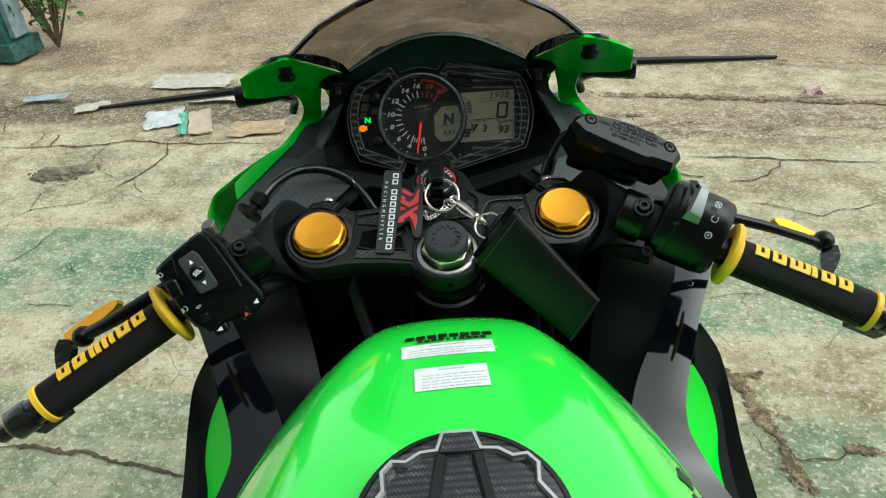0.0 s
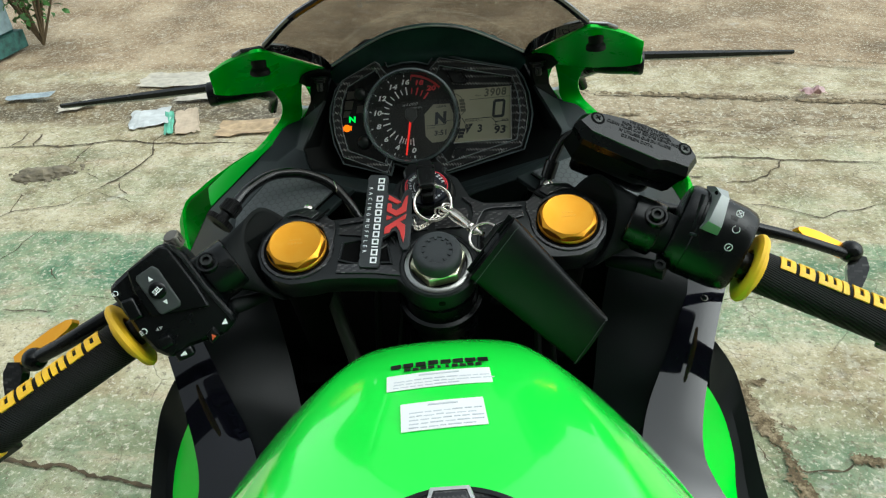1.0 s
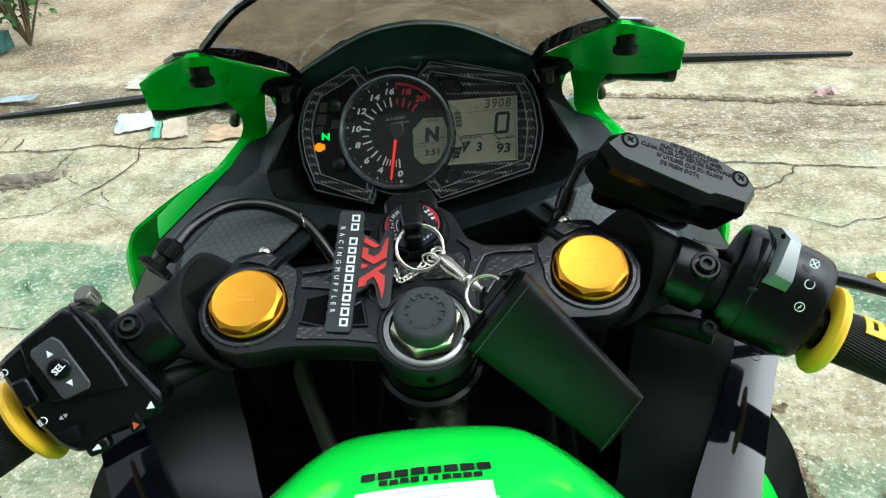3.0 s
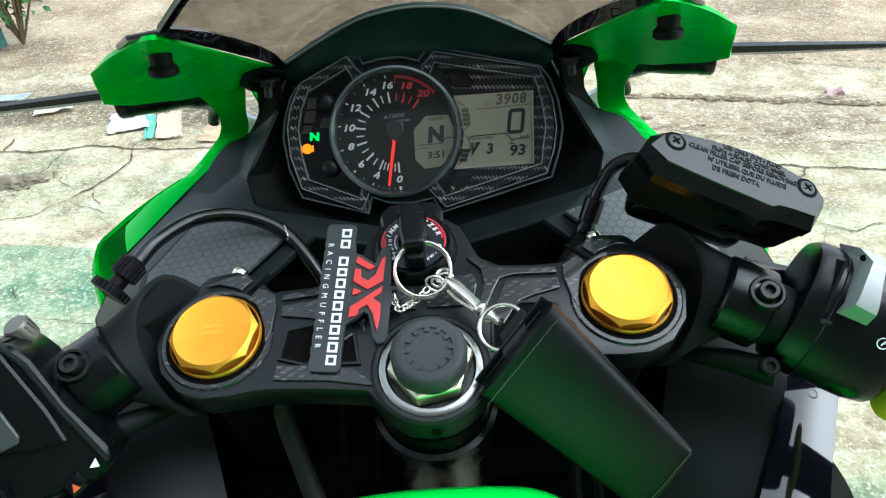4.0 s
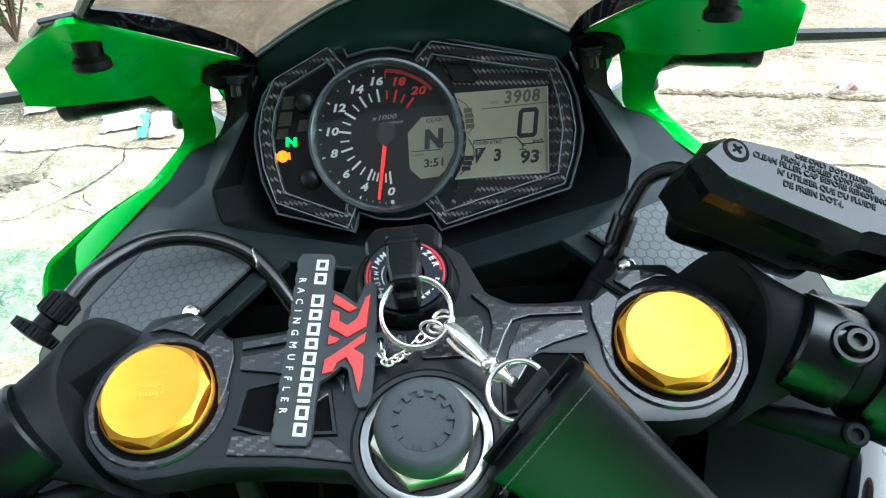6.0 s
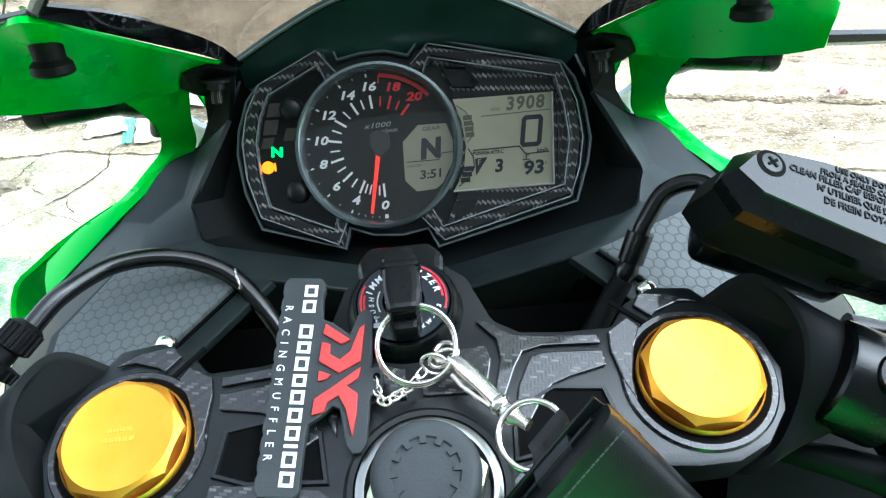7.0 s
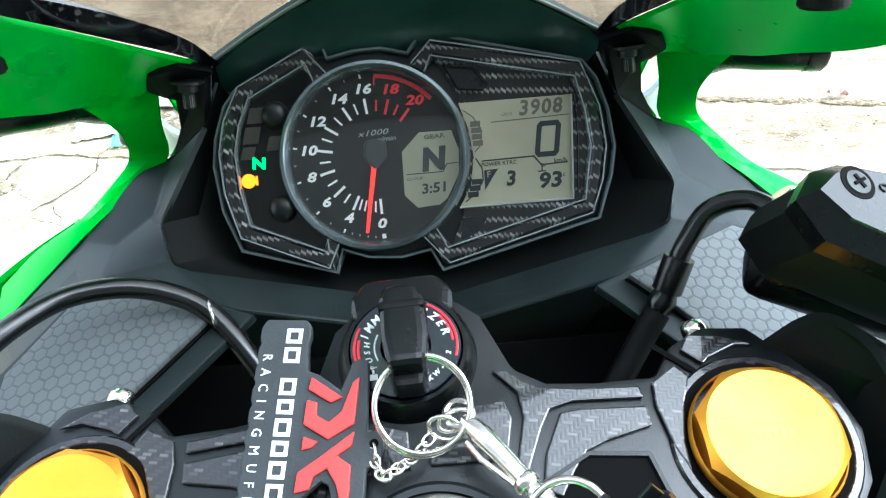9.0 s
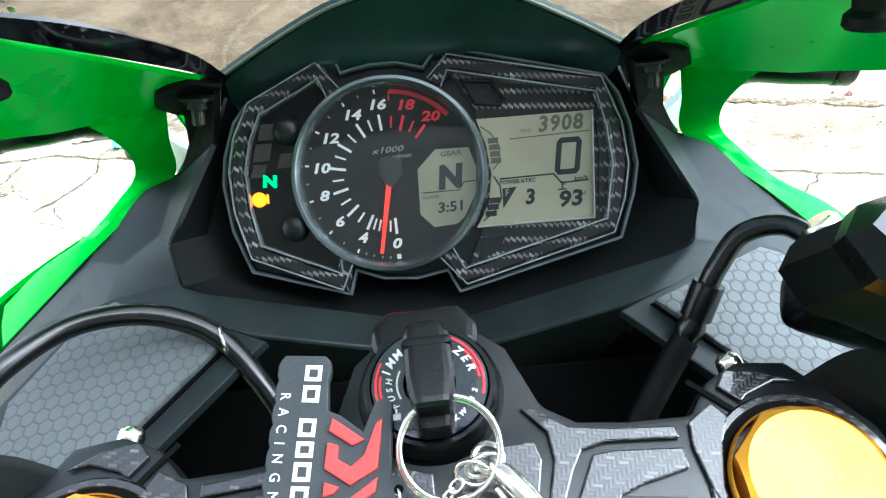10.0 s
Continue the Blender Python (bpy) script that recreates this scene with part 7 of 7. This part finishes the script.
    part("display_line", ribbon([(0.0165, 0.0410), (lw - 0.001, 0.0420)], 0.0005, Z - 0.0001, Z + 0.0001, lc), LCDSOFT, disp)
    part("display_line", ribbon([(0.0115, 0.0222), (0.0375, 0.0226), (0.0412, 0.0180), (0.0545, 0.0184)], 0.0007, Z - 0.0001, Z + 0.0001, lc), LCDINK, disp)
    writing("mode_print", "POWER KTRC", 0.0028, lc @ at(0.0200, 0.0203, Z), LCDINK, disp, 0.0001, bold=0.01)
    part("mode_wedge", prism([(0.0125, 0.0175), (0.0195, 0.0178), (0.0128, 0.0078)], Z - 0.0001, Z + 0.0001, lc), LCDINK, disp)
    writing("mode_letter", "F", 0.0046, lc @ at(0.0148, 0.0152, Z + 0.0002), LCD, disp, 0.0001)
    writing("mode_digit", "3", 0.0100, lc @ at(0.0258, 0.0122, Z), LCDINK, disp, 0.0001, 0.1, bold=0.035)
    writing("temperature_digits", "93", 0.0104, lc @ at(0.0455, 0.0098, Z), LCDINK, disp, 0.0001, 0.1, 1.15, bold=0.035)
    writing("unit_print", "c", 0.0034, lc @ at(0.0525, 0.0124, Z), LCDINK, disp, 0.0001)
    bars("coolant_icon", [(0.0415, 0.0168, 0.0006, 0.0038), (0.0415, 0.0148, 0.0042, 0.0006), (0.0425, 0.0172, 0.0014, 0.0005)], Z - 0.0001, Z + 0.0001, lc, LCDINK, disp)
    part("gauge_outline", ribbon([(0.0026, lh * 0.93), (0.0075, lh * 0.86), (0.0118, lh * 0.72), (0.0110, lh * 0.58), (0.0082, lh * 0.52)], 0.0006, Z - 0.0001, Z + 0.0001, lc), LCDSOFT, disp)
    part("gauge_outline", ribbon([(0.0085, lh * 0.46), (0.0115, lh * 0.36), (0.0120, lh * 0.25), (0.0085, lh * 0.13), (0.0030, lh * 0.05)], 0.0006, Z - 0.0001, Z + 0.0001, lc), LCDINK, disp)
    for k in range(4):
        bars("fuel_segment", [(0.0086 + 0.0004 * k, lh * (0.79 - 0.062 * k), 0.0050, 0.0027)], Z - 0.0001, Z + 0.0001, lc, LCDSOFT, disp)
    for k in range(3):
        bars("heat_segment", [(0.0088 - 0.0010 * k, lh * (0.235 - 0.06 * k), 0.0054, 0.0027)], Z - 0.0001, Z + 0.0001, lc, LCDINK, disp)
    # pockets in the carbon plate
    sensor = worn("dark_sensor", (0.012, 0.013, 0.014), 0.2)
    pocket = [(0.0208, 0.0437), (0.0343, 0.0421), (0.0404, 0.0335), (0.0380, 0.0307), (0.0264, 0.0322)]
    part("plate_pocket", ribbon(pocket, 0.0016, 0.0008, 0.0030, m, closed=True), HOSE, ob)
    part("plate_pocket", prism(pocket, 0.0008, 0.0013, m), sensor, ob)
    part("plate_pocket", prism([(0.0226, -0.0323), (0.0361, -0.0318), (0.0320, -0.0385), (0.0279, -0.0410), (0.0218, -0.0427)], 0.0009, 0.0013, m), sensor, ob)
    return ob


instruments()
# moulded tray round the instruments, closing the dash towards the forks
part("dash_tray", prism([(-0.112, -0.050), (-0.062, -0.070), (0.062, -0.070), (0.112, -0.050), (0.115, 0.026), (0.104, 0.042), (0.06, 0.075), (-0.06, 0.075), (-0.104, 0.042), (-0.115, 0.026)], -0.030, -0.014, DASH, 0.003), MATTE, bike, "matte black tray behind the instruments")
# moulding darker than the charcoal cowl: the recess shade is put into its colour
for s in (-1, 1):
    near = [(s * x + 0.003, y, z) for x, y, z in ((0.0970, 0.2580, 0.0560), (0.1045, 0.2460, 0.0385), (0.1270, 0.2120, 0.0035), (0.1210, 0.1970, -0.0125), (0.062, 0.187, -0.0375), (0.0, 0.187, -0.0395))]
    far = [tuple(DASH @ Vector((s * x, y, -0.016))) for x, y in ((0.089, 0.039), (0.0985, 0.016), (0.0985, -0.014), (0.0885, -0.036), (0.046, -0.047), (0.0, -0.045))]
    part("dash_surround", thicken(loft([near, [tuple(Vector(a).lerp(Vector(b), 0.5) + Vector((0, 0.003, -0.003))) for a, b in zip(near, far)], far]), 0.002), DULL, bike, "dull black moulding round the instruments, recess shade put in its colour", smooth=True, angle=30)
part("tray_back", prism([(-0.117, 0.02), (0.117, 0.02), (0.108, 0.060), (0.06, 0.090), (-0.06, 0.090), (-0.108, 0.060)], -0.045, -0.0295, DASH, 0.003), MATTE, bike)
edge = [(-0.20, 0.14, -0.065), (-0.188, 0.158, -0.044), (-0.142, 0.197, -0.018), (-0.088, 0.174, -0.024), (-0.055, 0.196, -0.040), (0.0, 0.196, -0.043), (0.055, 0.196, -0.040), (0.088, 0.174, -0.024), (0.142, 0.197, -0.018), (0.188, 0.158, -0.044), (0.20, 0.14, -0.065)]
# two added sheets whose near-black colour stands for the shade below the dash
part("dash_underside", thicken(loft([edge, [(x, y + 0.01, z - 0.06) for x, y, z in edge], [(x * 0.95, 0.20, -0.20) for x, y, z in edge]]), 0.003), SHADEBLACK, bike, "added near-black sheet closing the shaded underside of the dashboard")
part("underdash_shade", sheet([(-0.17, 0.172, -0.056), (0.17, 0.172, -0.056), (0.15, 0.075, -0.20), (-0.15, 0.075, -0.20)], 0.004, 0.001), SHADEBLACK, bike, "near-black sheet standing in for the shade under the dashboard")

# ---------------- keys ----------------
keys = thing("key_set", BIKE, "ignition key with steel rings, snap hook and a black rubber tag", "keys")
kb = CLAMP @ at(-0.0005, 0.0885, -0.002)
key = part("key_head", prism([(-0.0058, -0.014), (0.0058, -0.014), (0.0072, -0.004), (0.0070, 0.010), (0.0055, 0.0145), (-0.0055, 0.0145), (-0.0070, 0.010), (-0.0072, -0.004)], 0.010, 0.030, kb, 0.003, 3), BLACK, keys, "black moulded key head")
part("key_band", prism([(-0.0076, 0.005), (0.0076, 0.005), (0.0076, 0.0085), (-0.0076, 0.0085)], 0.012, 0.0306, kb, 0.002), RUBBER, key)
part("key_loop", prism([(-0.0045, -0.0175), (0.0045, -0.0175), (0.0052, -0.012), (-0.0052, -0.012)], 0.012, 0.022, kb, 0.0018), RUBBER, key)


def ring(name, centre, r, thick, tilt, label="", squash=1.0, turn=0.0, mat=None):
    mm = CLAMP @ at(*centre, *tilt)
    pts = [mm @ Vector((r * math.cos(a), r * squash * math.sin(a), 0)) for a in np.linspace(0, 2 * math.pi, 40, endpoint=False)]
    return part(name, tube(pts, thick, 10, closed=True), mat or STEEL, keys, label, smooth=True)


ring("split_ring", (0.0026, 0.0653, 0.0165), 0.0145, 0.0010, (20, 0, 0), "bright steel split ring")
ring("split_ring", (0.0028, 0.0655, 0.0178), 0.0145, 0.0009, (21, 1, 0))
ring("jump_ring", (0.0085, 0.0590, 0.0125), 0.0050, 0.0008, (55, 20, -20), squash=0.8)
ring("jump_ring", (0.0120, 0.0610, 0.0125), 0.0054, 0.0008, (40, -10, 10), squash=0.55)
links = smooth_path([(-0.0138, 0.0590, 0.0100), (-0.0133, 0.0528, 0.0095), (-0.0112, 0.0482, 0.0090), (-0.0068, 0.0498, 0.0090), (-0.0018, 0.0524, 0.0095), (0.0034, 0.0567, 0.0110)], 4)
for k in range(0, len(links), 2):
    d = links[min(k + 1, len(links) - 1)] - links[max(k - 1, 0)]
    ring("chain_link", tuple(links[k]), 0.0024, 0.0005, (60 if k % 4 else 10, 0, math.degrees(math.atan2(d.y, d.x))), squash=0.6)
# swivel snap hook
ha, hb = CLAMP @ Vector((0.0145, 0.0610, 0.0135)), CLAMP @ Vector((0.0322, 0.0348, 0.0170))
hm = axis_frame(ha, hb, CLAMP.to_3x3() @ Vector((0, 0, 1)))
hl = (hb - ha).length
rod = [hm @ Vector((0.0006 * math.sin(math.pi * f), 0, hl * f)) for f in np.linspace(0, 1, 9)]
hook = part("snap_hook", tube(rod, [0.0016, 0.0030, 0.0034, 0.0033, 0.0031, 0.0030, 0.0029, 0.0031, 0.0022], 16), STEEL, keys, "bright steel swivel snap hook", smooth=True)
part("hook_eye", tube([hm @ Vector((0.0042 * math.cos(a), 0.0, -0.0022 + 0.0042 * math.sin(a))) for a in np.linspace(0, 2 * math.pi, 20, endpoint=False)], 0.0011, 8, closed=True), STEEL, hook, smooth=True)
part("hook_collar", lathe([(0.0034, 0.0), (0.0040, 0.0008), (0.0040, 0.0026), (0.0034, 0.0034)], hm @ at(0, 0, hl * 0.80), 20), STEEL, hook, smooth=True)
part("hook_gate", tube([hm @ Vector((-0.0042, -0.001, 0.006)), hm @ Vector((-0.0046, -0.001, hl * 0.4)), hm @ Vector((-0.0028, -0.0005, hl * 0.8))], 0.0009, 8), STEEL, hook, smooth=True)
part("swivel", lathe([(0.0020, -0.003), (0.0036, -0.002), (0.0036, 0.002), (0.0022, 0.004), (0.0022, 0.008)], axis_frame(CLAMP @ Vector((0.0325, 0.0345, 0.0170)), CLAMP @ Vector((0.0355, 0.0315, 0.0180))), 16), STEEL, hook, smooth=True)
ring("d_ring", (0.0385, 0.0250, 0.0205), 0.0115, 0.0012, (10, -14, 0), "bright steel ring at the strap", squash=1.0)

# rubber tag: a scalloped strip and a stepped block
tm = CLAMP @ at(-0.0452, 0.0600, 0.0083, 9.0, 0.0, -8.8)
strip = []
for k in range(12):
    y = -0.0395 + 0.0067 * k
    strip += [(-0.0074, y), (-0.0080, y + 0.0016), (-0.0080, y + 0.0048), (-0.0074, y + 0.0064)]
strip += [(-0.0062, 0.0424), (0.0066, 0.0424), (0.0082, 0.0408), (0.0088, 0.0372), (0.0082, 0.0340)]
strip += [(0.0092, 0.0252), (0.0131, 0.0239), (0.0202, 0.0192), (0.0231, 0.0283), (0.0253, 0.0296), (0.0284, 0.0285), (0.0295, 0.0063), (0.0320, 0.0071), (0.0343, 0.0052), (0.0349, 0.0017), (0.0333, -0.0031), (0.0302, -0.0045), (0.0303, -0.0213), (0.0288, -0.0246), (0.0256, -0.0253), (0.0230, -0.0223), (0.0194, -0.0095), (0.0168, -0.0084), (0.0119, -0.0131), (0.0084, -0.0155)]
strip += [(0.0080, -0.0200), (0.0082, -0.0385), (0.0066, -0.0408), (-0.0060, -0.0408)]
tag = part("rubber_tag", prism(strip, -0.0019, 0.0018, tm, 0.0006), GUNRUBBER, keys, "black rubber tag with white print and a red emblem")
# the hole's shade is a near-black disc laid on the tag
part("tag_hole", lathe([(0.0014, 0.0018), (0.0014, 0.0020), (0, 0.0020)], tm @ at(0.0320, 0.0030, 0), 14), SHADEBLACK, tag)
for pts in ([(0.0108, 0.0229), (0.0212, 0.0167), (0.0177, 0.0148), (0.0102, 0.0189)],
            [(0.0101, 0.0156), (0.0099, 0.0080), (0.0180, 0.0036), (0.0256, 0.0085), (0.0260, 0.0233), (0.0240, 0.0215), (0.0213, 0.0122), (0.0177, 0.0089), (0.0137, 0.0109), (0.0135, 0.0149)],
            [(0.0258, 0.0063), (0.0254, 0.0020), (0.0213, -0.0011), (0.0256, -0.0037), (0.0259, -0.0112), (0.0251, -0.0193), (0.0217, -0.0093), (0.0186, -0.0048), (0.0148, -0.0074), (0.0138, -0.0110), (0.0095, -0.0123), (0.0098, -0.0062), (0.0160, -0.0016)],
            [(0.0103, 0.0044), (0.0150, 0.0030), (0.0134, 0.0011), (0.0103, 0.0002)]):
    part("emblem", prism(pts, 0.0016, 0.0030, tm, 0.0004), RED, tag, "raised red emblem shape")
writing("tag_print", "RACINGMUFFLER", 0.0044, tm @ at(-0.0046, 0.0010, 0.0019, 0, 0, -90), WHITE, tag, 0.0001, 0, 0.86, "white tag lettering", space=2.30)
y = 0.0392
for k, w in enumerate((0.0050, 0.0052, -1, 0.0054, 0.0046, 0.0054, 0.0046, 0.0052, 0.0052, 0.0050, 0.0012, 0.0054, 0.0052)):
    if w < 0:
        y -= 0.0036
        continue
    a, b = y, y - w
    if w < 0.003:
        shape, ends = [(0.0008, (a + b) / 2), (0.0058, (a + b) / 2)], False
    else:
        shape, ends = [(0.0013, a - 0.0006), (0.0053, a - 0.0006), (0.0053, b + 0.0006), (0.0013, b + 0.0006)], True
    part("mark_block", ribbon(shape, 0.00125, 0.0016, 0.0021, tm, closed=ends), WHITE, tag, "white outlined block of the mark")
    y -= w + 0.0014


# ---------------- leather pouch ----------------
def pouch():
    Tc, Lc, Rc, Bc = Vector((0.0600, 0.010, 0.0330)), Vector((0.0243, -0.002, -0.0090)), Vector((0.1285, -0.007, -0.0525)), Vector((0.1042, -0.012, -0.0930))
    nrm = (Rc - Tc).cross(Lc - Tc).normalized()
    if nrm.y > 0:
        nrm = -nrm
    rows = []
    nv = 26
    for j in range(nv + 1):
        f = j / nv
        a, b = Lc.lerp(Bc, f), Tc.lerp(Rc, f)
        end = min(1.0, f / 0.03, (1 - f) / 0.03) if 0 < f < 1 else 0.0
        th = 0.0078 * (0.55 + 0.45 * math.sqrt(max(0.0, end))) * (1.0 - 0.2 * f)
        w = b - a
        row = []
        for k in range(28):
            t = 2 * math.pi * k / 28
            cx, sx = math.cos(t), math.sin(t)
            px = 0.5 + 0.5 * math.copysign(abs(cx) ** 0.34, cx)
            pz = math.copysign(abs(sx) ** 0.60, sx)
            belly = 0.002 * math.sin(math.pi * px) * (1 if sx > 0 else 0.4)
            row.append(tuple(a + w * px + nrm * (pz * (th + belly) - th)))
        rows.append(row)
    ob = thing("key_pouch", BIKE, "black leather key pouch with stitched edges, hanging from a ring", "pouch")
    part("body", loft(rows, closed=True, caps=True), LEATHER, ob, smooth=True, angle=55)
    bm = bmesh.new()
    u = (Tc - Lc).normalized()
    v = (Bc - Lc).normalized()
    for j in range(24):
        q = Lc.lerp(Tc, (j + 0.7) / 24.6) + v * 0.004 + nrm * 0.0030
        tube([q - u * 0.0008, q + u * 0.0008], 0.0003, 5, bm)
        q = Bc.lerp(Rc, (j + 0.7) / 24.6) - v * 0.003 + nrm * 0.0022
        tube([q - u * 0.0007, q + u * 0.0007], 0.0003, 5, bm)
    tagged(part("stitching", bm, worn("grey_thread", (0.05, 0.055, 0.055), 0.8), ob), kind="stuff")
    # layers seen at the open end: the back panel and a lining strip
    for k, (lo_f, hi_f, rise) in enumerate(((0.04, 0.97, 0.0035), (0.12, 0.88, 0.0015))):
        back = nrm * (-0.0105 + 0.0035 * k)
        part("lining", sheet([tuple(Lc.lerp(Tc, lo_f) - v * rise + back), tuple(Lc.lerp(Tc, hi_f) - v * rise + back), tuple(Lc.lerp(Tc, hi_f) + v * 0.02 + back), tuple(Lc.lerp(Tc, lo_f) + v * 0.02 + back)], 0.0016, 0.0005), LEATHER, ob)
    r = CLAMP @ Vector((0.0450, 0.0225, 0.0225))
    mid = Lc.lerp(Tc, 0.50) - nrm * 0.0035
    sd = u * 0.0085
    path = [r - v * 0.002 - nrm * 0.003, r - v * 0.001 + nrm * 0.002, (r + mid) / 2 + nrm * 0.003, mid + v * 0.006]
    rows = [[tuple(q - sd), tuple(q), tuple(q + sd)] for q in smooth_path(path, 4)]
    part("strap", thicken(loft(rows), 0.0022), LEATHER, ob, "short black leather strap loop", smooth=True)
    return ob


pouch()
